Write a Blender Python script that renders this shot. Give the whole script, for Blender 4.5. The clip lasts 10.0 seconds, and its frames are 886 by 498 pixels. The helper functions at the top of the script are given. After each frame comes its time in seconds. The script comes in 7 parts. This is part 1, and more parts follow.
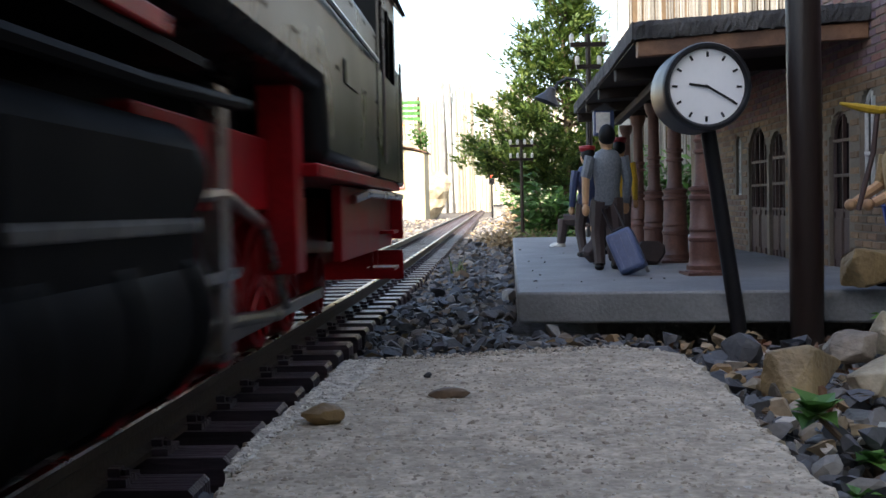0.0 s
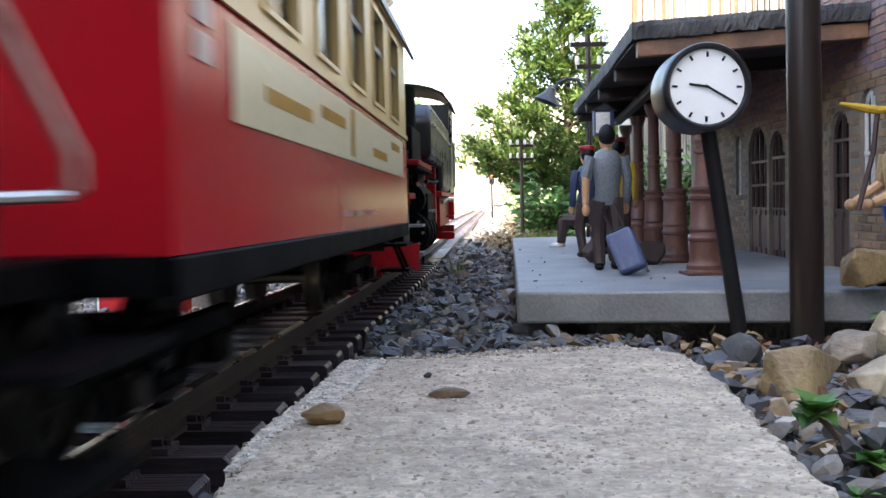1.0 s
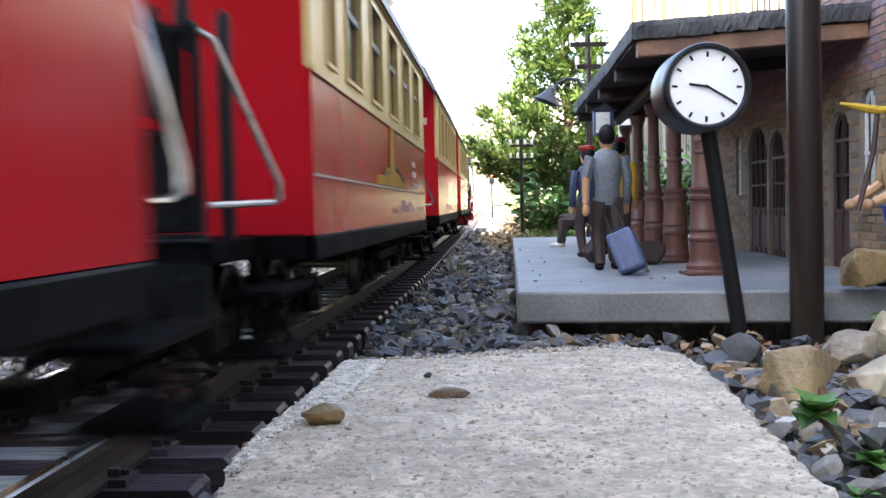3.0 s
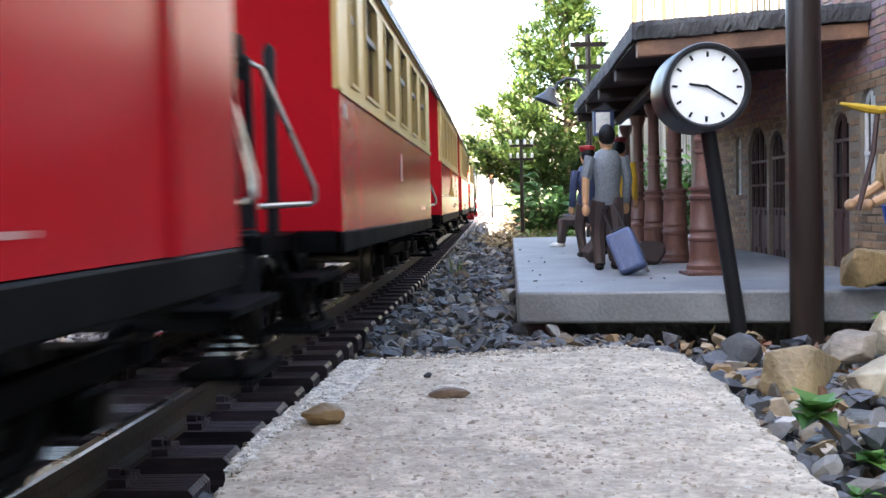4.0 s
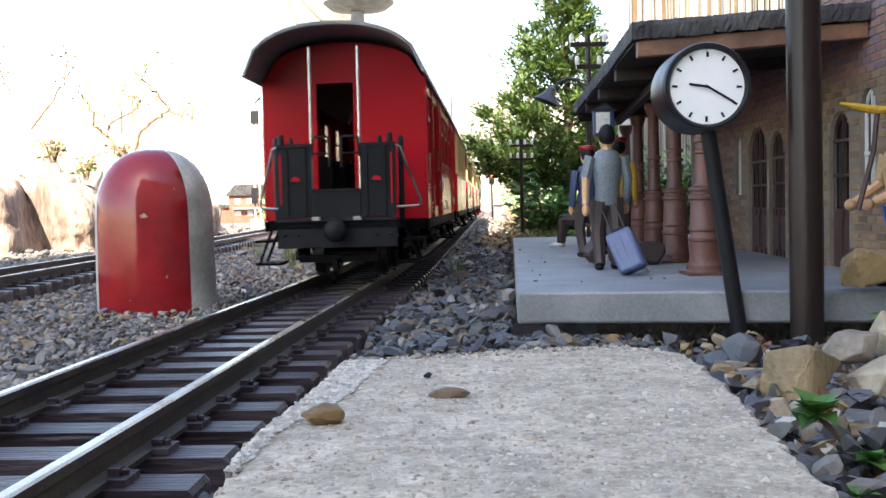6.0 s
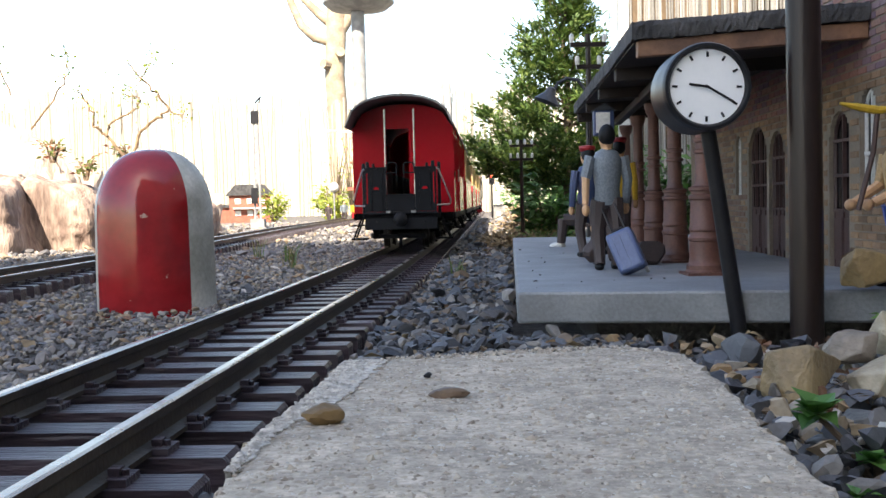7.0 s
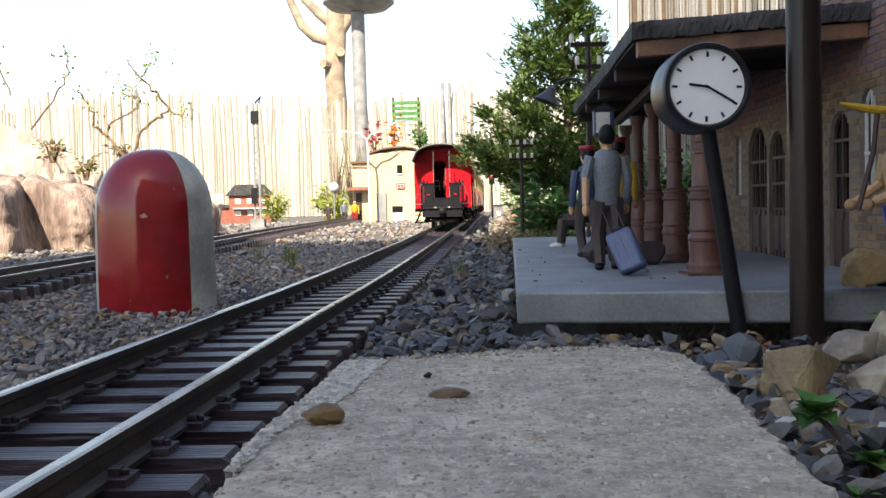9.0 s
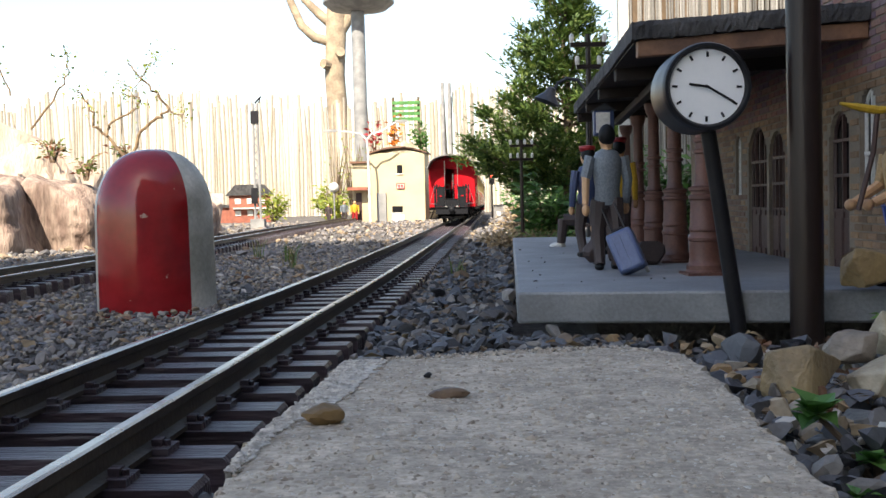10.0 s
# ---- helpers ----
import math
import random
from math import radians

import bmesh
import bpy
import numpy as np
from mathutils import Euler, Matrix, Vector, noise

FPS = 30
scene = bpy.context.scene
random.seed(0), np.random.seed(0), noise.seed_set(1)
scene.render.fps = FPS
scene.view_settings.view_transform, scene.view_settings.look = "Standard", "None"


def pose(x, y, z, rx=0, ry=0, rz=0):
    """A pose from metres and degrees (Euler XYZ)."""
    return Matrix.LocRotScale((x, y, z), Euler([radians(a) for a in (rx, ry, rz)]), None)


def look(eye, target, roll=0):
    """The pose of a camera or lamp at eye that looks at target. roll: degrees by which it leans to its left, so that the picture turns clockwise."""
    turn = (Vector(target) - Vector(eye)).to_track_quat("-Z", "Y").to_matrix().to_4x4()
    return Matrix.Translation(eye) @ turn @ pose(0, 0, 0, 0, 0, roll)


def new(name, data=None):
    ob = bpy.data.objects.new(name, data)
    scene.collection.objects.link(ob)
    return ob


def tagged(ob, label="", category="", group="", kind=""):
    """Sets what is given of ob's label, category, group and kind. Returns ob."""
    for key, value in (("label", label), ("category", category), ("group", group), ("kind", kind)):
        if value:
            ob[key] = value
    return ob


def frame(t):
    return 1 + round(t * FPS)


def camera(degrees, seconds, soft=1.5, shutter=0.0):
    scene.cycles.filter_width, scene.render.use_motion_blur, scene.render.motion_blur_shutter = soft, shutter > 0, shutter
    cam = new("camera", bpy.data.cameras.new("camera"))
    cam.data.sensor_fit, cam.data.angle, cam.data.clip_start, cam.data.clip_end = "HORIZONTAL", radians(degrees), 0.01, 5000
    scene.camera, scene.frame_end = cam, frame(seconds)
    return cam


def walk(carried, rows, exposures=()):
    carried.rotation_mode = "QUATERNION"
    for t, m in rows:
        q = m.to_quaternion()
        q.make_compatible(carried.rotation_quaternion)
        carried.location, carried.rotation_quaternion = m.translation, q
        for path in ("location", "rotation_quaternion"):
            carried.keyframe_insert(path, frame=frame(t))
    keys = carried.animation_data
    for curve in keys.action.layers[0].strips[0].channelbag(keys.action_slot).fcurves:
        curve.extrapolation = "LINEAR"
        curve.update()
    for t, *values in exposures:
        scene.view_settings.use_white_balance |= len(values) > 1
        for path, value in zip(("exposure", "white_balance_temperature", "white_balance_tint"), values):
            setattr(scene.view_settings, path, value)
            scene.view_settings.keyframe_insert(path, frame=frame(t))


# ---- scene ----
# ---- camera ----
cam = camera(46.6, 10.0, soft=1.5, shutter=0.5)
CAM = pose(0, 0, 0.0675, 87.45, 0, 0) @ pose(0, 0, 0, 0, 0, -1.3)
walk(cam, [(0.0, CAM), (10.0, CAM)],
     exposures=[(t, e, 7250, 12) for t, e in ((0.0, 1.85), (0.45, 2.4), (0.8, 2.85), (1.2, 3.15), (2.0, 3.30), (4.5, 3.45), (5.2, 3.22), (5.5, 2.97), (6.1, 2.35), (7.0, 1.95), (8.0, 1.55), (10.0, 1.38))])

# ---- world, sun ----
SUN_EL, SUN_AZ = radians(44), radians(14)      # the light travels along +y, a little to +x
world = bpy.data.worlds.new("sky")
scene.world = world
world.use_nodes = True
wn = world.node_tree
sky = wn.nodes.new("ShaderNodeTexSky")
sky.sky_type, sky.sun_disc = "NISHITA", False
sky.sun_elevation, sky.sun_rotation = SUN_EL, radians(180) + SUN_AZ
wn.nodes["Background"].inputs[1].default_value = 0.12
wn.links.new(sky.outputs[0], wn.nodes["Background"].inputs[0])
sun = new("sun", bpy.data.lights.new("sun", "SUN"))
sun.data.energy, sun.data.angle, sun.data.color = 4.5, radians(0.5), (1.0, 0.95, 0.86)
sun.matrix_world = look((-3 * math.sin(SUN_AZ), -3 * math.cos(SUN_AZ), 3 * math.tan(SUN_EL)), (0, 0, 0))


# ---- materials ----
def mat(name, base, rough=0.6, metal=0.0, alt=None, scale=60, fine=600, bump=0.2, island=0.0, rand=0.0, spec=0.5, coat=0.0, alpha=1.0, stretch=None, mix_at=(0.4, 0.65), depth=0.001, stain=0.0, stain_scale=8, grain=0.12):
    m = bpy.data.materials.new(name)
    m.use_nodes = True
    nt = m.node_tree
    b = nt.nodes["Principled BSDF"]
    b.inputs["Roughness"].default_value, b.inputs["Metallic"].default_value = rough, metal
    b.inputs["Specular IOR Level"].default_value = spec
    b.inputs["Coat Weight"].default_value = coat
    b.inputs["Coat Roughness"].default_value = 0.08
    tc = nt.nodes.new("ShaderNodeTexCoord")
    vec = tc.outputs["Object"]
    if stretch:
        mp = nt.nodes.new("ShaderNodeMapping")
        mp.inputs["Scale"].default_value = stretch
        nt.links.new(vec, mp.inputs["Vector"])
        vec = mp.outputs[0]

    if rand:
        oi, ad = nt.nodes.new("ShaderNodeObjectInfo"), nt.nodes.new("ShaderNodeVectorMath")
        ad.operation = "MULTIPLY_ADD"
        ad.inputs[1].default_value = ad.inputs[2].default_value = (1, 1, 1)
        nt.links.new(vec, ad.inputs[0]), nt.links.new(oi.outputs["Random"], ad.inputs[2])
        vec = ad.outputs[0]

    def noise_node(sc, detail):
        n = nt.nodes.new("ShaderNodeTexNoise")
        n.inputs["Scale"].default_value, n.inputs["Detail"].default_value = sc, detail
        nt.links.new(vec, n.inputs["Vector"])
        return n
    n1, n2 = noise_node(scale, 5), noise_node(fine, 3)
    alt = alt or tuple(c * 0.72 for c in base)
    ramp = nt.nodes.new("ShaderNodeValToRGB")
    ramp.color_ramp.elements[0].position, ramp.color_ramp.elements[1].position = mix_at
    ramp.color_ramp.elements[0].color, ramp.color_ramp.elements[1].color = (*alt, 1), (*base, 1)
    nt.links.new(n1.outputs[0], ramp.inputs[0])
    hsv = nt.nodes.new("ShaderNodeHueSaturation")
    nt.links.new(ramp.outputs[0], hsv.inputs["Color"])
    mr = nt.nodes.new("ShaderNodeMapRange")
    mr.inputs["From Min"].default_value, mr.inputs["From Max"].default_value = 0.3, 0.7
    mr.inputs["To Min"].default_value, mr.inputs["To Max"].default_value = 1 - grain, 1 + grain
    nt.links.new(n2.outputs[0], mr.inputs["Value"])
    val = mr.outputs[0]
    if stain:
        n3 = noise_node(stain_scale, 4)
        st = nt.nodes.new("ShaderNodeMapRange")
        st.inputs["From Min"].default_value, st.inputs["From Max"].default_value = 0.32, 0.66
        st.inputs["To Min"].default_value, st.inputs["To Max"].default_value = 1 - stain, 1 + stain * 0.4
        nt.links.new(n3.outputs[0], st.inputs["Value"])
        mm = nt.nodes.new("ShaderNodeMath")
        mm.operation = "MULTIPLY"
        nt.links.new(val, mm.inputs[0]), nt.links.new(st.outputs[0], mm.inputs[1])
        val = mm.outputs[0]
    if island or rand:
        if island:
            src = nt.nodes.new("ShaderNodeNewGeometry").outputs["Random Per Island"]
        else:
            src = nt.nodes.new("ShaderNodeObjectInfo").outputs["Random"]
        r = nt.nodes.new("ShaderNodeMapRange")
        k = island or rand
        r.inputs["To Min"].default_value, r.inputs["To Max"].default_value = 1 - k, 1 + k
        nt.links.new(src, r.inputs["Value"])
        mul = nt.nodes.new("ShaderNodeMath")
        mul.operation = "MULTIPLY"
        nt.links.new(val, mul.inputs[0]), nt.links.new(r.outputs[0], mul.inputs[1])
        val = mul.outputs[0]
    nt.links.new(val, hsv.inputs["Value"])
    nt.links.new(hsv.outputs[0], b.inputs["Base Color"])
    rr = nt.nodes.new("ShaderNodeMapRange")
    rr.inputs["To Min"].default_value, rr.inputs["To Max"].default_value = max(0.03, rough - 0.12), min(1, rough + 0.12)
    nt.links.new(n1.outputs[0], rr.inputs["Value"])
    nt.links.new(rr.outputs[0], b.inputs["Roughness"])
    if bump:
        bp = nt.nodes.new("ShaderNodeBump")
        bp.inputs["Strength"].default_value, bp.inputs["Distance"].default_value = bump, depth
        nt.links.new(n2.outputs[0], bp.inputs["Height"])
        nt.links.new(bp.outputs[0], b.inputs["Normal"])
    if alpha < 1:
        b.inputs["Alpha"].default_value = alpha
    return m


def island_mat(name, colours, rough=0.7, fine=500, bump=0.3, through_light=0.0, depth=0.001):
    """A material whose separate pieces take one of several colours."""
    m = mat(name, colours[0], rough, fine=fine, bump=bump, depth=depth)
    nt = m.node_tree
    b = nt.nodes["Principled BSDF"]
    geo = nt.nodes.new("ShaderNodeNewGeometry")
    ramp = nt.nodes.new("ShaderNodeValToRGB")
    ramp.color_ramp.interpolation = "CONSTANT"
    el = ramp.color_ramp.elements
    while len(el) < len(colours):
        el.new(0.5)
    for i, c in enumerate(colours):
        el[i].position = i / len(colours)
    for i, c in enumerate(colours):
        el[i].color = (*c, 1)
    oi, ad, fr = nt.nodes.new("ShaderNodeObjectInfo"), nt.nodes.new("ShaderNodeMath"), nt.nodes.new("ShaderNodeMath")
    ad.operation, fr.operation = "ADD", "FRACT"
    nt.links.new(geo.outputs["Random Per Island"], ad.inputs[0]), nt.links.new(oi.outputs["Random"], ad.inputs[1])
    nt.links.new(ad.outputs[0], fr.inputs[0]), nt.links.new(fr.outputs[0], ramp.inputs[0])
    hsv = [n for n in nt.nodes if n.bl_idname == "ShaderNodeHueSaturation"][0]
    nt.links.new(ramp.outputs[0], hsv.inputs["Color"])
    if through_light:
        tr = nt.nodes.new("ShaderNodeBsdfTranslucent")
        nt.links.new(hsv.outputs[0], tr.inputs["Color"])
        mx = nt.nodes.new("ShaderNodeMixShader")
        mx.inputs[0].default_value = through_light
        out = nt.nodes["Material Output"]
        nt.links.new(b.outputs[0], mx.inputs[1]), nt.links.new(tr.outputs[0], mx.inputs[2])
        nt.links.new(mx.outputs[0], out.inputs[0])
    return m


def glow(name, colour, strength):
    m = bpy.data.materials.new(name)
    m.use_nodes = True
    b = m.node_tree.nodes["Principled BSDF"]
    b.inputs["Base Color"].default_value = (*colour, 1)
    b.inputs["Emission Color"].default_value = (*colour, 1)
    b.inputs["Emission Strength"].default_value = strength
    return m


M_soil = mat("garden_soil", (0.16, 0.145, 0.13), 0.95, alt=(0.10, 0.09, 0.082), scale=120, stain=0.25, stain_scale=9, fine=300, bump=0.9, depth=0.004)
M_stone = island_mat("ballast_stone", [(0.050, 0.053, 0.060), (0.082, 0.087, 0.097), (0.028, 0.029, 0.033), (0.115, 0.121, 0.132), (0.070, 0.060, 0.052), (0.21, 0.195, 0.175), (0.088, 0.093, 0.103), (0.038, 0.039, 0.043), (0.15, 0.105, 0.066), (0.098, 0.100, 0.106), (0.060, 0.063, 0.071), (0.095, 0.075, 0.058)], 0.55)
M_pebble = island_mat("tan_pebble", [(0.26, 0.165, 0.08), (0.12, 0.12, 0.125), (0.36, 0.27, 0.17), (0.09, 0.095, 0.105), (0.48, 0.43, 0.37), (0.20, 0.10, 0.055), (0.10, 0.10, 0.11), (0.24, 0.18, 0.11), (0.15, 0.14, 0.13)], 0.6)
M_grit = island_mat("grey_grit", [(0.186, 0.169, 0.16), (0.262, 0.241, 0.218), (0.109, 0.102, 0.102), (0.333, 0.294, 0.237), (0.205, 0.189, 0.182), (0.147, 0.128, 0.115), (0.282, 0.211, 0.141), (0.166, 0.16, 0.166)], 0.8)
M_tan = mat("tan_flint", (0.33, 0.235, 0.115), 0.55, alt=(0.21, 0.15, 0.08), scale=45, fine=500, bump=0.9)
M_paleflint = mat("pale_flint", (0.50, 0.44, 0.32), 0.55, alt=(0.27, 0.22, 0.15), scale=40, fine=500, bump=0.5)
M_slab = mat("concrete_slab", (0.505, 0.435, 0.345), 0.9, alt=(0.335, 0.285, 0.222), scale=260, grain=0.22, fine=900, bump=0.5, depth=0.0008, mix_at=(0.38, 0.62), stain=0.24, stain_scale=60)
M_aggregate = island_mat("concrete_grain", [(0.413, 0.354, 0.284), (0.365, 0.307, 0.243), (0.461, 0.406, 0.333), (0.288, 0.239, 0.189), (0.403, 0.345, 0.275), (0.336, 0.281, 0.222), (0.394, 0.34, 0.27), (0.47, 0.433, 0.37), (0.25, 0.205, 0.162), (0.432, 0.373, 0.297), (0.47, 0.441, 0.387)], 0.85, bump=0.1)
M_chip = mat("pale_mortar", (0.57, 0.53, 0.465), 0.85, alt=(0.36, 0.33, 0.29), scale=420, fine=900, bump=0.9, mix_at=(0.42, 0.58), grain=0.2)
M_platform = mat("platform_grey", (0.245, 0.26, 0.275), 0.6, alt=(0.195, 0.207, 0.22), scale=40, fine=700, bump=0.5, depth=0.0006, stain=0.15, stain_scale=20)
# pale streaks: wood grain, with sky glints put into the colour
M_sleeper = mat("sleeper_brown", (0.050, 0.037, 0.044), 0.34, alt=(0.105, 0.093, 0.10), scale=95, fine=420, bump=0.9, stretch=(0.16, 2.2, 1), rand=0.3, mix_at=(0.30, 0.50), depth=0.0012, grain=0.3, spec=0.34)
M_rail = mat("rail_side", (0.10, 0.08, 0.06), 0.5, 0.6, alt=(0.06, 0.045, 0.035), scale=50, bump=0.15)
M_railhead = mat("rail_head", (0.46, 0.42, 0.37), 0.28, 1.0, alt=(0.25, 0.20, 0.16), scale=35, fine=900, bump=0.03, mix_at=(0.3, 0.55))
M_red = mat("coach_red", (0.43, 0.010, 0.018), 0.20, grain=0.03, alt=(0.36, 0.012, 0.016), scale=12, bump=0.03, spec=0.17)
M_cream = mat("coach_cream", (0.62, 0.44, 0.19), 0.32, grain=0.03, alt=(0.56, 0.39, 0.17), scale=14, bump=0.03, spec=0.18)
M_panelcream = mat("panel_cream", (0.66, 0.57, 0.38), 0.35, alt=(0.6, 0.51, 0.33), scale=20, bump=0.03)
M_black = mat("frame_black", (0.0030, 0.0030, 0.0033), 0.6, alt=(0.005, 0.005, 0.0055), scale=40, bump=0.1, spec=0.035)
M_gate = mat("gate_black", (0.0075, 0.008, 0.010), 0.5, alt=(0.011, 0.012, 0.015), scale=30, bump=0.08, spec=0.16, grain=0.05)
M_tank = mat("loco_black", (0.011, 0.012, 0.013), 0.3, grain=0.05, alt=(0.018, 0.019, 0.02), scale=18, bump=0.04, spec=0.22)
M_locored = mat("loco_red", (0.33, 0.008, 0.012), 0.38, alt=(0.22, 0.007, 0.010), scale=40, bump=0.08, spec=0.15)
M_roof = mat("roof_grey", (0.22, 0.22, 0.215), 0.6, alt=(0.15, 0.15, 0.15), scale=20, bump=0.15)
M_steel = mat("bright_steel", (0.55, 0.53, 0.5), 0.3, 1.0, scale=60, bump=0.05)
M_wheel = mat("wheel_dark", (0.05, 0.045, 0.04), 0.4, 0.7, scale=80, bump=0.1)
M_white = mat("white_print", (0.58, 0.46, 0.42), 0.45, alt=(0.5, 0.38, 0.35), scale=50, bump=0)
M_brownart = mat("brown_print", (0.46, 0.25, 0.04), 0.5, spec=0.12, alt=(0.33, 0.17, 0.03), scale=45, bump=0)
M_darkart = mat("dark_print", (0.06, 0.045, 0.03), 0.45, bump=0)
M_inside = mat("coach_inside", (0.05, 0.03, 0.025), 0.7, bump=0)
M_mortar = mat("mortar", (0.24, 0.195, 0.145), 0.9, alt=(0.17, 0.14, 0.11), scale=50, fine=900, bump=0.4)
M_brickA = mat("buff_brick", (0.26, 0.16, 0.086), 0.75, alt=(0.18, 0.11, 0.065), scale=60, fine=900, bump=0.4, rand=0.3)
M_brickB = island_mat("mixed_brick", [(0.25, 0.158, 0.087), (0.20, 0.115, 0.067), (0.29, 0.187, 0.104), (0.17, 0.095, 0.064), (0.24, 0.15, 0.092), (0.21, 0.14, 0.092)], 0.75, fine=900)
M_brickC = island_mat("plum_brick", [(0.20, 0.10, 0.10), (0.16, 0.10, 0.125), (0.26, 0.15, 0.115), (0.19, 0.12, 0.13), (0.24, 0.11, 0.09)], 0.75, fine=900)
M_column = mat("iron_brown", (0.135, 0.058, 0.040), 0.5, alt=(0.095, 0.04, 0.03), scale=70, fine=700, bump=0.25)
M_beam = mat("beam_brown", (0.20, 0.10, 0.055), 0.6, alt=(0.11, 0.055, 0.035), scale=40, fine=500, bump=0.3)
M_felt = mat("roof_felt", (0.034, 0.033, 0.035), 0.85, alt=(0.066, 0.064, 0.064), scale=80, fine=900, bump=0.7)
# near-black brown: the canopy's shade is put into this colour
M_soffitshade = mat("soffit_shade", (0.035, 0.024, 0.02), 0.8, bump=0.2)
M_door = mat("door_brown", (0.055, 0.026, 0.022), 0.5, alt=(0.05, 0.022, 0.02), scale=50, bump=0.2)
M_glassdark = mat("dark_glass", (0.012, 0.012, 0.014), 0.08, bump=0, spec=0.7)
M_pole = mat("pole_bronze", (0.011, 0.0075, 0.007), 0.36, alt=(0.021, 0.013, 0.011), scale=30, spec=0.3, bump=0.15, stretch=(1, 1, 0.15))
M_clockblack = mat("clock_black", (0.009, 0.009, 0.011), 0.38, alt=(0.014, 0.014, 0.017), bump=0.05, spec=0.3)
M_dial = mat("clock_dial", (0.90, 0.91, 0.92), 0.22, alt=(0.86, 0.88, 0.89), scale=30, bump=0, grain=0.01)
M_redpaint = mat("bollard_red", (0.30, 0.014, 0.018), 0.12, alt=(0.52, 0.36, 0.30), scale=150, fine=160, bump=0.05, grain=0.06, mix_at=(0.265, 0.285), stain=0.22, stain_scale=40)
M_whitepaint = mat("bollard_white", (0.62, 0.61, 0.56), 0.5, alt=(0.36, 0.35, 0.30), scale=35, fine=400, bump=0.25)
M_rock = mat("sandstone", (0.56, 0.46, 0.37), 0.9, alt=(0.40, 0.29, 0.23), scale=14, fine=150, bump=0.5, depth=0.006, stretch=(1.5, 1.5, 0.5))
M_palebark = mat("pale_bark", (0.40, 0.32, 0.22), 0.9, alt=(0.26, 0.2, 0.14), scale=18, fine=90, bump=0.9, depth=0.006)
M_bankrock = mat("bank_rock", (0.43, 0.33, 0.265), 0.9, alt=(0.22, 0.15, 0.12), scale=34, fine=170, bump=0.7, depth=0.006, stretch=(1.6, 1.6, 0.30), grain=0.2, stain=0.25, stain_scale=9)
M_bark = mat("bark", (0.13, 0.09, 0.06), 0.9, alt=(0.08, 0.058, 0.04), scale=25, fine=120, bump=0.9, depth=0.006)
M_palestem = mat("pale_stem", (0.26, 0.18, 0.10), 0.85, alt=(0.13, 0.085, 0.05), scale=90, bump=0.3)
M_twig = mat("twig", (0.16, 0.11, 0.07), 0.85, bump=0.3)
M_reed = island_mat("reed", [(0.250, 0.243, 0.230), (0.185, 0.178, 0.166), (0.315, 0.306, 0.290), (0.125, 0.119, 0.110), (0.235, 0.227, 0.213), (0.275, 0.262, 0.240)], 0.8, fine=300)
M_bamboo = island_mat("bamboo", [(0.444, 0.4, 0.326), (0.37, 0.326, 0.259), (0.503, 0.466, 0.4), (0.311, 0.27, 0.215), (0.474, 0.437, 0.37), (0.385, 0.34, 0.274), (0.333, 0.296, 0.237)], 0.7, fine=60)
M_leaf = island_mat("conifer_leaf", [(0.105, 0.175, 0.040), (0.065, 0.125, 0.030), (0.17, 0.23, 0.055), (0.048, 0.095, 0.026), (0.13, 0.19, 0.038), (0.058, 0.11, 0.028)], 0.6, bump=0, through_light=0.35)
M_laurel = island_mat("laurel_leaf", [(0.05, 0.13, 0.03), (0.075, 0.18, 0.04), (0.04, 0.10, 0.025), (0.10, 0.20, 0.05)], 0.35, bump=0.05, through_light=0.25)
M_bush = island_mat("bush_leaf", [(0.22, 0.26, 0.03), (0.17, 0.23, 0.03), (0.28, 0.30, 0.05)], 0.6, bump=0, through_light=0.3)
M_weed = island_mat("weed_leaf", [(0.085, 0.215, 0.045), (0.12, 0.26, 0.055), (0.06, 0.165, 0.035)], 0.4, bump=0.1, through_light=0.3)
M_grass = island_mat("grass_blade", [(0.13, 0.18, 0.05), (0.22, 0.19, 0.08), (0.10, 0.16, 0.04)], 0.6, bump=0, through_light=0.3)
M_brush = island_mat("dry_brush", [(0.20, 0.14, 0.075), (0.27, 0.20, 0.11), (0.13, 0.10, 0.06)], 0.8, bump=0)
M_greymetal = mat("grey_post", (0.30, 0.30, 0.29), 0.6, alt=(0.2, 0.2, 0.2), scale=25, bump=0.2)
M_hut = mat("hut_cream", (0.52, 0.44, 0.28), 0.7, alt=(0.46, 0.385, 0.24), scale=12, bump=0.1)
M_tile = mat("red_roof", (0.33, 0.11, 0.07), 0.7, bump=0.3)
M_shadewall = mat("shade_wall_render", (0.6, 0.57, 0.5), 0.85, scale=3, fine=40, bump=0.2)
M_bluecoat = mat("doll_blue", (0.045, 0.07, 0.16), 0.5, bump=0.1)
M_greyshirt = mat("doll_grey", (0.17, 0.20, 0.23), 0.55, alt=(0.12, 0.145, 0.17), bump=0.1)
M_skin = mat("doll_skin", (0.60, 0.36, 0.19), 0.45, alt=(0.52, 0.3, 0.16), bump=0)
M_hair = mat("doll_black", (0.008, 0.008, 0.009), 0.55, bump=0.05, spec=0.2)
M_trouser = mat("doll_trousers", (0.05, 0.035, 0.035), 0.6, bump=0.1)
M_redcap = mat("doll_red", (0.35, 0.015, 0.02), 0.5, bump=0)
M_yellow = mat("doll_yellow", (0.6, 0.38, 0.03), 0.5, bump=0)
M_royal = mat("doll_royal", (0.03, 0.09, 0.45), 0.45, bump=0.1)
M_case = mat("case_blue", (0.095, 0.135, 0.26), 0.4, alt=(0.075, 0.11, 0.22), scale=50, bump=0.1)
M_beige = mat("doll_beige", (0.5, 0.33, 0.16), 0.5, bump=0)
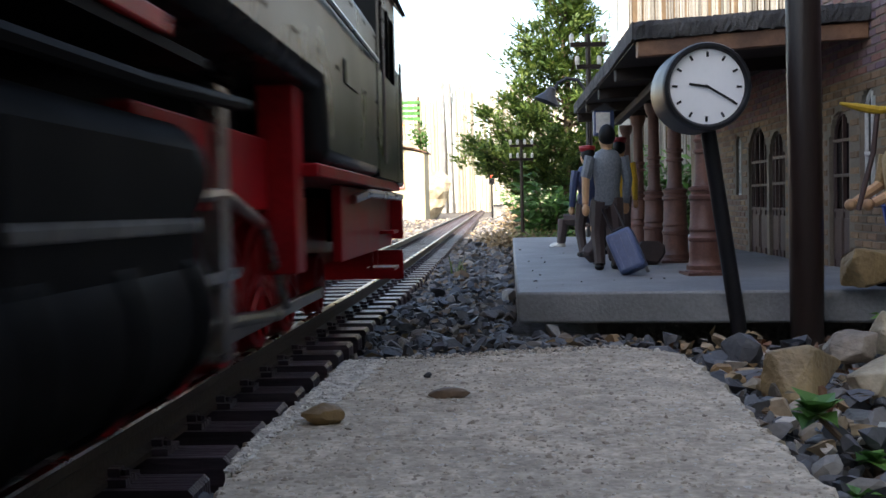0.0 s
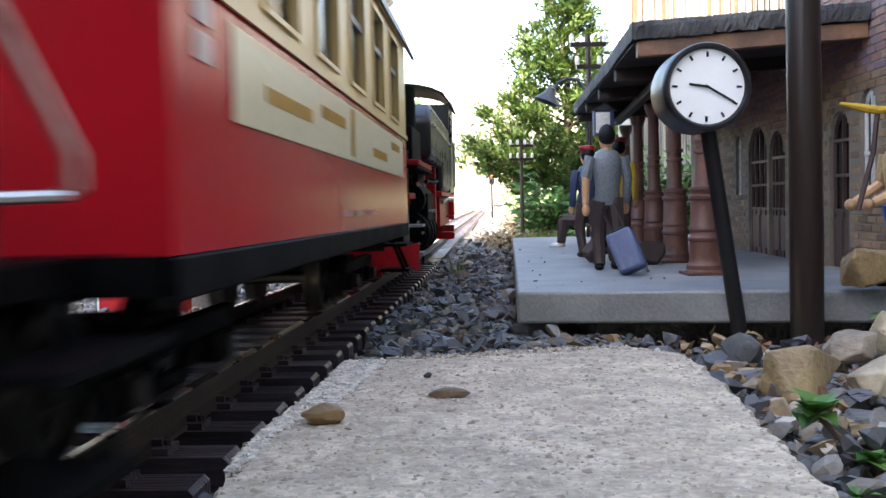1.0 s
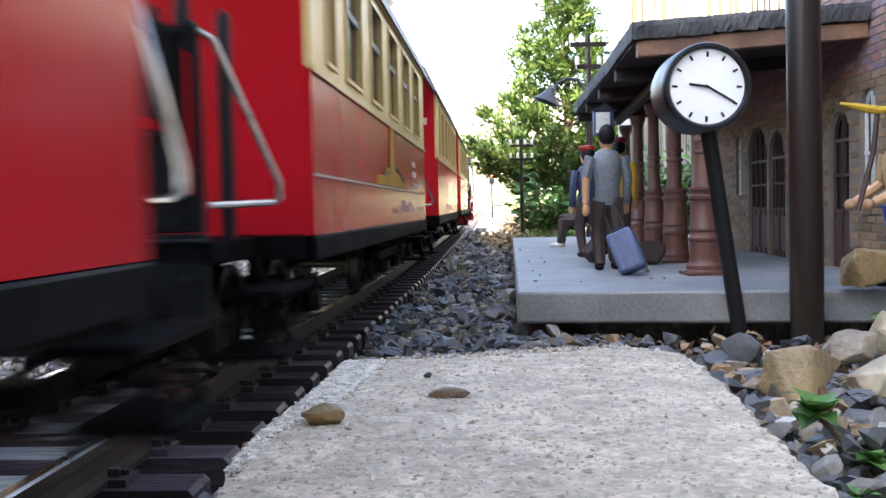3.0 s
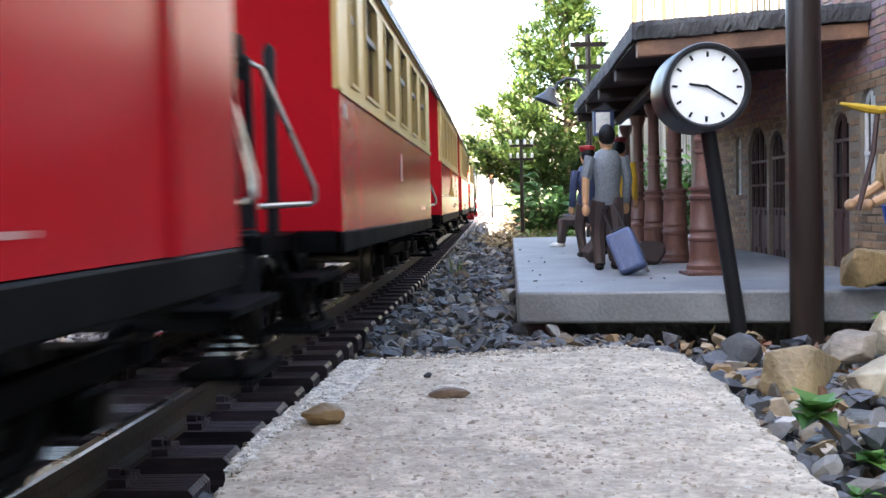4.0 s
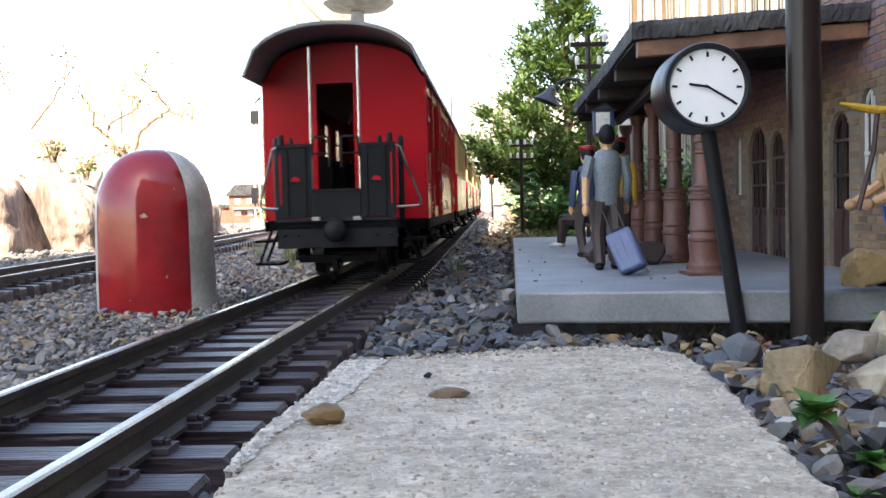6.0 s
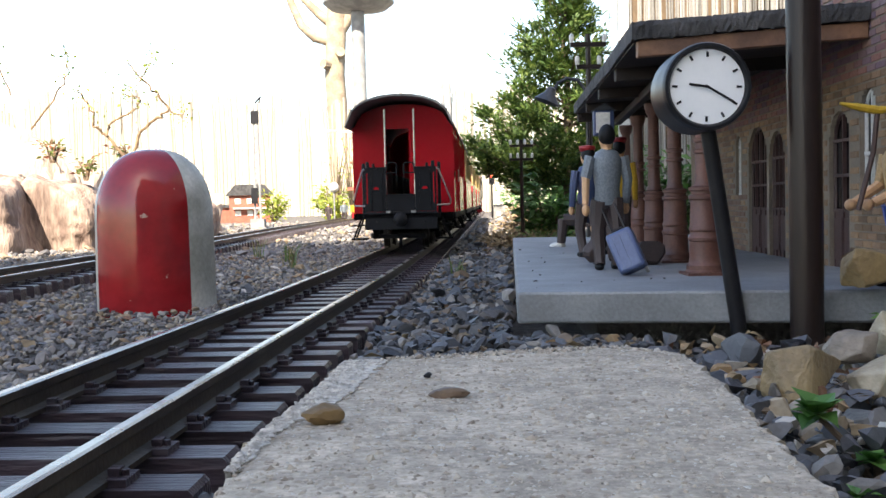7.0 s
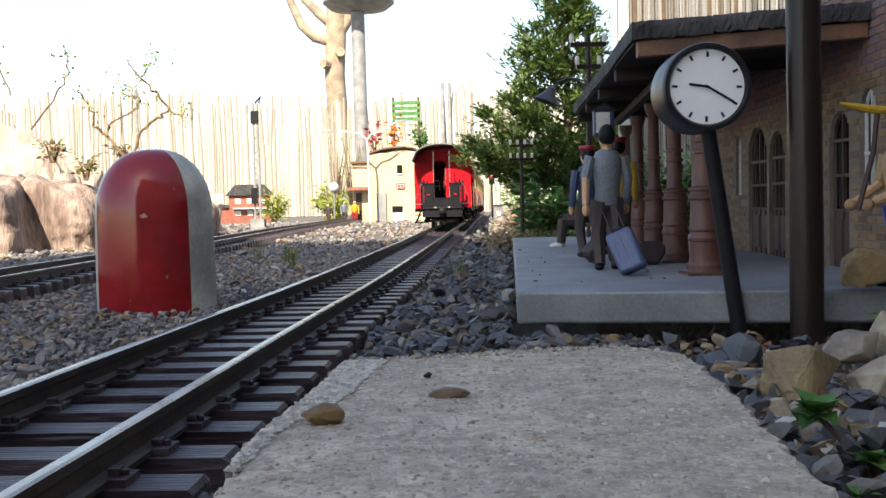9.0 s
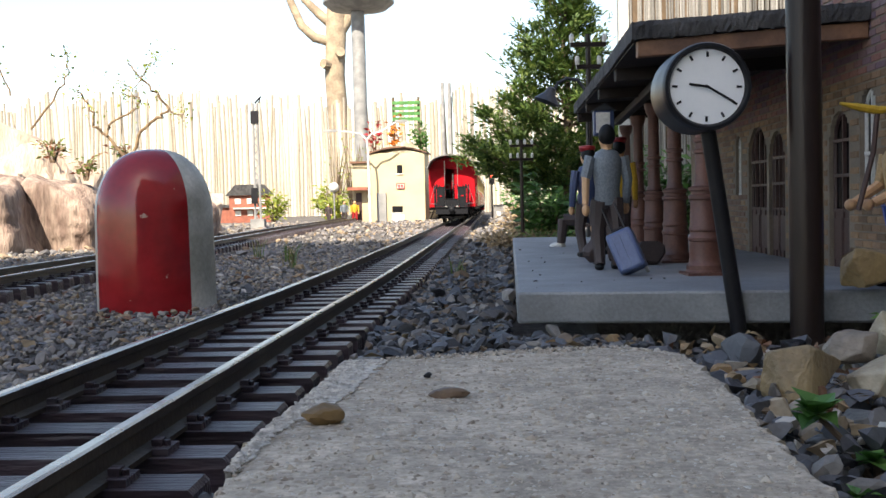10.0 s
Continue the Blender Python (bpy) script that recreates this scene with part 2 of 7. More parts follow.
M_greytan = mat("grey_tan_flint", (0.27, 0.225, 0.175), 0.6, alt=(0.18, 0.15, 0.12), scale=60, fine=500, bump=0.5)
M_greyflint = mat("grey_flint", (0.17, 0.165, 0.15), 0.55, alt=(0.1, 0.1, 0.095), scale=60, fine=500, bump=0.5)
M_russet = island_mat("russet_leaf", [(0.24, 0.09, 0.05), (0.13, 0.17, 0.04), (0.20, 0.12, 0.06), (0.16, 0.2, 0.05)], 0.6, bump=0, through_light=0.3)
M_orange = mat("orange_petal", (0.7, 0.22, 0.03), 0.6, bump=0)
M_greenpaint = mat("green_paint", (0.06, 0.22, 0.05), 0.5, bump=0.1)
M_lampwhite = mat("lamp_white", (0.7, 0.7, 0.66), 0.4, bump=0)
M_signalred = glow("signal_red", (1.0, 0.05, 0.03), 3.0)
M_shade = mat("lamp_grey", (0.035, 0.038, 0.046), 0.4, bump=0)


# ---- mesh building ----
class G:
    """Gathers vertices and faces of one mesh, with a material slot for each face."""

    def __init__(self):
        self.v, self.f, self.m, self.slot = [], [], [], 0

    def add(self, verts, faces):
        n = len(self.v)
        self.v += [tuple(p) for p in verts]
        self.f += [tuple(n + i for i in q) for q in faces]
        self.m += [self.slot] * len(faces)
        return self

    def box(self, x0, x1, y0, y1, z0, z1, m=None):
        p = [Vector((x, y, z)) for z in (z0, z1) for x, y in ((x0, y0), (x1, y0), (x1, y1), (x0, y1))]
        if m:
            p = [m @ q for q in p]
        return self.add(p, [(3, 2, 1, 0), (4, 5, 6, 7), (0, 1, 5, 4), (1, 2, 6, 5), (2, 3, 7, 6), (3, 0, 4, 7)])

    def tube(self, pts, r, n=8, cap=True):
        pts = [Vector(p) for p in pts]
        rs = r if isinstance(r, (list, tuple)) else [r] * len(pts)
        vs, fs = [], []
        side = None
        for i, p in enumerate(pts):
            d = (pts[min(i + 1, len(pts) - 1)] - pts[max(i - 1, 0)]).normalized()
            if side is None:
                side = d.orthogonal().normalized()
            side = (side - d * side.dot(d)).normalized()
            up = d.cross(side)
            vs += [p + rs[i] * (math.cos(2 * math.pi * k / n) * side + math.sin(2 * math.pi * k / n) * up) for k in range(n)]
        for i in range(len(pts) - 1):
            fs += [(i * n + k, i * n + (k + 1) % n, (i + 1) * n + (k + 1) % n, (i + 1) * n + k) for k in range(n)]
        if cap:
            fs += [tuple(range(n))[::-1], tuple(range((len(pts) - 1) * n, len(pts) * n))]
        return self.add(vs, fs)

    def rev(self, prof, n=24, at=(0, 0, 0), m=None, sx=1.0, sy=1.0):
        """A turned shape round z from (radius, height) pairs."""
        vs, fs = [], []
        for r, z in prof:
            vs += [Vector((at[0] + sx * r * math.cos(2 * math.pi * k / n), at[1] + sy * r * math.sin(2 * math.pi * k / n), at[2] + z)) for k in range(n)]
        for i in range(len(prof) - 1):
            fs += [(i * n + k, i * n + (k + 1) % n, (i + 1) * n + (k + 1) % n, (i + 1) * n + k) for k in range(n)]
        fs += [tuple(range(n))[::-1], tuple(range((len(prof) - 1) * n, len(prof) * n))]
        if m:
            vs = [m @ q for q in vs]
        return self.add(vs, fs)

    def prism(self, poly, z0, z1, m=None):
        n = len(poly)
        p = [Vector((x, y, z)) for z in (z0, z1) for x, y in poly]
        if m:
            p = [m @ q for q in p]
        return self.add(p, [tuple(range(n))[::-1], tuple(range(n, 2 * n))] + [(k, (k + 1) % n, n + (k + 1) % n, n + k) for k in range(n)])

    def ball(self, c, rx, ry, rz, n=12, k=8, m=None):
        prof = [(max(1e-5, math.sin(math.pi * i / k)), -math.cos(math.pi * i / k)) for i in range(k + 1)]
        vs, fs = [], []
        for r, z in prof:
            vs += [Vector((c[0] + rx * r * math.cos(2 * math.pi * j / n), c[1] + ry * r * math.sin(2 * math.pi * j / n), c[2] + rz * z)) for j in range(n)]
        for i in range(k):
            fs += [(i * n + j, i * n + (j + 1) % n, (i + 1) * n + (j + 1) % n, (i + 1) * n + j) for j in range(n)]
        if m:
            vs = [m @ q for q in vs]
        return self.add(vs, fs)

    def to(self, slot):
        self.slot = slot
        return self

    def weld(self):
        """Join corners that meet, and drop the walls between joined pieces."""
        seen, where, order = {}, [], []
        for p in self.v:
            key = tuple(round(q, 6) for q in p)
            if key not in seen:
                seen[key] = len(order)
                order.append(p)
            where.append(seen[key])
        count = {}
        faces = [tuple(where[i] for i in f) for f in self.f]
        for f in faces:
            count[frozenset(f)] = count.get(frozenset(f), 0) + 1
        keep = [i for i, f in enumerate(faces) if count[frozenset(f)] == 1 and len(set(f)) == len(f)]
        self.v, self.f, self.m = order, [faces[i] for i in keep], [self.m[i] for i in keep]
        return self

    def mesh(self, name, mats, smooth=False):
        me = bpy.data.meshes.new(name)
        me.from_pydata(self.v, [], self.f)
        for q in (mats if isinstance(mats, (list, tuple)) else [mats]):
            me.materials.append(q)
        if max(self.m, default=0):
            me.polygons.foreach_set("material_index", self.m)
        if smooth:
            me.polygons.foreach_set("use_smooth", [True] * len(me.polygons))
            me.set_sharp_from_angle(angle=radians(40))
        return me


def part(name, g, material, parent=None, label="", smooth=False, bevel=0.0, kind=""):
    ob = new(name, g.mesh(name, material, smooth or bevel > 0))
    ob.parent = parent
    if bevel:
        b = ob.modifiers.new("bevel", "BEVEL")
        b.width, b.segments, b.limit_method, b.angle_limit = bevel, 2, "ANGLE", radians(50)
    return tagged(ob, label, kind=kind)


def thing(name, label, category, m=None, group="", kind=""):
    e = new(name)
    e.empty_display_size = 0.02
    if m:
        e.matrix_basis = m
    return tagged(e, label, category, group, kind)


PHI = (1 + 5 ** 0.5) / 2
ICO_V = np.array([(-1, PHI, 0), (1, PHI, 0), (-1, -PHI, 0), (1, -PHI, 0), (0, -1, PHI), (0, 1, PHI), (0, -1, -PHI), (0, 1, -PHI), (PHI, 0, -1), (PHI, 0, 1), (-PHI, 0, -1), (-PHI, 0, 1)]) / 1.902
ICO_F = np.array([(0, 11, 5), (0, 5, 1), (0, 1, 7), (0, 7, 10), (0, 10, 11), (1, 5, 9), (5, 11, 4), (11, 10, 2), (10, 7, 6), (7, 1, 8), (3, 9, 4), (3, 4, 2), (3, 2, 6), (3, 6, 8), (3, 8, 9), (4, 9, 5), (2, 4, 11), (6, 2, 10), (8, 6, 7), (9, 8, 1)])


def finer(v, f):
    """The same solid with each triangle split in four."""
    v, out, mid = [tuple(p) for p in v], [], {}

    def half(a, b):
        k = (min(a, b), max(a, b))
        if k not in mid:
            p = (np.array(v[a]) + np.array(v[b])) / 2
            mid[k] = len(v)
            v.append(tuple(p / np.linalg.norm(p)))
        return mid[k]
    for a, b, c in f:
        x, y, z = half(a, b), half(b, c), half(c, a)
        out += [(a, x, z), (x, b, y), (z, y, c), (x, y, z)]
    return np.array(v), np.array(out)


ICO2_V, ICO2_F = finer(ICO_V, ICO_F)


def stones(name, centres, sizes, material, label, seed, flat=0.7, fine=False):
    """Many loose angular stones as one mesh."""
    rng = np.random.default_rng(seed)
    n = len(centres)
    base_v, base_f = (ICO2_V, ICO2_F) if fine else (ICO_V, ICO_F)
    k = len(base_v)
    v = np.repeat(base_v[None], n, 0)
    if fine:
        # broken faces: each stone is cut by a few planes of its own
        for _ in range(10):
            d = rng.normal(0, 1, (n, 3))
            d /= np.linalg.norm(d, axis=1, keepdims=True)
            over = np.clip(np.einsum("nkc,nc->nk", v, d) - rng.uniform(0.15, 0.62, (n, 1)), 0, None)
            v = v - over[..., None] * d[:, None, :]
        v = v * rng.uniform(0.96, 1.04, (n, k, 1)) * 1.42
    else:
        v = v * rng.uniform(0.6, 1.35, (n, k, 1))
    v *= np.asarray(sizes)[:, None, None] * rng.uniform(0.65, 1.3, (n, 1, 3)) * np.array([1, 1, flat])
    a = rng.uniform(0, 2 * math.pi, n)
    b = rng.normal(0, 0.4, n)
    c, s, cb, sb = np.cos(a), np.sin(a), np.cos(b), np.sin(b)
    y, z = v[..., 1] * cb[:, None] - v[..., 2] * sb[:, None], v[..., 1] * sb[:, None] + v[..., 2] * cb[:, None]
    x = v[..., 0] * c[:, None] - y * s[:, None]
    y = v[..., 0] * s[:, None] + y * c[:, None]
    p = np.stack([x, y, z], -1) + np.asarray(centres)[:, None, :]
    fcs = (base_f[None] + k * np.arange(n)[:, None, None]).reshape(-1, 3)
    me = bpy.data.meshes.new(name)
    me.from_pydata(p.reshape(-1, 3).tolist(), [], fcs.tolist())
    me.materials.append(material)
    return tagged(new(name, me), label, "gravel", kind="stuff")


def rock(name, c, size, material, label, seed, category="rock", sub=3, rough=0.32, parent=None, group="", groove=0.0, cuts=(11, 0.55, 0.85)):
    """A single boulder: a cut and weathered lump."""
    rng = random.Random(seed)
    bm = bmesh.new()
    bmesh.ops.create_icosphere(bm, subdivisions=sub, radius=1)
    planes = [(Vector((rng.gauss(0, 1), rng.gauss(0, 1), rng.gauss(0, 1))).normalized(), rng.uniform(*cuts[1:])) for _ in range(cuts[0])]
    off = Vector((seed * 3.1, seed * 1.7, 0))
    for q in bm.verts:
        for nrm, d in planes:
            k = q.co.dot(nrm) - d
            if k > 0:
                q.co -= nrm * k * 0.92
        q.co *= 1 + rough * 0.35 * noise.noise(q.co * 2.2 + off) + rough * 0.12 * noise.noise(q.co * 7 + off)
        if groove:
            q.co *= 1 - groove * abs(noise.noise(Vector((q.co.x * 4, q.co.y * 4, q.co.z * 0.5)) + off)) * 2.2
        q.co = Vector((q.co.x * size[0], q.co.y * size[1], q.co.z * size[2]))
    me = bpy.data.meshes.new(name)
    bm.to_mesh(me)
    bm.free()
    me.materials.append(material)
    me.polygons.foreach_set("use_smooth", [True] * len(me.polygons))
    me.set_sharp_from_angle(angle=radians(24))
    ob = new(name, me)
    ob.location = c
    ob.parent = parent
    return tagged(ob, label, category if not parent else "", group)

# ---- ground and tracks ----
RAIL = 0.0185
CY = [-4.0, -2.0, -1.0, -0.5, 0.2, 0.35, 0.5, 0.8, 1.3, 1.85, 2.4, 3.5, 5.0, 7.5]
CX = [-0.325, -0.218, -0.163, -0.134, -0.0955, -0.0882, -0.0800, -0.0610, -0.0355, -0.009, 0.018, 0.072, 0.146, 0.27]


def line_x(y, ys=CY, xs=CX):
    """The track's middle at the distance y, smoothed over its bends."""
    return sum(float(np.interp(y + o, ys, xs)) for o in (-0.12, -0.06, 0, 0.06, 0.12)) / 5


def line_z(y):
    """The main track's rail top: it falls slightly up to the platform, then runs level."""
    return RAIL + 0.0065 * max(0.0, min(0.85, 0.6 - y))


def ground():
    g = G()
    xs = [-400, -60, -12, -4] + [-2 + 0.1 * i for i in range(41)] + [4, 12, 60, 400]
    ys = [-400, -60, -12] + [-4 + 0.4 * i for i in range(10)] + [0.1 * i for i in range(41)] + [5, 7, 12, 60, 400]
    vs = [(x, y, 0.004 * noise.noise(Vector((x * 3, y * 3, 0))) - 0.003) for y in ys for x in xs]
    w = len(xs)
    g.add(vs, [(j * w + i, j * w + i + 1, (j + 1) * w + i + 1, (j + 1) * w + i) for j in range(len(ys) - 1) for i in range(w - 1)])
    tagged(part("ground", g, M_soil, smooth=True), "brown garden soil under grey gravel", "ground", kind="structure")


ground()


def rail_mesh(g, path, off, height):
    """A rail of I section with a bright head, set off sideways from the track's middle."""
    prof = [(-0.0038, 0.0), (0.0038, 0.0), (0.0038, 0.0012), (0.0009, 0.0018), (0.0009, 0.0052), (0.0016, 0.0058), (0.0016, 0.0079), (0.0011, 0.0084), (-0.0011, 0.0084), (-0.0016, 0.0079), (-0.0016, 0.0058), (-0.0009, 0.0052), (-0.0009, 0.0018), (-0.0038, 0.0012)]
    n = len(prof)
    rings = []
    for i, (x, y) in enumerate(path):
        a, b = path[max(i - 1, 0)], path[min(i + 1, len(path) - 1)]
        d = Vector((b[0] - a[0], b[1] - a[1], 0)).normalized()
        side = Vector((d.y, -d.x, 0))
        rings.append([Vector((x, y, height(y) - 0.0084)) + side * (off + px) + Vector((0, 0, pz)) for px, pz in prof])
    base = len(g.v)
    g.v += [tuple(q) for r in rings for q in r]
    for i in range(len(rings) - 1):
        for k in range(n):
            g.f.append((base + i * n + k, base + i * n + (k + 1) % n, base + (i + 1) * n + (k + 1) % n, base + (i + 1) * n + k))
            g.m.append(1 if k in (6, 7, 8) else 0)


def track(path_fn, y0, y1, near, label, height=lambda y: RAIL):
    """Two rails on ribbed sleepers; the sleepers between near[0] and near[1] are separate parts."""
    root = thing("railway_track", label, "railway track", kind="structure")
    n = int((y1 - y0) / 0.05)
    path = [(path_fn(y0 + (y1 - y0) * i / n), y0 + (y1 - y0) * i / n) for i in range(n + 1)]
    for off in (-0.0241, 0.0241):
        g = G()
        rail_mesh(g, path, off, height)
        part("rail", g, [M_rail, M_railhead], root, "worn rail with a bright running surface", smooth=True)
    s = G()
    w, h = 0.0062, 0.0100
    s.prism([(-0.046, 0.0), (0.046, 0.0), (0.0455, h - 0.0012), (0.0445, h), (-0.0445, h), (-0.0455, h - 0.0012)], -w, w, pose(0, 0, 0, 90, 0, 0))
    for k in (-1, 1):
        for j in (-1, 1):
            x = k * 0.0241 + j * 0.0052
            s.box(x - 0.0022, x + 0.0022, -0.0042, 0.0042, h, h + 0.0016)
            s.box(x - 0.0012 - j * 0.0012, x + 0.0012 - j * 0.0012, -0.0016, 0.0016, h, h + 0.0032)
            s.tube([(x + j * 0.0008, 0, h), (x + j * 0.0008, 0, h + 0.0028)], 0.0009, 6)
    me = s.mesh("sleeper", M_sleeper)
    rest = G()
    step = 0.0268
    y = y0
    k = 0
    rng = random.Random(5)
    while y < y1:
        x = path_fn(y)
        ang = -math.degrees(math.atan2(path_fn(y + 0.02) - path_fn(y - 0.02), 0.04))
        m = pose(x, y, height(y) - RAIL + rng.uniform(-0.0003, 0), 0, 0, ang + rng.uniform(-0.6, 0.6))
        if near[0] <= y <= near[1]:
            ob = new("sleeper", me)
            ob.parent = root
            ob.matrix_basis = m
        else:
            rest.add([m @ Vector(q) for q in s.v], s.f)
        y += step
    if rest.v:
        part("sleepers", rest, M_sleeper, root, kind="stuff")
    return root


main = track(line_x, -4.0, 7.0, (0.12, 2.2), "narrow-gauge model track with brown sleepers in ballast", line_z)
side_x = lambda y: line_x(y, [-4, 0.5, 0.9, 1.5, 2.5, 3.2, 7], [-0.36, -0.362, -0.372, -0.366, -0.385, -0.37, -0.30])
track(side_x, 0.2, 4.0, (0.5, 1.6), "second model track beside a rock bank")


# concrete slab under the camera
def slab():
    rng = random.Random(3)
    edge = [(-0.0405, 0.06), (-0.0297, 0.1218), (-0.0289, 0.1306), (-0.0289, 0.1441), (-0.0282, 0.1586), (-0.0262, 0.1752), (-0.0250, 0.1865), (-0.0231, 0.2099), (-0.0221, 0.2264), (-0.0113, 0.2306), (0.0145, 0.2344), (0.0401, 0.2405), (0.0542, 0.2300), (0.0516, 0.1826), (0.0487, 0.1546), (0.0462, 0.1325), (0.0451, 0.1181), (0.043, 0.06), (0.035, -0.12), (-0.045, -0.12)]
    pts = []
    for i, a in enumerate(edge):
        b = edge[(i + 1) % len(edge)]
        k = max(1, int(math.dist(a, b) / 0.0022))
        pts += [(a[0] + (b[0] - a[0]) * j / k + rng.gauss(0, 0.0006), a[1] + (b[1] - a[1]) * j / k + rng.gauss(0, 0.0006)) for j in range(k)]
    c = Vector((0.005, 0.1))
    n = len(pts)
    g = G()
    rings = [(1.03, 0.0), (1.02, 0.022), (1.0, 0.0312), (0.985, 0.0327), (0.965, 0.0331)]
    for s, z in rings:
        g.v += [(c.x + (x - c.x) * s, c.y + (y - c.y) * s, z + (0.0006 * noise.noise(Vector((x * 150, y * 150, s * 9))) if 0.03 < z < 0.033 else 0.0 if z > 0.032 else 0.0008 * noise.noise(Vector((x * 99, y * 99, z))))) for x, y in pts]
    for i in range(len(rings) - 1):
        g.add([], [])
        g.f += [(i * n + k, i * n + (k + 1) % n, (i + 1) * n + (k + 1) % n, (i + 1) * n + k) for k in range(n)]
        g.m += [0] * n
    g.f.append(tuple(range((len(rings) - 1) * n, len(rings) * n)))
    g.m.append(0)
    tagged(part("paving_slab", g, M_slab, smooth=True), "weathered grey concrete slab with a broken edge beside the track", "paving slab")
    # a crust of pale mortar along the track-side edge: a thin ragged skin and crumbs on it
    lo = [(0.1300, -0.0287), (0.1441, -0.0286), (0.1586, -0.0279), (0.1752, -0.0259), (0.1865, -0.0247), (0.2099, -0.0229), (0.2250, -0.0219)]
    hi = [(0.2265, -0.0120), (0.2150, -0.0142), (0.2021, -0.0158), (0.1900, -0.0170), (0.1792, -0.0188), (0.1700, -0.0222), (0.1550, -0.0256), (0.1400, -0.0272)]
    rim = []
    for a, b in zip(lo + hi, (lo + hi)[1:] + lo[:1]):
        k = max(1, int(math.dist(a, b) / 0.0015))
        rim += [(a[1] + (b[1] - a[1]) * j / k + rng.gauss(0, 0.0005), a[0] + (b[0] - a[0]) * j / k + rng.gauss(0, 0.0005)) for j in range(k)]
    chip = G()
    chip.prism(rim, 0.0325, 0.0334)
    part("pale_mortar", chip, M_chip, bpy.data.objects["paving_slab"], "pale mortar crust along the edge")
    nr = np.random.default_rng(21)
    pts, sz = [], []
    for _ in range(1500):
        y = nr.uniform(0.132, 0.2255)
        xa, xb = np.interp(y, [q[0] for q in lo], [q[1] for q in lo]), np.interp(y, [q[0] for q in hi[::-1]], [q[1] for q in hi[::-1]])
        pts.append((xa + (xb - xa) * nr.beta(0.8, 1.5), y, 0.0333)), sz.append(nr.uniform(0.0002, 0.0007))
    crumbs = stones("mortar_crumbs", pts, sz, M_chip, "", 22, flat=0.6)
    crumbs.parent = bpy.data.objects["paving_slab"]
    del crumbs["category"]


slab()


def slab_grain():
    """Exposed aggregate standing slightly out of the slab's top."""
    rng = np.random.default_rng(77)
    pts, sz = [], []
    while len(pts) < 12000:
        y = rng.uniform(0.105, 0.241)
        x = rng.uniform(-0.03, 0.056)
        lo = float(np.interp(y, [0.10, 0.13, 0.16, 0.19, 0.226, 0.231, 0.242], [-0.0305, -0.0285, -0.0275, -0.0242, -0.0217, -0.014, 0.03]))
        hi = float(np.interp(y, [0.10, 0.13, 0.18, 0.228, 0.242], [0.044, 0.0455, 0.051, 0.0533, 0.042]))
        if lo + 0.0008 < x < hi - 0.0008:
            r = float(np.clip(rng.lognormal(math.log(0.00034), 0.45), 0.0002, 0.0009))
            pts.append((x, y, 0.0331 - r * rng.uniform(0.30, 0.62)))
            sz.append(r)
    ob = stones("aggregate", pts, sz, M_aggregate, "", 78, flat=0.75)
    ob.parent = bpy.data.objects["paving_slab"]
    del ob["category"]


slab_grain()


def flat_pebble(x, y, sx, sy, sz, rz, material, label, seed, z=0.0333):
    p = rock("pebble", (x, y, z + sz * 0.5), (sx, sy, sz), material, label, seed, "pebble", 3, 0.35, cuts=(26, 0.66, 0.86))
    p.rotation_euler = (0, 0, radians(rz))


flat_pebble(-0.0194, 0.1615, 0.0038, 0.0028, 0.0024, 6, mat("ochre_pebble", (0.20, 0.12, 0.045), 0.55, alt=(0.13, 0.08, 0.03), scale=120, bump=0.4), "small ochre pebble lying on the concrete slab", 4)
flat_pebble(0.0007, 0.181, 0.0042, 0.0021, 0.0013, -4, mat("brown_chip", (0.16, 0.10, 0.06), 0.55, alt=(0.10, 0.07, 0.05), scale=120, bump=0.3), "flat brown stone chip on the concrete slab", 9)
flat_pebble(-0.0036, 0.2015, 0.0013, 0.0007, 0.0007, 40, M_clockblack, "tiny black crumb on the concrete slab", 2)


# platform
def platform():
    poly = [(0.0310, 0.4360), (0.2600, 0.3960), (0.3100, 1.0700), (0.0745, 1.0950)]
    g = G()
    g.prism(poly, 0.0155, 0.029)
    tagged(part("platform", g, M_platform, bevel=0.0012), "grey painted concrete station platform beside the track", "platform", kind="structure")
    g = G()
    g.prism([(0.07, 0.47), (0.26, 0.44), (0.30, 1.05), (0.09, 1.06)], -0.004, 0.0155)
    tagged(part("platform_base", g, M_soil), "dark footing under the platform", "platform base", kind="structure")


platform()


# gravel
def scatter(n, seed, area, zfun, size, keep=lambda x, y: True):
    rng = np.random.default_rng(seed)
    out, sz = [], []
    while len(out) < n:
        x, y = area(rng)
        if keep(x, y):
            s = float(np.clip(rng.lognormal(math.log(size), 0.42), size * 0.4, size * 2.3))
            out.append((x, y, zfun(x, y) + s * rng.uniform(0.0, 0.5)))
            sz.append(s)
    return out, sz


def off_track(x, y, half=0.047):
    return abs(x - line_x(y)) > half


def left_edge(y):
    return 0.031 + (y - 0.436) * 0.066


def in_platform(x, y):
    return y > 0.436 - (x - 0.031) * 0.175 - 0.004 and x > left_edge(y) - 0.003 and y < 1.1


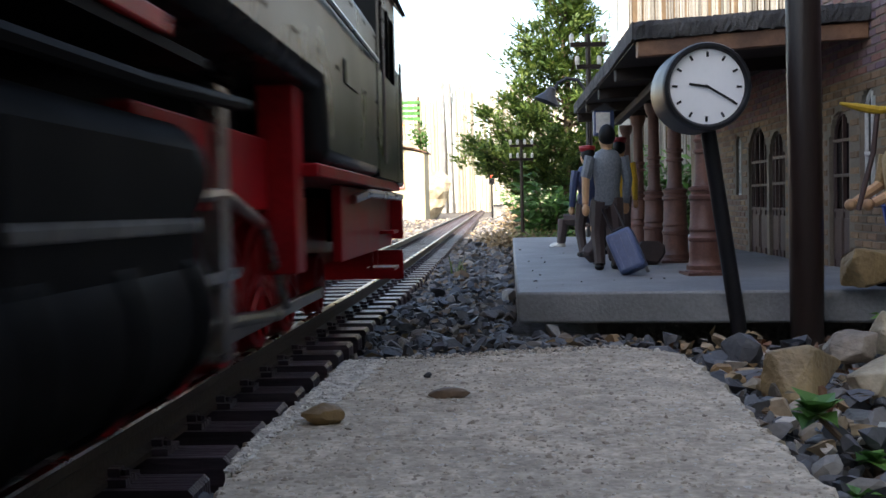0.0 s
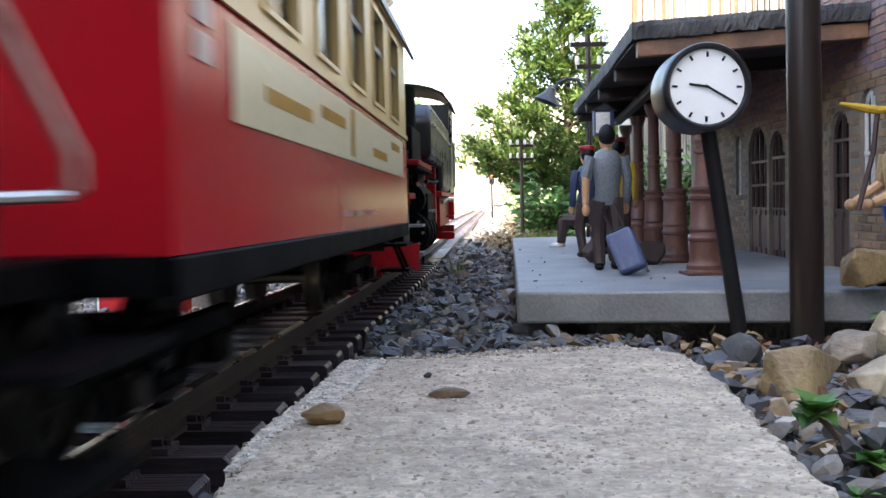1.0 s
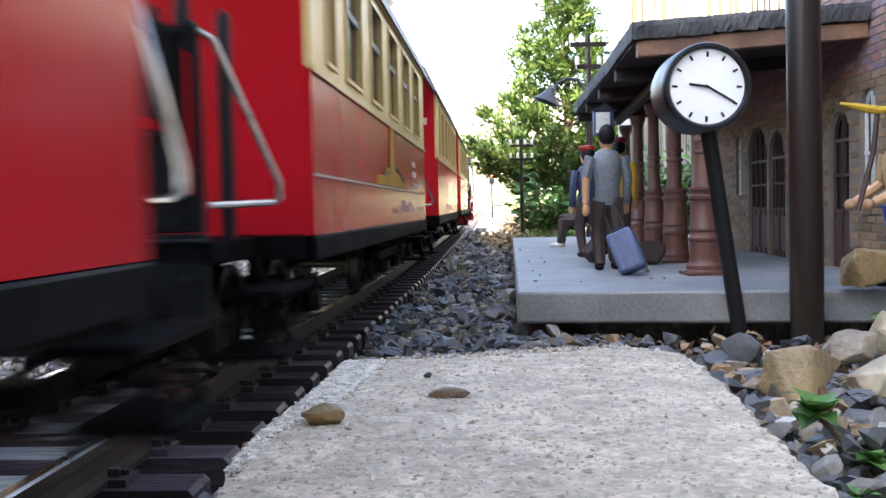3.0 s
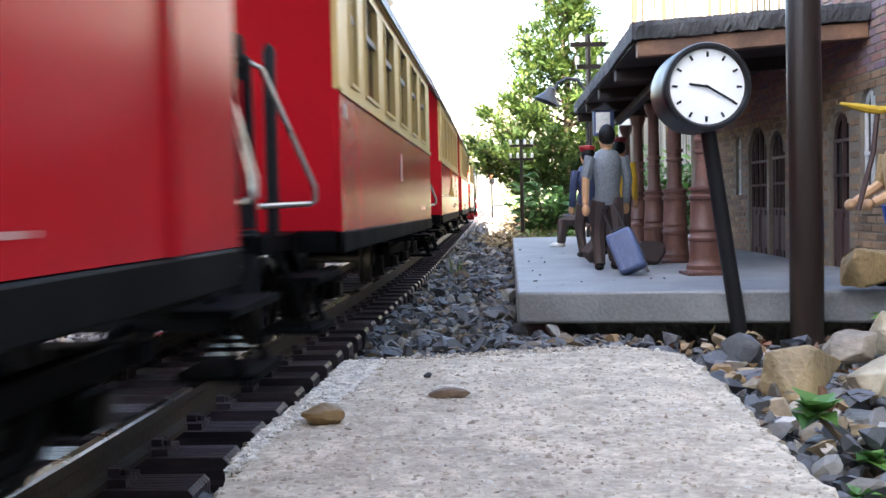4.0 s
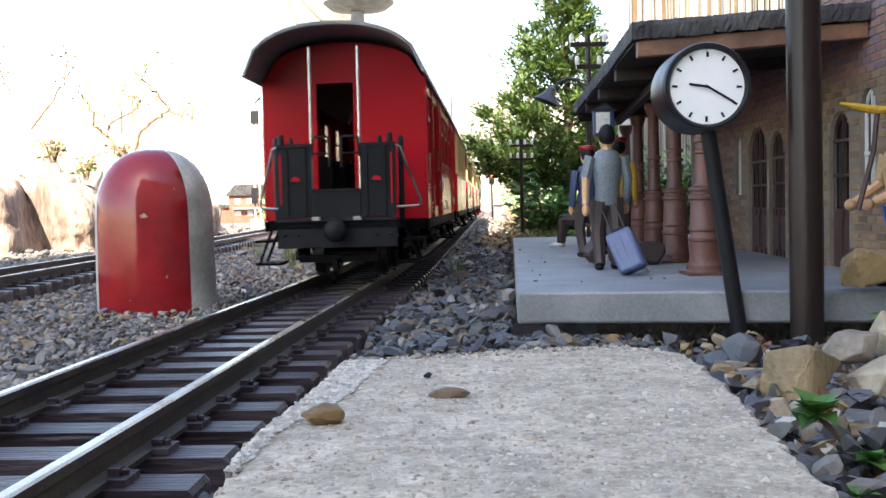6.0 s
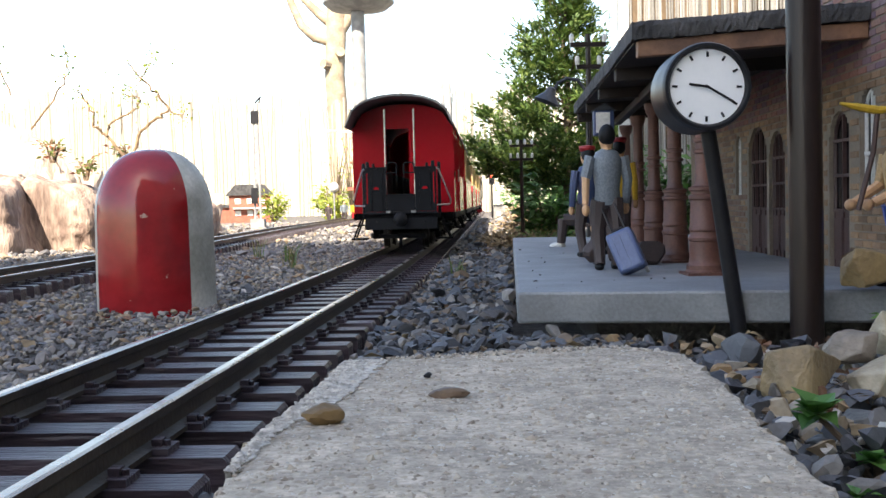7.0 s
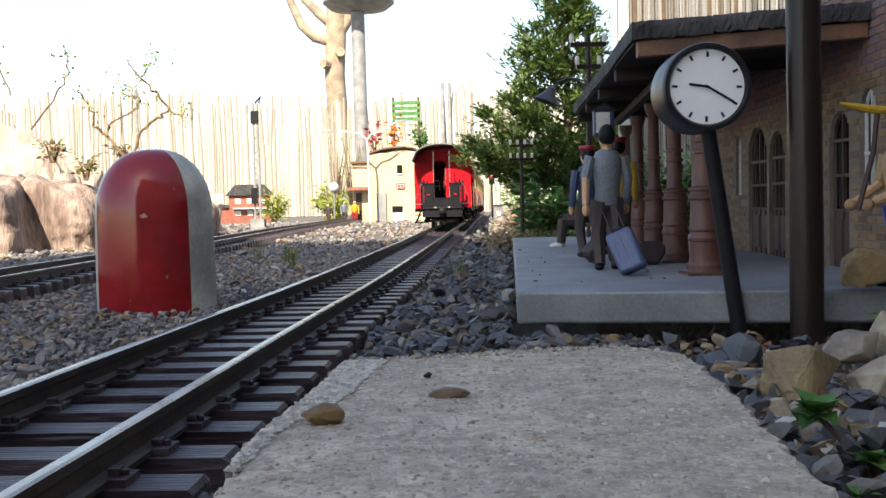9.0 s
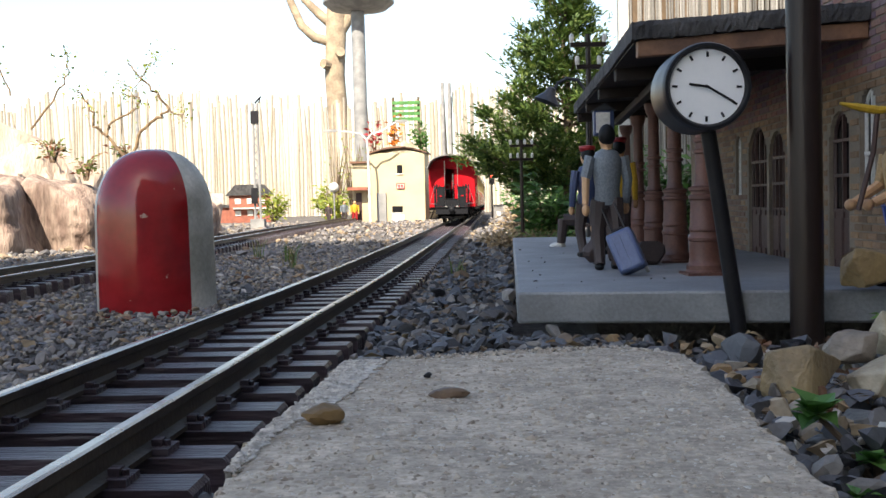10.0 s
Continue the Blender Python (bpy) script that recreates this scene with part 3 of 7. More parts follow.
near_r = scatter(8300, 11, lambda r: (r.uniform(-0.06, 0.10), 0.2 + 1.25 * r.uniform(0, 1) ** 1.5), lambda x, y: 0.004 + 0.005 * min(1, max(0, (x - line_x(y) - 0.045) / 0.03)), 0.0023,
                 lambda x, y: x > line_x(y) + 0.0475 and not in_platform(x, y) and x < left_edge(y) + 0.05)
stones("ballast", *near_r, M_stone, "loose dark grey ballast stones between track and platform", 1, fine=True)
front = scatter(5500, 12, lambda r: (r.uniform(-0.03, 0.30), r.uniform(0.20, 0.44)), lambda x, y: 0.004 + 0.004 * noise.noise(Vector((x * 30, y * 30, 0))), 0.0026,
                lambda x, y: not in_platform(x, y) and x > line_x(y) + 0.05)
stones("gravel", *front, M_stone, "blue grey gravel in front of the platform", 2, fine=True)
mixed = scatter(560, 13, lambda r: (r.uniform(-0.03, 0.17), r.uniform(0.235, 0.42)), lambda x, y: 0.008, 0.0030,
                lambda x, y: not in_platform(x, y) and x > line_x(y) + 0.056 and (y < 0.30 or x > 0.04))
stones("gravel", *mixed, M_pebble, "tan and rust coloured pebbles among the gravel", 3, fine=True)
open_left = lambda x, y: math.hypot(x + 0.1955, y - 0.70) > 0.041 and x < line_x(y) - 0.048 and abs(x - side_x(y)) > 0.049 and x > -0.55 * (y + 0.4)
leftg = scatter(25000, 14, lambda r: (r.uniform(-0.75, -0.1), 0.2 + 1.5 * r.uniform(0, 1) ** 1.3), lambda x, y: 0.0008, 0.0014, open_left)
stones("gravel", *leftg, M_grit, "fine grey gravel between the two tracks", 4)
lumps = scatter(1000, 24, lambda r: (r.uniform(-0.60, -0.1), 0.35 + 1.2 * r.uniform(0, 1)), lambda x, y: 0.001, 0.0025, open_left)
stones("gravel", *lumps, M_pebble, "larger brown and grey stones lying on the fine gravel", 25, flat=0.55, fine=True)
farg = scatter(9000, 15, lambda r: (r.uniform(-1.5, 0.5), r.uniform(1.4, 4.2)), lambda x, y: 0.002, 0.0033,
               lambda x, y: off_track(x, y, 0.055) and abs(x - side_x(y)) > 0.055 and not in_platform(x, y))
stones("gravel", *farg, M_grit, "sunlit grey gravel across the garden layout", 5)
under = scatter(2600, 16, lambda r: (r.uniform(-0.2, 0.1), 0.15 + 2.3 * r.uniform(0, 1) ** 1.3), lambda x, y: 0.0005, 0.0024,
                lambda x, y: not off_track(x, y, 0.055))
stones("ballast", *under, M_stone, "dark ballast lying between the sleepers", 6, flat=0.5)

row = scatter(190, 18, lambda r: (r.uniform(-0.035, 0.055), r.uniform(0.245, 0.285)), lambda x, y: 0.011, 0.0028, lambda x, y: x > line_x(y) + 0.056)
stones("gravel", *row, M_pebble, "tan and rust coloured pebbles along the slab", 7, fine=True)

# ---- station ----
FX = lambda y: 0.186 + 0.038 * y            # the facade's line
FTH = math.atan(0.038)
# openings of the facade: distance along y, sill, springing height, width
DOORS = [(0.6925, 0.029, 0.0905, 0.047), (0.6475, 0.029, 0.0915, 0.033), (0.534, 0.029, 0.0955, 0.030), (0.40, 0.029, 0.098, 0.034)]
WINS = [(0.812, 0.068, 0.103, 0.016), (0.743, 0.068, 0.103, 0.016), (0.4945, 0.066, 0.108, 0.020), (0.44, 0.066, 0.108, 0.020), (0.855, 0.068, 0.103, 0.014)]
WALL_TOP = 0.176


def facade_pt(y, z, out=0.0):
    """A point of the facade, out metres in front of it."""
    return Vector((FX(y) - out * math.cos(FTH), y + out * math.sin(FTH), z))


def in_opening(y, z, grow=0.0):
    for c, s, t, w in DOORS + WINS:
        r = w / 2 + grow
        if abs(y - c) < r and s - grow < z < t:
            return True
        if z >= t and (y - c) ** 2 + (z - t) ** 2 < r * r:
            return True
    return False


def station():
    root = thing("station_building", "brown brick model railway station with arched doors", "station building")
    y0, y1 = 0.30, 0.885
    # the wall behind the bricks, cut round its openings in narrow strips
    g = G()
    step = 0.0025
    y = y0
    while y < y1 - 1e-6:
        yc = y + step / 2
        spans = []
        for c, s, t, w in DOORS + WINS:
            r = w / 2
            if abs(yc - c) < r:
                spans.append((s, t + math.sqrt(r * r - (yc - c) ** 2)))
        z = 0.029
        for a, b in sorted(spans) + [(WALL_TOP, WALL_TOP)]:
            if a - z > 0.0005:
                p = [facade_pt(q, h, o) for h in (z, a) for q, o in ((y, 0), (y + step, 0), (y + step, -0.012), (y, -0.012))]
                g.add(p, [(0, 1, 2, 3), (7, 6, 5, 4), (4, 5, 1, 0), (5, 6, 2, 1), (6, 7, 3, 2), (7, 4, 0, 3)])
            z = b
        y += step
    part("wall", g.weld(), M_mortar, root)
    # closed back and far side
    g = G()
    g.box(FX(y1) - 0.002, FX(y1) + 0.15, y1 + 0.0005, y1 + 0.012, 0.029, WALL_TOP)
    g.box(0.36, 0.372, y0, y1 + 0.012, 0.029, WALL_TOP)
    part("wall", g, M_brickB, root)
    g = G()
    g.prism([(0.0, 0.0), (0.19, 0.0), (0.12, 0.03)], 0.0, 0.62, Matrix(((1, 0, 0, 0.205), (0, 0, 1, 0.29), (0, 1, 0, WALL_TOP), (0, 0, 0, 1))))
    part("roof", g, M_felt, root, "dark felt roof")
    # doors and windows
    for i, (c, s, t, w) in enumerate(DOORS + WINS):
        door = i < len(DOORS)
        r = w / 2
        fr = G()
        m = Matrix.Translation(facade_pt(c, 0, -0.004)) @ pose(0, 0, 0, 0, 0, 90 - math.degrees(FTH))
        ob = new("door" if door else "window")
        ob.parent = root
        ob.matrix_basis = m
        if door:
            tagged(ob, "dark brown arched double door with glazed panes")
        else:
            tagged(ob, "white arched window with glazing bars")
        M_f = M_door if door else M_lampwhite
        gl = G()
        gl.prism([(-r, s)] + [(r, s)] + [(r * math.cos(a), t + r * math.sin(a)) for a in [math.pi * k / 10 for k in range(11)]], -0.0005, 0.0005, pose(0, 0, 0, 90, 0, 0))
        part("pane", gl, M_glassdark, ob)
        th = 0.0016
        ring = [(-r + th / 2, 0, s), (-r + th / 2, 0, t)] + [((r - th / 2) * -math.cos(a), 0, t + (r - th / 2) * math.sin(a)) for a in [math.pi * k / 10 for k in range(1, 10)]] + [(r - th / 2, 0, t), (r - th / 2, 0, s)]
        fr.tube([(x, 0.001, z) for x, _, z in ring], th * 0.7, 6)
        for z in ([s + 0.030, t, (s + 0.030 + t) / 2] if door else [s + 0.001, t, (s + t) / 2]):
            fr.box(-r, r, -0.0005, 0.0022, z - th / 2, z + th / 2)
        for x in ([-r / 2, 0, r / 2] if w > 0.03 else [0]):
            fr.box(x - th / 3, x + th / 3, -0.0005, 0.0024, s, t + r * 0.85)
        if door:
            fr.box(-r + 0.0005, r - 0.0005, -0.0008, 0.0015, s, s + 0.030)
            fr.box(-r * 0.8, -r * 0.12, -0.0008, 0.0024, s + 0.004, s + 0.026)
            fr.box(r * 0.12, r * 0.8, -0.0008, 0.0024, s + 0.004, s + 0.026)
        part("frame", fr, M_f, ob)
    return root


STATION = station()


def canopy():
    root = thing("platform_canopy", "platform canopy with dark felt roof on brown columns", "canopy")
    A, B, C, D = Vector((0.0945, 0.505, 0.145)), Vector((FX(0.49) - 0.001, 0.488, 0.1495)), Vector((FX(0.93) - 0.001, 0.93, 0.1495)), Vector((0.1205, 0.93, 0.145))
    rng = random.Random(44)
    rim = []
    for p, q, n in ((A, B, 70), (B, C, 2), (C, D, 2), (D, A, 110)):
        rim += [p.lerp(q, k / n) for k in range(n)]
    mid = (A + B + C + D) / 4
    g = G()
    n = len(rim)
    for z, jit, grow in ((0.0, 0.0005, 0.0), (0.0030, 0.0003, 0.0003), (0.0062, 0.0003, 0.0002), (0.0085, 0.0003, -0.0010)):
        for p in rim:
            out = (p - mid).normalized() * (grow + rng.gauss(0, 0.0003))
            g.v.append(tuple(p + out + Vector((0, 0, z + rng.gauss(0, jit) * (0.6 if z else 1)))))
    for i in range(3):
        g.f += [(i * n + k, i * n + (k + 1) % n, (i + 1) * n + (k + 1) % n, (i + 1) * n + k) for k in range(n)]
    g.f += [tuple(range(n))[::-1], tuple(range(3 * n, 4 * n))]
    g.m += [0] * len(g.f)
    part("roof", g, M_felt, root, "black roofing felt with a grey worn edge")
    g = G()
    lo, hi = Vector((0, 0, -0.0012)), Vector((0, 0, -0.0003))
    q = [p.lerp((A + B + C + D) / 4, 0.03) for p in (A, B, C, D)]
    g.add([p + lo for p in q] + [p + hi for p in q], [(3, 2, 1, 0), (4, 5, 6, 7), (0, 1, 5, 4), (1, 2, 6, 5), (2, 3, 7, 6), (3, 0, 4, 7)])
    part("soffit", g, M_soffitshade, root, "boarded underside, darkened in colour for its shade")
    # beams under the roof
    for k in (0.012, 0.25, 0.5, 0.75, 0.97):
        p, q = A.lerp(D, k), B.lerp(C, k)
        g = G()
        for a, b in ((p, q),):
            d = Vector((0, 0.003, 0))
            z0, z1 = Vector((0, 0, -0.0085)), Vector((0, 0, -0.0004))
            a = a.lerp(b, 0.025)
            g.add([a + z0 - d, b + z0 - d, b + z0 + d, a + z0 + d, a + z1 - d, b + z1 - d, b + z1 + d, a + z1 + d], [(3, 2, 1, 0), (4, 5, 6, 7), (0, 1, 5, 4), (1, 2, 6, 5), (2, 3, 7, 6), (3, 0, 4, 7)])
        # front beam brown; the inner ones carry the shade in their colour
        part("beam", g, M_beam if k < 0.1 else M_soffitshade, root, "brown wooden beam" if k < 0.1 else "wooden beam darkened in colour for the shade", bevel=0.0006)
    g = G()
    a, b = Vector((0.1215, 0.512, 0.1335)), Vector((0.1585, 0.925, 0.1335))
    d, h = Vector((0.003, 0, 0)), Vector((0, 0, 0.0055))
    g.add([a - d, a + d, b + d, b - d, a - d + h, a + d + h, b + d + h, b - d + h], [(3, 2, 1, 0), (4, 5, 6, 7), (0, 1, 5, 4), (1, 2, 6, 5), (2, 3, 7, 6), (3, 0, 4, 7)])
    # this beam has the roof's shade in its colour as well
    part("beam", g, M_soffitshade, root, "long beam over the columns, darkened in colour for the shade", bevel=0.0006)
    prof = [(0.0097, 0), (0.0097, 0.0018), (0.0090, 0.0026), (0.0090, 0.0048), (0.0078, 0.0060), (0.0074, 0.0085), (0.0074, 0.0165), (0.0080, 0.0172), (0.0080, 0.0186), (0.0072, 0.0194), (0.0070, 0.0215), (0.0076, 0.0222), (0.0076, 0.0234), (0.0070, 0.0242), (0.0067, 0.0370), (0.0076, 0.0378), (0.0076, 0.0392), (0.0066, 0.0400), (0.0066, 0.0415), (0.0074, 0.0421), (0.0074, 0.0434), (0.0052, 0.0444), (0.0043, 0.0470), (0.0041, 0.0600), (0.0052, 0.0606), (0.0052, 0.0618), (0.0041, 0.0626), (0.0041, 0.0655), (0.0052, 0.0661), (0.0052, 0.0673), (0.0040, 0.0682), (0.0037, 0.0960), (0.0052, 0.0985), (0.0062, 0.1030), (0.0062, 0.1046)]
    for k in range(5):
        y = 0.513 + 0.1045 * k
        g = G()
        g.rev(prof, 20, (0.1305 + 0.088 * (y - 0.513), y, 0.029))
        g.box(0.1305 + 0.088 * (y - 0.513) - 0.0105, 0.1305 + 0.088 * (y - 0.513) + 0.0105, y - 0.0105, y + 0.0105, 0.0288, 0.0304)
        part("column", g, M_column, root, "turned brown cast-iron style column", smooth=True)


canopy()


def clock():
    root = thing("station_clock", "round double-sided station clock on a leaning black pole", "clock")
    g = G()
    g.tube([(0.1215, 0.4195, 0.0), (0.1200, 0.4195, 0.0173), (0.1073, 0.4150, 0.0960)], [0.0034, 0.0033, 0.0031], 14)
    part("pole", g, M_clockblack, root, smooth=True)
    m = Matrix.Translation((0.1042, 0.4035, 0.1105)) @ pose(0, 0, 0, 90, 0, 0)
    g = G()
    g.rev([(0.0146, -0.0002), (0.0147, 0.0016), (0.0156, 0.0027), (0.0167, 0.0026), (0.0172, 0.0012), (0.0173, -0.0010), (0.0173, -0.0225), (0.0169, -0.0245), (0.0150, -0.0250), (0.0140, -0.0240)], 48, (0, 0, 0), m)
    part("case", g, M_clockblack, root, "black drum case", smooth=True)
    g = G()
    g.rev([(0.0147, 0.0), (0.0147, 0.0006)], 48, (0, 0, 0), m)
    dial = part("dial", g, M_dial, root, "white dial with black hour marks")

    def bar(name, ang, r0, r1, w, z):
        g = G()
        t = m @ pose(0, 0, 0, 0, 0, -ang)
        g.box(-w / 2, w / 2, r0, r1, z, z + 0.0002, t)
        part(name, g, M_clockblack, dial)
    tilt = 1.5
    for h in range(12):
        bar("hour_mark", tilt + 30 * h, 0.0115, 0.0136, 0.0009, 0.0007)
    bar("hour_hand", 279, -0.0008, 0.0071, 0.0009, 0.0010)
    bar("minute_hand", 121, -0.0008, 0.0120, 0.0009, 0.0013)


clock()


def big_pole():
    g = G()
    g.tube([(0.1416, 0.4, -0.005), (0.1414, 0.4, 0.06), (0.1402, 0.4, 0.20)], [0.0064, 0.0065, 0.0065], 28)
    tagged(part("canopy_post", g, M_pole, smooth=True), "dark bronze metal post standing in the gravel", "post")


big_pole()

# ---- train ----
HW, HL = 0.057, 0.2045           # half width and half length of a coach's body
Z0, Z1 = 0.0390, 0.1365         # body above the rail
PLAT = 0.0440                   # end platforms


def arch(w, z_edge, z_top, n=12):
    return [(-w + 2 * w * i / n, z_edge + (z_top - z_edge) * math.sqrt(max(0, 1 - (abs(-1 + 2 * i / n)) ** 2.3))) for i in range(n + 1)]


def lay(g, pts, t, side=1):
    """A flat decal-thin plate of (y, z) points on the coach's side."""
    x0, x1 = side * (HW + 0.0003), side * (HW + 0.0003 + t)
    n = len(pts)
    g.add([(x0, y, z) for y, z in pts] + [(x1, y, z) for y, z in pts], [tuple(range(n)), tuple(range(n, 2 * n))[::-1]] + [(k, (k + 1) % n, n + (k + 1) % n, n + k) for k in range(n)])


def wheel_shape(g, s, r, spokes):
    """One flanged wheel on the side s, with spokes or four bolts."""
    prof = [(r * 0.3, -0.0035), (r * 0.85, -0.0028), (r * 1.08, -0.003), (r * 1.08, -0.0012), (r, -0.0008), (r, 0.0042), (r * 0.86, 0.0044), (r * 0.8, 0.0022), (r * 0.35, 0.0026), (r * 0.25, 0.0048)]
    g.rev(prof, 22, (0, 0, 0.0215), Matrix.Rotation(radians(90 * s), 4, "Y"))
    for k in range(spokes):
        a = 2 * math.pi * k / spokes
        g.tube([(s * 0.0255, 0.2 * r * math.cos(a), 0.2 * r * math.sin(a)), (s * 0.0255, 0.86 * r * math.cos(a), 0.86 * r * math.sin(a))], r * 0.07, 5)
    if not spokes:
        for k in range(4):
            a = math.pi / 2 * k
            g.tube([(s * 0.0235, 0.55 * r * math.cos(a), 0.55 * r * math.sin(a)), (s * 0.0248, 0.55 * r * math.cos(a), 0.55 * r * math.sin(a))], r * 0.12, 6)


def wheelset(parent, y, r, name="wheelset", spokes=0, material=None):
    """An axle with its two wheels; the locomotive's wheels are parts of their axle."""
    g = G()
    g.tube([(-0.024, 0, 0), (0.024, 0, 0)], 0.0025, 8)
    if not spokes:
        wheel_shape(g, 1, r, 0), wheel_shape(g, -1, r, 0)
    ob = part(name, g, M_wheel, parent, smooth=True)
    ob.location = (0, y, r)
    if spokes:
        for s in (1, -1):
            g = G()
            wheel_shape(g, s, r, spokes)
            part("wheel", g, material, ob, "red spoked wheel", smooth=True)
    return ob


SPIN = []        # every wheelset that turns: object, radius, its place in its vehicle


def side_wall(openings, x, z0, z1, y0, y1):
    """A body side with real window openings (y0, y1, z0, z1), 2 mm thick."""
    g = G()
    x0, x1 = (x - 0.002, x) if x > 0 else (x, x + 0.002)
    cuts = sorted(openings)
    y = y0
    zs = sorted({z0, z1} | {q for o in cuts for q in o[2:]})
    ys = [y0] + [q for o in cuts for q in o[:2]] + [y1]
    for i in range(len(ys) - 1):
        for a, b in zip(zs[:-1], zs[1:]):
            if not any(o[0] == ys[i] and o[2] <= a and b <= o[3] for o in cuts):
                g.box(x0, x1, ys[i], ys[i + 1], a, b)
    return g.weld()


def coach(style):
    baggage = style == 5
    labels = {1: "red and cream narrow-gauge coach with a cream name panel", 2: "red and cream narrow-gauge coach with brown hill artwork", 3: "red and cream narrow-gauge coach with white lettering blocks", 4: "red and cream narrow-gauge coach with silver handrails", 5: "all red baggage coach with sliding door and black gates"}
    root = thing("railway_coach", labels[style], "railway coach", group="coaches of the train")
    if baggage:
        wins = [(-0.1975, -0.1630), (-0.024, 0.012), (0.044, 0.078), (0.111, 0.147)]
        zw = (0.085, 0.125)
    else:
        wins = [(-0.178, -0.163)] + [(-0.138 + 0.0655 * k, -0.102 + 0.0655 * k) for k in range(5)]
        zw = (0.090, 0.128)
    ops = [(a, b, *zw) for a, b in wins]
    if baggage:
        ops.append((-0.128, -0.078, 0.047, 0.126))
    zband = 0.0848
    for s in (1, -1):
        if baggage:
            g = side_wall(ops, s * HW, Z0, Z1, -HL, HL)
            part("side_wall", g, M_red, root)
        else:
            g = G()
            x0, x1 = sorted((s * HW, s * (HW - 0.002)))
            g.box(x0, x1, -HL, HL, Z0, zband)
            part("side_wall", g, M_red, root, "glossy red lower side")
            g = side_wall(ops, s * HW, zband + 0.0002, Z1, -HL, HL)
            part("window_band", g, M_cream, root, "cream painted window band")
            g = G()
            lay(g, [(-HL, zband - 0.0012), (HL, zband - 0.0012), (HL, zband + 0.0008), (-HL, zband + 0.0008)], 0.0006, s)
            lay(g, [(-HL, Z1 - 0.003), (HL, Z1 - 0.003), (HL, Z1), (-HL, Z1)], 0.0008, s)
            part("trim_strip", g, M_cream, root, "raised cream moulding")
        for a, b in wins:
            w = G()
            x = s * (HW - 0.0016)
            w.box(min(x, x - s * 0.0006), max(x, x - s * 0.0006), a, b, *zw)
            win = part("window", w, M_pane, root, "dark reflecting pane")
            win.visible_shadow = False
            f = G()
            x0, x1 = sorted((s * (HW - 0.0006), s * (HW + 0.0008)))
            t = 0.0014
            f.box(x0, x1, a - t, a, zw[0] - t, zw[1] + t), f.box(x0, x1, b, b + t, zw[0] - t, zw[1] + t)
            f.box(x0, x1, a, b, zw[0] - t, zw[0]), f.box(x0, x1, a, b, zw[1], zw[1] + t)
            part("frame", f, M_red if baggage else M_cream, win)
            f = G()
            zz = zw[0] + (zw[1] - zw[0]) * 0.62
            x0, x1 = sorted((s * (HW - 0.0014), s * (HW - 0.0004)))
            f.box(x0, x1, a, b, zz - 0.0012, zz + 0.0012)
            part("glazing_bar", f, M_greymetal, win)
        if baggage:
            d = G()
            x0, x1 = sorted((s * (HW - 0.0045), s * (HW - 0.0025)))
            d.box(x0, x1, -0.129, -0.077, 0.046, 0.127)
            for k in range(4):
                d.box(min(s * (HW - 0.0025), s * (HW - 0.0015)), max(s * (HW - 0.0025), s * (HW - 0.0015)), -0.127 + 0.0155 * k, -0.1255 + 0.0155 * k, 0.047, 0.126)
            door = part("sliding_door", d, M_red, root, "recessed red sliding door")
            h = G()
            h.tube([(s * (HW + 0.0012), -0.09, 0.075), (s * (HW + 0.0012), -0.09, 0.09)], 0.0007, 6)
            part("handle", h, M_steel, door)
            for y in (-0.154, -0.071, -0.046, 0.165):
                g = G()
                x0, x1 = sorted((s * HW, s * (HW + 0.0014)))
                g.box(x0, x1, y - 0.0016, y + 0.0016, Z0, Z1)
                part("side_post", g, M_red, root)
        g = G()
        x0, x1 = sorted((s * (HW - 0.001), s * (HW + 0.0006)))
        g.box(x0, x1, -HL, HL, Z0 - 0.0072, Z0 - 0.0002)
        part("sole_bar", g, M_black, root, "black steel sole bar", bevel=0.0006)
        # printed marks too small to read
        g = G()
        rng = random.Random(20 + style)
        for row, y0 in {1: ((0.0438, -0.035), (0.0438, 0.0), (0.0438, 0.034)), 2: ((0.0450, 0.150),), 4: ((0.0450, 0.120),)}.get(style, ()):
            y = y0
            for k in range(4):
                w = rng.uniform(0.0012, 0.0045)
                lay(g, [(y, row), (y + w, row), (y + w, row + 0.0020), (y, row + 0.0020)], 0.00012, s)
                y += w + rng.uniform(0.002, 0.005)
        if style == 1:
            for z in (0.071, 0.0775):
                lay(g, [(-0.192, z), (-0.182, z), (-0.182, z + 0.005), (-0.192, z + 0.005)], 0.00012, s)
        if style == 4:
            lay(g, [(-0.012, 0.0600), (-0.005, 0.0600), (-0.005, 0.0740), (-0.012, 0.0740)], 0.00012, s)
            lay(g, [(-0.198, 0.0760), (-0.193, 0.0760), (-0.193, 0.0810), (-0.198, 0.0810)], 0.00012, s)
        if style == 2:
            for z, ya, yb in ((0.0580, 0.108, 0.146), (0.0640, 0.104, 0.130), (0.0700, 0.104, 0.126)):
                lay(g, [(ya, z), (yb, z), (yb, z + 0.0032), (ya, z + 0.0032)], 0.00012, s)
            y = -0.006
            for w, h in ((0.006, 0.0022), (0.0, 0.0), (0.016, 0.0012), (0.009, 0.0060), (0.012, 0.0034), (0.011, 0.0056), (0.007, 0.0036)):
                lay(g, [(y, 0.0442), (y + w, 0.0442), (y + w, 0.0442 + h), (y, 0.0442 + h)], 0.00012, s) if w else None
                y += w + 0.009
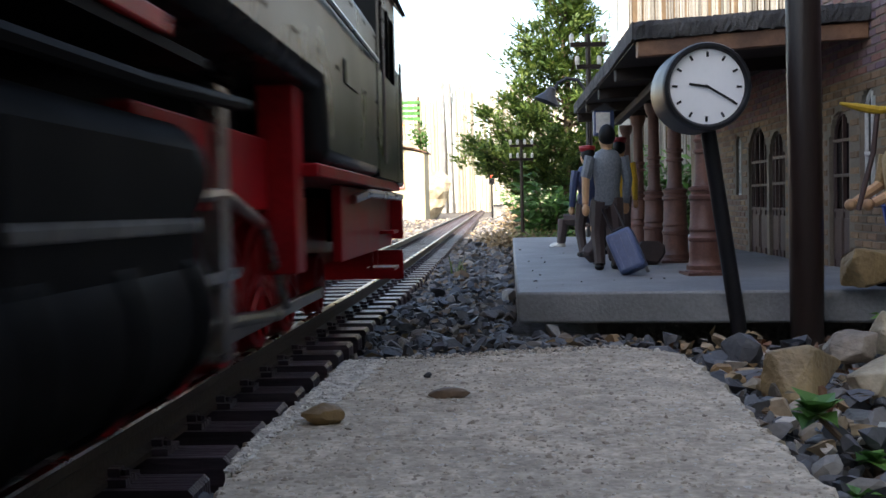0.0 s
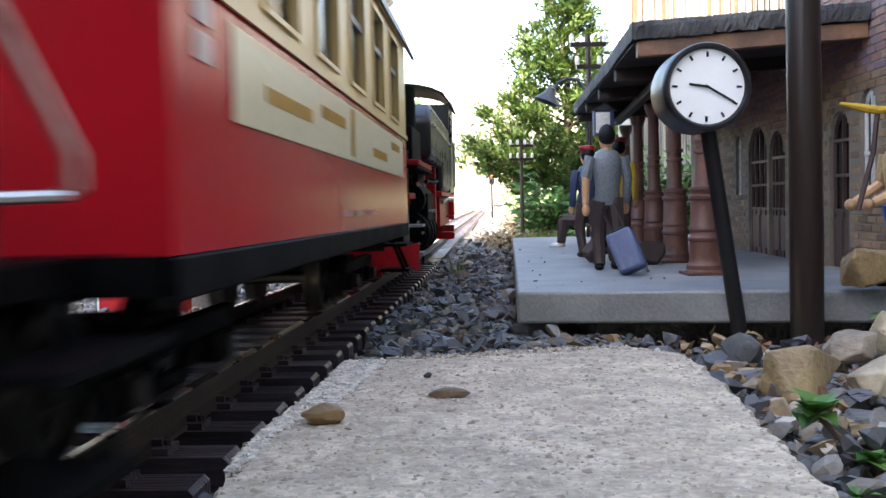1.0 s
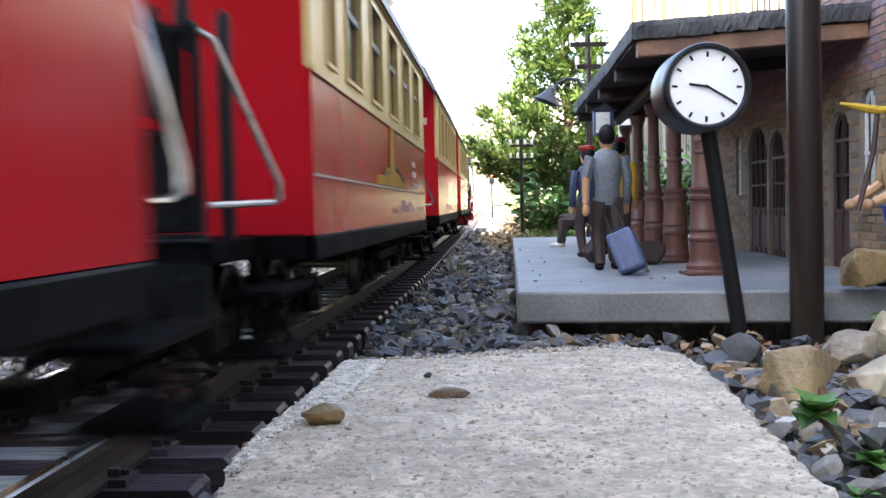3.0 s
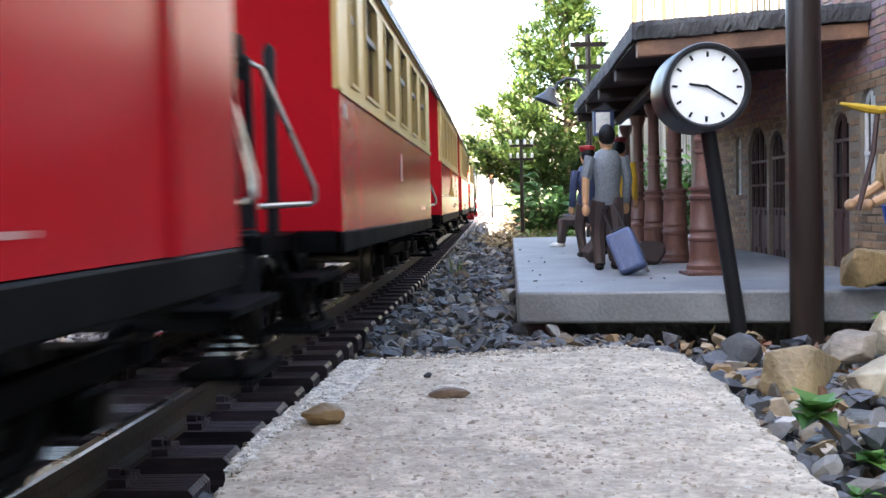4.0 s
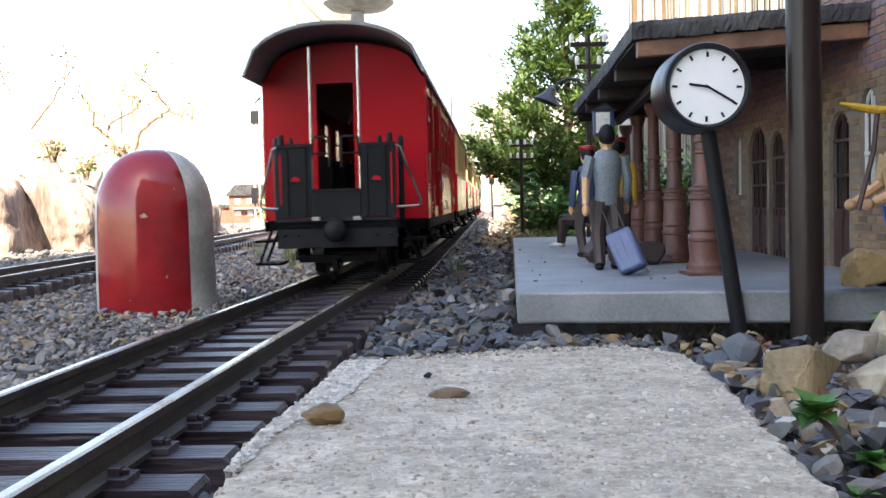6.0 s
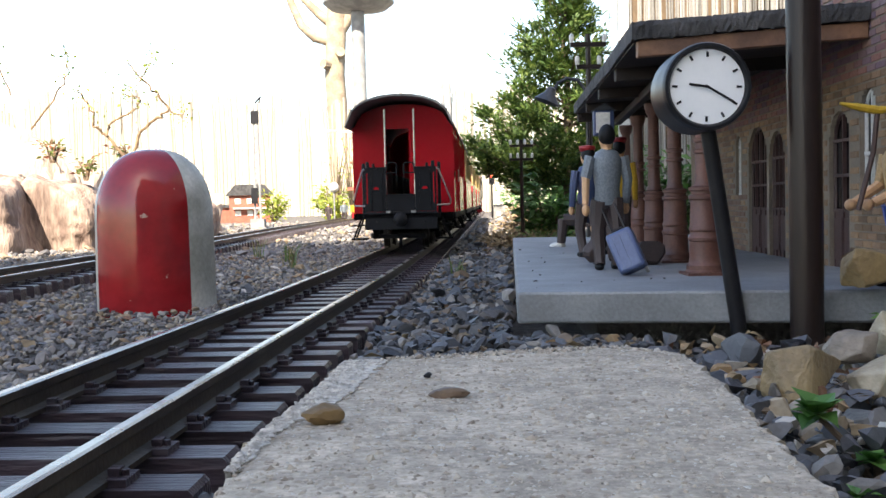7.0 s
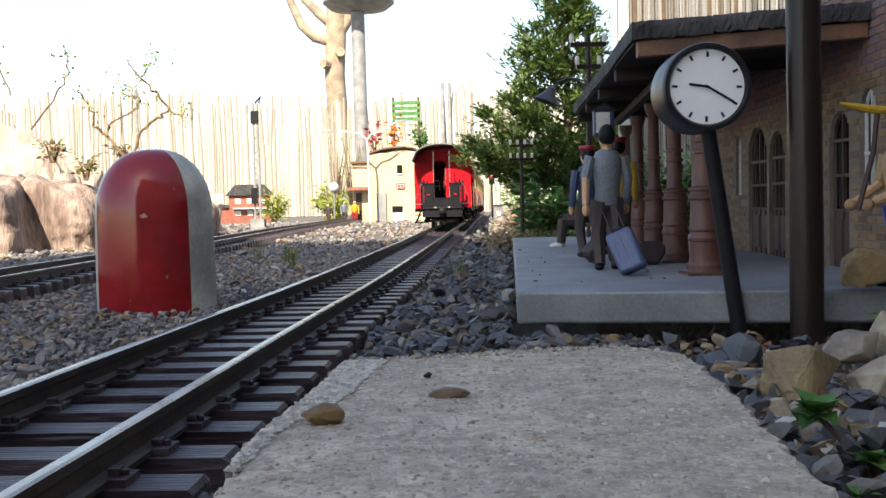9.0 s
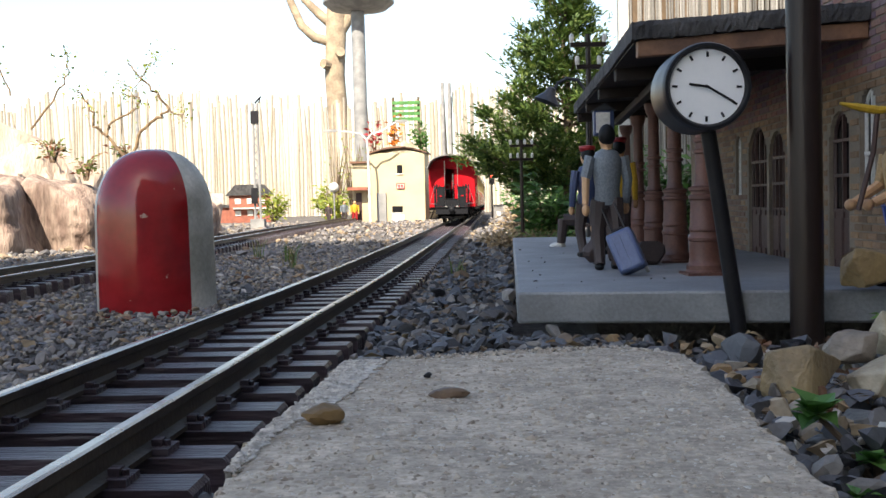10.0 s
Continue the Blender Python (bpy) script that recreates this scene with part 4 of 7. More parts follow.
        def block(ya, yb, za, zb, lines, broken=0.35):
            """A block of unreadable writing: short strokes in a few lines."""
            h = (zb - za) / lines
            for k in range(lines):
                y = ya
                while y < yb - 0.0005:
                    e = min(yb, y + rng.uniform(0.002, 0.0065))
                    lay(g, [(y, za + h * k), (e, za + h * k), (e, za + h * (k + 0.46)), (y, za + h * (k + 0.46))], 0.00012, s)
                    y = e + (rng.uniform(0.0010, 0.0022) if rng.random() > broken else 0.0004)

        if style == 3:
            block(-0.0300, -0.0065, 0.0603, 0.0706, 5, 0.6)
            for ya, yb, za, zb, n in ((-0.0768, -0.0590, 0.0421, 0.0492, 3), (-0.0530, -0.0505, 0.0425, 0.0442, 1), (-0.0410, -0.0265, 0.0424, 0.0474, 3), (-0.0240, -0.0120, 0.0422, 0.0482, 4), (-0.0080, -0.0025, 0.0426, 0.0474, 3), (0.0020, 0.0140, 0.0429, 0.0473, 2), (0.0170, 0.0350, 0.0427, 0.0482, 3), (0.0400, 0.0455, 0.0426, 0.0448, 1), (0.1440, 0.1500, 0.0700, 0.0740, 1)):
                block(ya, yb, za, zb, n)
        if style == 5:
            for ya, yb in ((-0.0250, -0.0158), (-0.0108, 0.0012)):
                lay(g, [(ya, 0.0600), (yb, 0.0600), (yb, 0.0747), (ya, 0.0747)], 0.00012, s)
            for ya, yb, za, zb, n in ((-0.0428, -0.0390, 0.0437, 0.0448, 1), (-0.0350, -0.0140, 0.0434, 0.0500, 4), (-0.0117, 0.0040, 0.0432, 0.0512, 5), (0.0090, 0.0410, 0.0434, 0.0452, 1), (0.0200, 0.0420, 0.0505, 0.0532, 1), (0.0465, 0.0705, 0.0430, 0.0508, 5), (0.0760, 0.1160, 0.0431, 0.0449, 1), (-0.1620, -0.1390, 0.0425, 0.0518, 3), (-0.1960, -0.1850, 0.0600, 0.0640, 2)):
                block(ya, yb, za, zb, n)
        part("lettering", g, M_white, root, "small white lettering blocks", kind="stuff")
        if style == 1:
            g = G()
            lay(g, [(-0.168, 0.0625), (0.180, 0.0625), (0.180, 0.081), (-0.168, 0.081)], 0.0002, s)
            pn = part("name_panel", g, M_panelcream, root, "cream name panel with faint dark lettering")
            g = G()
            for y0, w, z in ((-0.14, 0.055, 0.069), (-0.07, 0.04, 0.072), (0.05, 0.05, 0.067), (0.12, 0.04, 0.074)):
                y = y0
                while y < y0 + w:
                    lay(g, [(y, z), (y + 0.0035, z), (y + 0.0035, z + 0.0035), (y, z + 0.0035)], 0.0004, s)
                    y += 0.005
            lay(g, [(-0.012, 0.064), (-0.004, 0.064), (-0.004, 0.080), (-0.012, 0.080)], 0.0004, s)
            part("lettering", g, M_brownart, pn, kind="stuff")
        if style == 2:
            g = G()
            top = [(0.062 - 0.0100 * k, 0.0590 + 0.0070 * math.exp(-((k - 6.5) / 3.6) ** 2) + 0.0010 * math.sin(k * 2.3)) for k in range(13)]
            lay(g, [(-0.068, 0.0564), (0.068, 0.0564)] + top, 0.0002, s)
            art = part("artwork", g, M_brownart, root, "ochre hill silhouette print")
            g = G()
            crest = [(0.050 - 0.0080 * k, 0.0612 + 0.0058 * math.exp(-((k - 5) / 3.2) ** 2) + 0.0012 * math.sin(k * 3.1)) for k in range(12)]
            lay(g, [(p, q - 0.0016 - 0.0008 * math.sin(p * 900)) for p, q in crest[::-1]] + crest, 0.0004, s)
            part("ridge", g, M_darkart, art)
            g = G()
            lay(g, [(-0.012, 0.0625), (0.002, 0.0625), (0.002, 0.0846), (-0.012, 0.0846)], 0.0005, s)
            part("tower", g, M_brownart, art)
            g = G()
            lay(g, [(-HL, 0.0553), (HL, 0.0553), (HL, 0.0560), (-HL, 0.0560)], 0.0002, s)
            part("stripe", g, M_white, root)
    # ends with an open doorway
    for e in (1, -1):
        end = arch(HW, Z1 - 0.0005, 0.1610)
        g = G()
        ya, yb = sorted((e * HL, e * (HL - 0.002)))
        left, right = (-0.019, 0.0065) if e < 0 else (-0.0165, 0.0165)
        dtop = 0.1335
        for poly in ([(-HW + 0.0021, Z0), (left, Z0), (left, dtop), (-HW + 0.0021, dtop)], [(right, Z0), (HW - 0.0021, Z0), (HW - 0.0021, dtop), (right, dtop)],
                     [(-HW + 0.0021, dtop), (HW - 0.0021, dtop)] + [(x * 0.963, z) for x, z in end[::-1]]):
            g.prism(poly, ya, yb, Matrix(((1, 0, 0, 0), (0, 0, 1, 0), (0, 1, 0, 0), (0, 0, 0, 1))))
        wall = part("end_wall", g, M_red, root, "red end wall with an open doorway")
        g = G()
        g.box(right + 0.001, right + 0.011, min(e * HL, e * (HL + 0.0006)), max(e * HL, e * (HL + 0.0006)), 0.046, dtop + 0.001)
        part("door_panel", g, M_red, wall)
        if style == 3 and e < 0:
            g = G()
            g.box(0.0435, 0.0490, -HL - 0.0006, -HL - 0.0001, 0.112, 0.1175)
            part("plate", g, M_lampwhite, wall, "small white plate")
        # end platform
        g = G()
        ya, yb = sorted((e * HL, e * (HL + PLAT)))
        g.box(-0.0415, 0.0415, ya, yb, 0.0335, 0.039)
        part("platform_floor", g, M_black, root, bevel=0.0006)
        g = G()
        ye = e * (HL + PLAT)
        y0, y1 = sorted((ye, ye - e * 0.003))
        g.box(-0.0395, 0.0395, y0, y1, 0.0215, 0.041)
        g.box(-0.0395, 0.0395, min(ye, ye + e * 0.001), max(ye, ye + e * 0.001), 0.0385, 0.0398)
        for x in (-0.035, -0.026, 0.026, 0.035):
            g.tube([(x, ye, 0.03), (x, ye + e * 0.0014, 0.03)], 0.0012, 6)
        beam = part("buffer_beam", g, M_gate, root, "black buffer beam", bevel=0.0005)
        for s in (-1, 1):
            g = G()
            xa, xb = sorted((s * 0.039, s * 0.0158))
            g.box(xa, xb, y0, y1, 0.0412, 0.0895)
            gate = part("gate_panel", g, M_gate, root, "black sheet-metal platform gate", bevel=0.0004)
            ya, yb = sorted((ye + e * 0.0001, ye + e * 0.0012))
            for nm, x0, x1, z0, z1 in (("rim", 0.0160, 0.0388, 0.0872, 0.0892), ("rib", 0.0194, 0.0206, 0.043, 0.0868), ("rib", 0.0314, 0.0326, 0.043, 0.0868), ("latch_bar", 0.0220, 0.0310, 0.0640, 0.0650)):
                h = G()
                h.box(min(s * x0, s * x1), max(s * x0, s * x1), ya, yb, z0, z1)
                part(nm, h, M_gate, gate)
            ya, yb = sorted((e * HL, e * (HL + PLAT)))
            for kx, kr, kz in ((0.0355, 0.0022, 0.0955), (0.029, 0.0016, 0.0935)):
                g = G()
                g.tube([(s * kx, ye, 0.0893), (s * kx, ye, kz)], [kr, kr * 0.8], 8)
                part("knob", g, M_gate, gate, smooth=True)
            g = G()
            half = [(s * 0.0265 + 0.0030 * math.cos(math.pi * k / 8), 0.0652 + 0.0030 * math.sin(math.pi * k / 8)) for k in range(9)]
            g.prism(half, -max(ye, ye + e * 0.0006), -min(ye, ye + e * 0.0006), pose(0, 0, 0, 90, 0, 0))
            part("red_mark", g, M_red, gate)
            g = G()
            x0, x1 = sorted((s * 0.0358, s * 0.0368))
            g.box(x0, x1, min(ye, ye + e * 0.0005), max(ye, ye + e * 0.0005), 0.050, 0.083)
            part("slot", g, M_red, gate)
            g = G()
            g.tube([(s * 0.0415, ye - e * 0.013, 0.0392), (s * 0.0415, ye - e * 0.013, 0.0925), (s * 0.0415, ye - e * 0.013, 0.0945)], [0.0019, 0.0019, 0.0012], 8)
            part("corner_column", g, M_gate, root, "black column beside the gate", smooth=True)
            g = G()
            g.tube([(s * 0.0158, ye - e * 0.0015, 0.041), (s * 0.0158, ye - e * 0.0015, 0.1520)], 0.0009, 8)
            part("roof_rod", g, M_steel, root, "thin steel rod holding the roof", smooth=True)
            g = G()
            g.tube([(s * 0.0390, ye - e * 0.002, 0.0875), (s * 0.0415, ye - e * 0.003, 0.0865), (s * 0.0535, ye - e * 0.016, 0.0530), (s * 0.0535, ye - e * 0.016, 0.0490), (s * 0.0520, ye - e * 0.016, 0.0480), (s * 0.0390, ye - e * 0.006, 0.0475)], 0.0009, 8)
            part("handrail", g, M_steel, root, "bent silver handrail", smooth=True)
            g = G()
            g.tube([(s * 0.0158, ye, 0.081), (s * 0.0145, ye, 0.0925), (s * 0.0125, ye, 0.094), (s * 0.006, ye, 0.094), (s * 0.004, ye, 0.0925), (s * 0.004, ye, 0.074)], 0.0008, 6)
            g.tube([(s * 0.0158, ye, 0.083), (s * 0.004, ye, 0.083)], 0.0007, 6)
            part("gate_rail", g, M_gate, root, smooth=True)
            g = G()
            g.box(min(s * 0.039, s * 0.056), max(s * 0.039, s * 0.056), min(ye - e * 0.03, ye - e * 0.004), max(ye - e * 0.03, ye - e * 0.004), 0.0105, 0.0122)
            g.box(min(s * 0.043, s * 0.056), max(s * 0.043, s * 0.056), min(ye - e * 0.045, ye - e * 0.004), max(ye - e * 0.045, ye - e * 0.004), 0.0255, 0.0270)
            for q in (0.006, 0.028):
                g.tube([(s * 0.044, ye - e * q, 0.034), (s * 0.053, ye - e * q, 0.0115)], 0.0011, 6)
            part("step", g, M_black, root, "black step irons below the platform")
        g = G()
        g.box(-0.0155, 0.0155, min(ye - e * 0.001, ye), max(ye - e * 0.001, ye), 0.0412, 0.0600)
        g.box(-0.0155, 0.0155, min(ye, ye + e * 0.0012), max(ye, ye + e * 0.0012), 0.0585, 0.0600)
        part("bridge_plate", g, M_gate, root, "folded black bridge plate")
        g = G()
        g.tube([(0, ye, 0.033), (0, ye + e * 0.006, 0.033)], [0.0045, 0.0040], 12)
        g.ball((0, ye + e * 0.0085, 0.0330), 0.0075, 0.0045, 0.0075, 16, 10)
        part("buffer", g, M_gate, beam, "round black centre buffer", smooth=True)
        for s in (-1, 1):
            g = G()
            g.box(min(s * 0.011, s * 0.016), max(s * 0.011, s * 0.016), min(ye, ye + e * 0.003), max(ye, ye + e * 0.003), 0.0395, 0.0420)
            part("bracket", g, M_greymetal, beam)
        g = G()
        g.box(-0.026, 0.026, min(ye - e * 0.016, ye - e * 0.003), max(ye - e * 0.016, ye - e * 0.003), 0.012, 0.0165)
        g.tube([(0, ye - e * 0.01, 0.014), (0, ye + e * 0.010, 0.012), (0, ye + e * 0.013, 0.007), (0, ye + e * 0.011, 0.003)], 0.0018, 8)
        part("coupler", g, M_black, root, "black hook coupler", smooth=True)
        # bogie
        yb0 = e * 0.145
        g = G()
        g.box(-0.0335, 0.0335, yb0 - 0.012, yb0 + 0.012, 0.016, 0.024)
        g.box(-0.012, 0.012, yb0 - 0.010, yb0 + 0.010, 0.0242, 0.0322)
        bog = part("bogie", g, M_black, root, "black bogie with axle boxes")
        for s in (-1, 1):
            x0, x1 = sorted((s * 0.034, s * 0.038))
            g = G()
            g.box(x0, x1, yb0 - 0.048, yb0 + 0.048, 0.017, 0.0225)
            part("side_frame", g, M_black, bog, bevel=0.0006)
            for k in (-1, 1):
                g = G()
                g.box(x0 - 0.001, x1 + 0.001, yb0 + k * 0.032 - 0.006, yb0 + k * 0.032 + 0.006, 0.0095, 0.0168)
                part("axle_box", g, M_black, bog, bevel=0.001)
                g = G()
                g.tube([(s * 0.0392, yb0 + k * 0.032, 0.0132), (s * 0.0415, yb0 + k * 0.032, 0.0132)], 0.0033, 10)
                part("axle_cap", g, M_wheel, bog, smooth=True)
            g = G()
            g.tube([(s * 0.036, yb0 - 0.016, 0.0168), (s * 0.036, yb0 - 0.008, 0.0105), (s * 0.036, yb0 + 0.008, 0.0105), (s * 0.036, yb0 + 0.016, 0.0168)], 0.002, 6)
            part("spring", g, M_black, bog, smooth=True)
        for k in (-1, 1):
            ws = wheelset(bog, yb0 + k * 0.032, 0.0150)
            SPIN.append((ws, 0.0150))
    # floor, underframe, roof, inside
    g = G()
    g.box(-HW + 0.0022, HW - 0.0022, -HL, HL, 0.0325, 0.0395)
    g.box(0.020, 0.034, -0.050, -0.028, 0.0260, 0.0315)
    g.tube([(0.015, 0.030, 0.0285), (0.015, 0.055, 0.0285)], 0.0032, 12)
    part("underframe", g, M_black, root, "black underframe with a small box and tank")
    g = G()
    g.box(-HW + 0.006, HW - 0.006, -HL + 0.01, HL - 0.01, 0.0397, 0.0405)
    for k in range(6):
        for s in (-1, 1):
            y = -0.13 + 0.0655 * k - 0.02
            g.box(min(s * 0.018, s * 0.05), max(s * 0.018, s * 0.05), y, y + 0.006, 0.0405, 0.085)
    part("interior", g, M_inside, root, "dark brown seats inside")
    out, inn = arch(HW + 0.0025, Z1 - 0.003, 0.1680, 16), arch(HW + 0.0005, Z1 - 0.0025, 0.1655, 16)
    poly = out + inn[::-1]
    n = len(out)
    g = G()
    L = HL + PLAT + 0.004
    vs = [(x, y, z) for y in (-L, L) for x, z in poly]
    k = len(poly)
    fs = [(i, (i + 1) % k, k + (i + 1) % k, k + i) for i in range(k)]
    for i in range(n - 1):
        a, b = i, i + 1
        c, d = k - 1 - (i + 1), k - 1 - i
        fs += [(a, b, c, d)[::-1], (k + a, k + b, k + c, k + d)]
    g.add(vs, fs)
    part("roof", g, M_roof, root, "grey arched roof", smooth=True)
    for y in (-0.12, 0.0, 0.12):
        g = G()
        g.rev([(0.004, 0), (0.004, 0.003), (0.006, 0.0035), (0.006, 0.006), (0.002, 0.0075)], 12, (0.0, y, 0.1673))
        part("roof_vent", g, M_roof, root, smooth=True)
    return root


M_pane = mat("coach_pane", (0.03, 0.028, 0.028), 0.06, bump=0, spec=0.8, alpha=0.55)
TRAIN = [coach(k) for k in (1, 3, 2, 4, 5)]
PITCH = 0.545


def loco():
    """Tank locomotive running cab first; y points ahead, the origin is the middle at rail height."""
    root = thing("steam_locomotive", "black and red narrow-gauge tank steam locomotive", "locomotive")
    F, B = 0.272, -0.272
    g = G()
    for s in (-1, 1):
        x0, x1 = sorted((s * 0.014, s * 0.019))
        g.box(x0, x1, B + 0.012, F - 0.01, 0.019, 0.052)
    for y in (-0.2, -0.1, 0, 0.1, 0.2):
        g.box(-0.014, 0.014, y - 0.003, y + 0.003, 0.022, 0.05)
    part("main_frame", g, M_locored, root, "red main frame", bevel=0.0005)
    for k, y in enumerate((-0.085, -0.0395, 0.006, 0.0515, 0.097)):
        ws = wheelset(root, y, 0.0215, "driving_axle", spokes=10, material=M_locored)
        SPIN.append((ws, 0.0215))
    for y in (-0.215, 0.170):
        ws = wheelset(root, y, 0.0135, "carrying_axle", spokes=8, material=M_locored)
        SPIN.append((ws, 0.0135))
    for s in (-1, 1):
        g = G()
        g.box(min(s * 0.036, s * 0.039), max(s * 0.036, s * 0.039), -0.088, 0.100, 0.0125, 0.0165)
        part("coupling_rod", g, M_steel, root, "bright steel coupling rod", bevel=0.0005)
        g = G()
        g.tube([(s * 0.042, -0.118, 0.0245), (s * 0.042, 0.006, 0.0155)], 0.0018, 8)
        g.box(min(s * 0.040, s * 0.044), max(s * 0.040, s * 0.044), -0.092, -0.078, 0.0195, 0.0285)
        part("connecting_rod", g, M_steel, root, smooth=True)
        g = G()
        g.box(min(s * 0.040, s * 0.045), max(s * 0.040, s * 0.045), -0.115, -0.05, 0.030, 0.0325)
        g.box(min(s * 0.040, s * 0.045), max(s * 0.040, s * 0.045), -0.066, -0.058, 0.012, 0.0740)
        g.tube([(s * 0.044, -0.115, 0.0475), (s * 0.044, -0.06, 0.050), (s * 0.044, -0.02, 0.042), (s * 0.044, 0.006, 0.018)], 0.0015, 6)
        part("valve_gear", g, M_steel, root, "grey steel valve gear")
        g = G()
        g.tube([(s * 0.0425, -0.198, 0.029), (s * 0.0425, -0.194, 0.029), (s * 0.0425, -0.119, 0.029), (s * 0.0425, -0.115, 0.029)], [0.014, 0.0155, 0.0155, 0.014], 22)
        g.tube([(s * 0.0445, -0.205, 0.0520), (s * 0.0445, -0.110, 0.0520)], 0.0105, 18)
        g.box(min(s * 0.02, s * 0.056), max(s * 0.02, s * 0.056), -0.192, -0.121, 0.03, 0.056)
        cyl = part("cylinder", g, M_black, root, "black cylinder block", smooth=True)
        for y in (-0.186, -0.156, -0.127):
            g = G()
            g.tube([(s * 0.0425, y - 0.0018, 0.029), (s * 0.0425, y + 0.0018, 0.029)], 0.0164, 24)
            part("band", g, M_black, cyl, smooth=True)
        g = G()
        for k in range(7):
            g.tube([(s * 0.0555, -0.186 + 0.010 * k, 0.0435), (s * 0.0572, -0.186 + 0.010 * k, 0.0435)], 0.0013, 6)
        part("bolts", g, M_greymetal, cyl, kind="stuff")
        g = G()
        g.tube([(s * 0.0560, -0.205, 0.0640), (s * 0.0575, -0.150, 0.0640), (s * 0.0575, -0.100, 0.0660), (s * 0.0500, -0.060, 0.0700)], 0.0014, 8)
        g.tube([(s * 0.0520, -0.195, 0.0125), (s * 0.0520, -0.195, 0.0075), (s * 0.0560, -0.180, 0.0065)], 0.0011, 6)
        part("pipe", g, M_black, cyl, smooth=True)
        for nm, xa, xb, ya, yb, za, zb, label in (
                ("running_board", 0.030, 0.0555, -0.262, -0.132, 0.0735, 0.0770, "red front running board"),
                ("running_board", 0.030, 0.0555, 0.002, 0.250, 0.0555, 0.0595, "red running board under the tank"),
                ("slide_bar_bracket", 0.036, 0.0425, -0.112, 0.02, 0.046, 0.0660, "red slide bar bracket"),
                ("gear_bracket", 0.040, 0.0505, -0.008, 0.005, 0.028, 0.0810, "red upright valve gear bracket")):
            g = G()
            g.box(min(s * xa, s * xb), max(s * xa, s * xb), ya, yb, za, zb)
            part(nm, g, M_locored, root, label, bevel=0.0005)
        # black plates added in place of the shade under board and tank
        g = G()
        g.box(min(s * 0.0200, s * 0.0545), max(s * 0.0200, s * 0.0545), -0.260, -0.108, 0.0715, 0.0733)
        g.box(min(s * 0.0200, s * 0.0285), max(s * 0.0200, s * 0.0278), -0.150, 0.002, 0.0550, 0.0810)
        part("under_plate", g, M_black, root, "black plate added under the running board as its shade")
        for y in (-0.200, -0.113):
            g = G()
            g.tube([(s * 0.0425, y, 0.029), (s * 0.0425, y + (0.003 if y > -0.15 else -0.003), 0.029)], 0.0125, 20)
            cov = part("cylinder_cover", g, M_greymetal if y > -0.15 else M_black, root, "bolted cylinder cover", smooth=True)
            g = G()
            for k in range(8):
                a = math.pi / 4 * k
                g.tube([(s * 0.0425 + 0.0105 * math.cos(a), y - 0.004, 0.029 + 0.0105 * math.sin(a)), (s * 0.0425 + 0.0105 * math.cos(a), y + 0.004, 0.029 + 0.0105 * math.sin(a))], 0.0011, 6)
            part("bolts", g, M_greymetal, cov, kind="stuff")
        g = G()
        xs = [s * 0.028, s * 0.0565]
        g.prism([(-0.150, 0.0815), (0.008, 0.0815), (0.013, 0.0600), (0.150, 0.0600), (0.150, 0.1240), (-0.130, 0.1240), (-0.150, 0.112)], min(xs), max(xs), Matrix(((0, 0, 1, 0), (1, 0, 0, 0), (0, 1, 0, 0), (0, 0, 0, 1))))
        tank = part("side_tank", g, M_tank, root, "satin black side tank with handrail", bevel=0.004)
        g = G()
        g.tube([(s * 0.0580, -0.14, 0.108), (s * 0.0580, 0.14, 0.108)], 0.0009, 6)
        for y in (-0.12, 0, 0.12):
            g.tube([(s * 0.0560, y, 0.108), (s * 0.0580, y, 0.108)], 0.0008, 6)
        part("handrail", g, M_steel, tank)
        g = G()
        rng = random.Random(3)
        for k in range(9):
            for z in (0.091, 0.118):
                g.ball((s * 0.0566, -0.14 + 0.035 * k, z), 0.0006, 0.0008, 0.0008, 6, 4)
        g.box(min(s * 0.0565, s * 0.0572), max(s * 0.0565, s * 0.0572), 0.05, 0.08, 0.088, 0.096)
        part("rivets", g, M_tank, tank, kind="stuff")
        # cab side
        g = G()
        wz0, wz1 = 0.107, 0.138
        for a, b, c, d in ((0.1505, 0.162, 0.060, 0.150), (0.162, 0.186, 0.060, wz0), (0.162, 0.186, wz1, 0.150), (0.186, 0.192, 0.060, 0.150), (0.192, 0.214, 0.060, wz0), (0.192, 0.214, wz1, 0.150), (0.214, 0.232, 0.060, 0.150)):
            g.box(min(s * 0.0545, s * 0.0565), max(s * 0.0545, s * 0.0565), a, b, c, d)
        cab = part("cab_side", g, M_tank, root, "black cab side with window openings")
        for a, b in ((0.162, 0.186), (0.192, 0.214)):
            for ya, yb in ((a - 0.0015, a), (b, b + 0.0015)):
                g = G()
                g.box(min(s * 0.0550, s * 0.0575), max(s * 0.0550, s * 0.0575), ya, yb, wz0, wz1)
                part("window_frame", g, M_black, cab)
        g = G()
        g.box(min(s * 0.0455, s * 0.0490), max(s * 0.0455, s * 0.0490), 0.085, 0.2675, 0.0265, 0.0552)
        part("cab_valance", g, M_locored, root, "red side plate under the cab", bevel=0.0005)
        g = G()
        g.tube([(s * 0.0500, 0.110, 0.0500), (s * 0.0545, 0.125, 0.0525), (s * 0.0545, 0.262, 0.0525)], 0.0020, 8)
        part("side_pipe", g, M_steel, root, "bright pipe along the cab", smooth=True)
        g = G()
        g.box(min(s * 0.03, s * 0.0565), max(s * 0.03, s * 0.0565), 0.2325, 0.268, 0.058, 0.118)
        part("coal_bunker", g, M_tank, root, "black coal bunker", bevel=0.002)
        g = G()
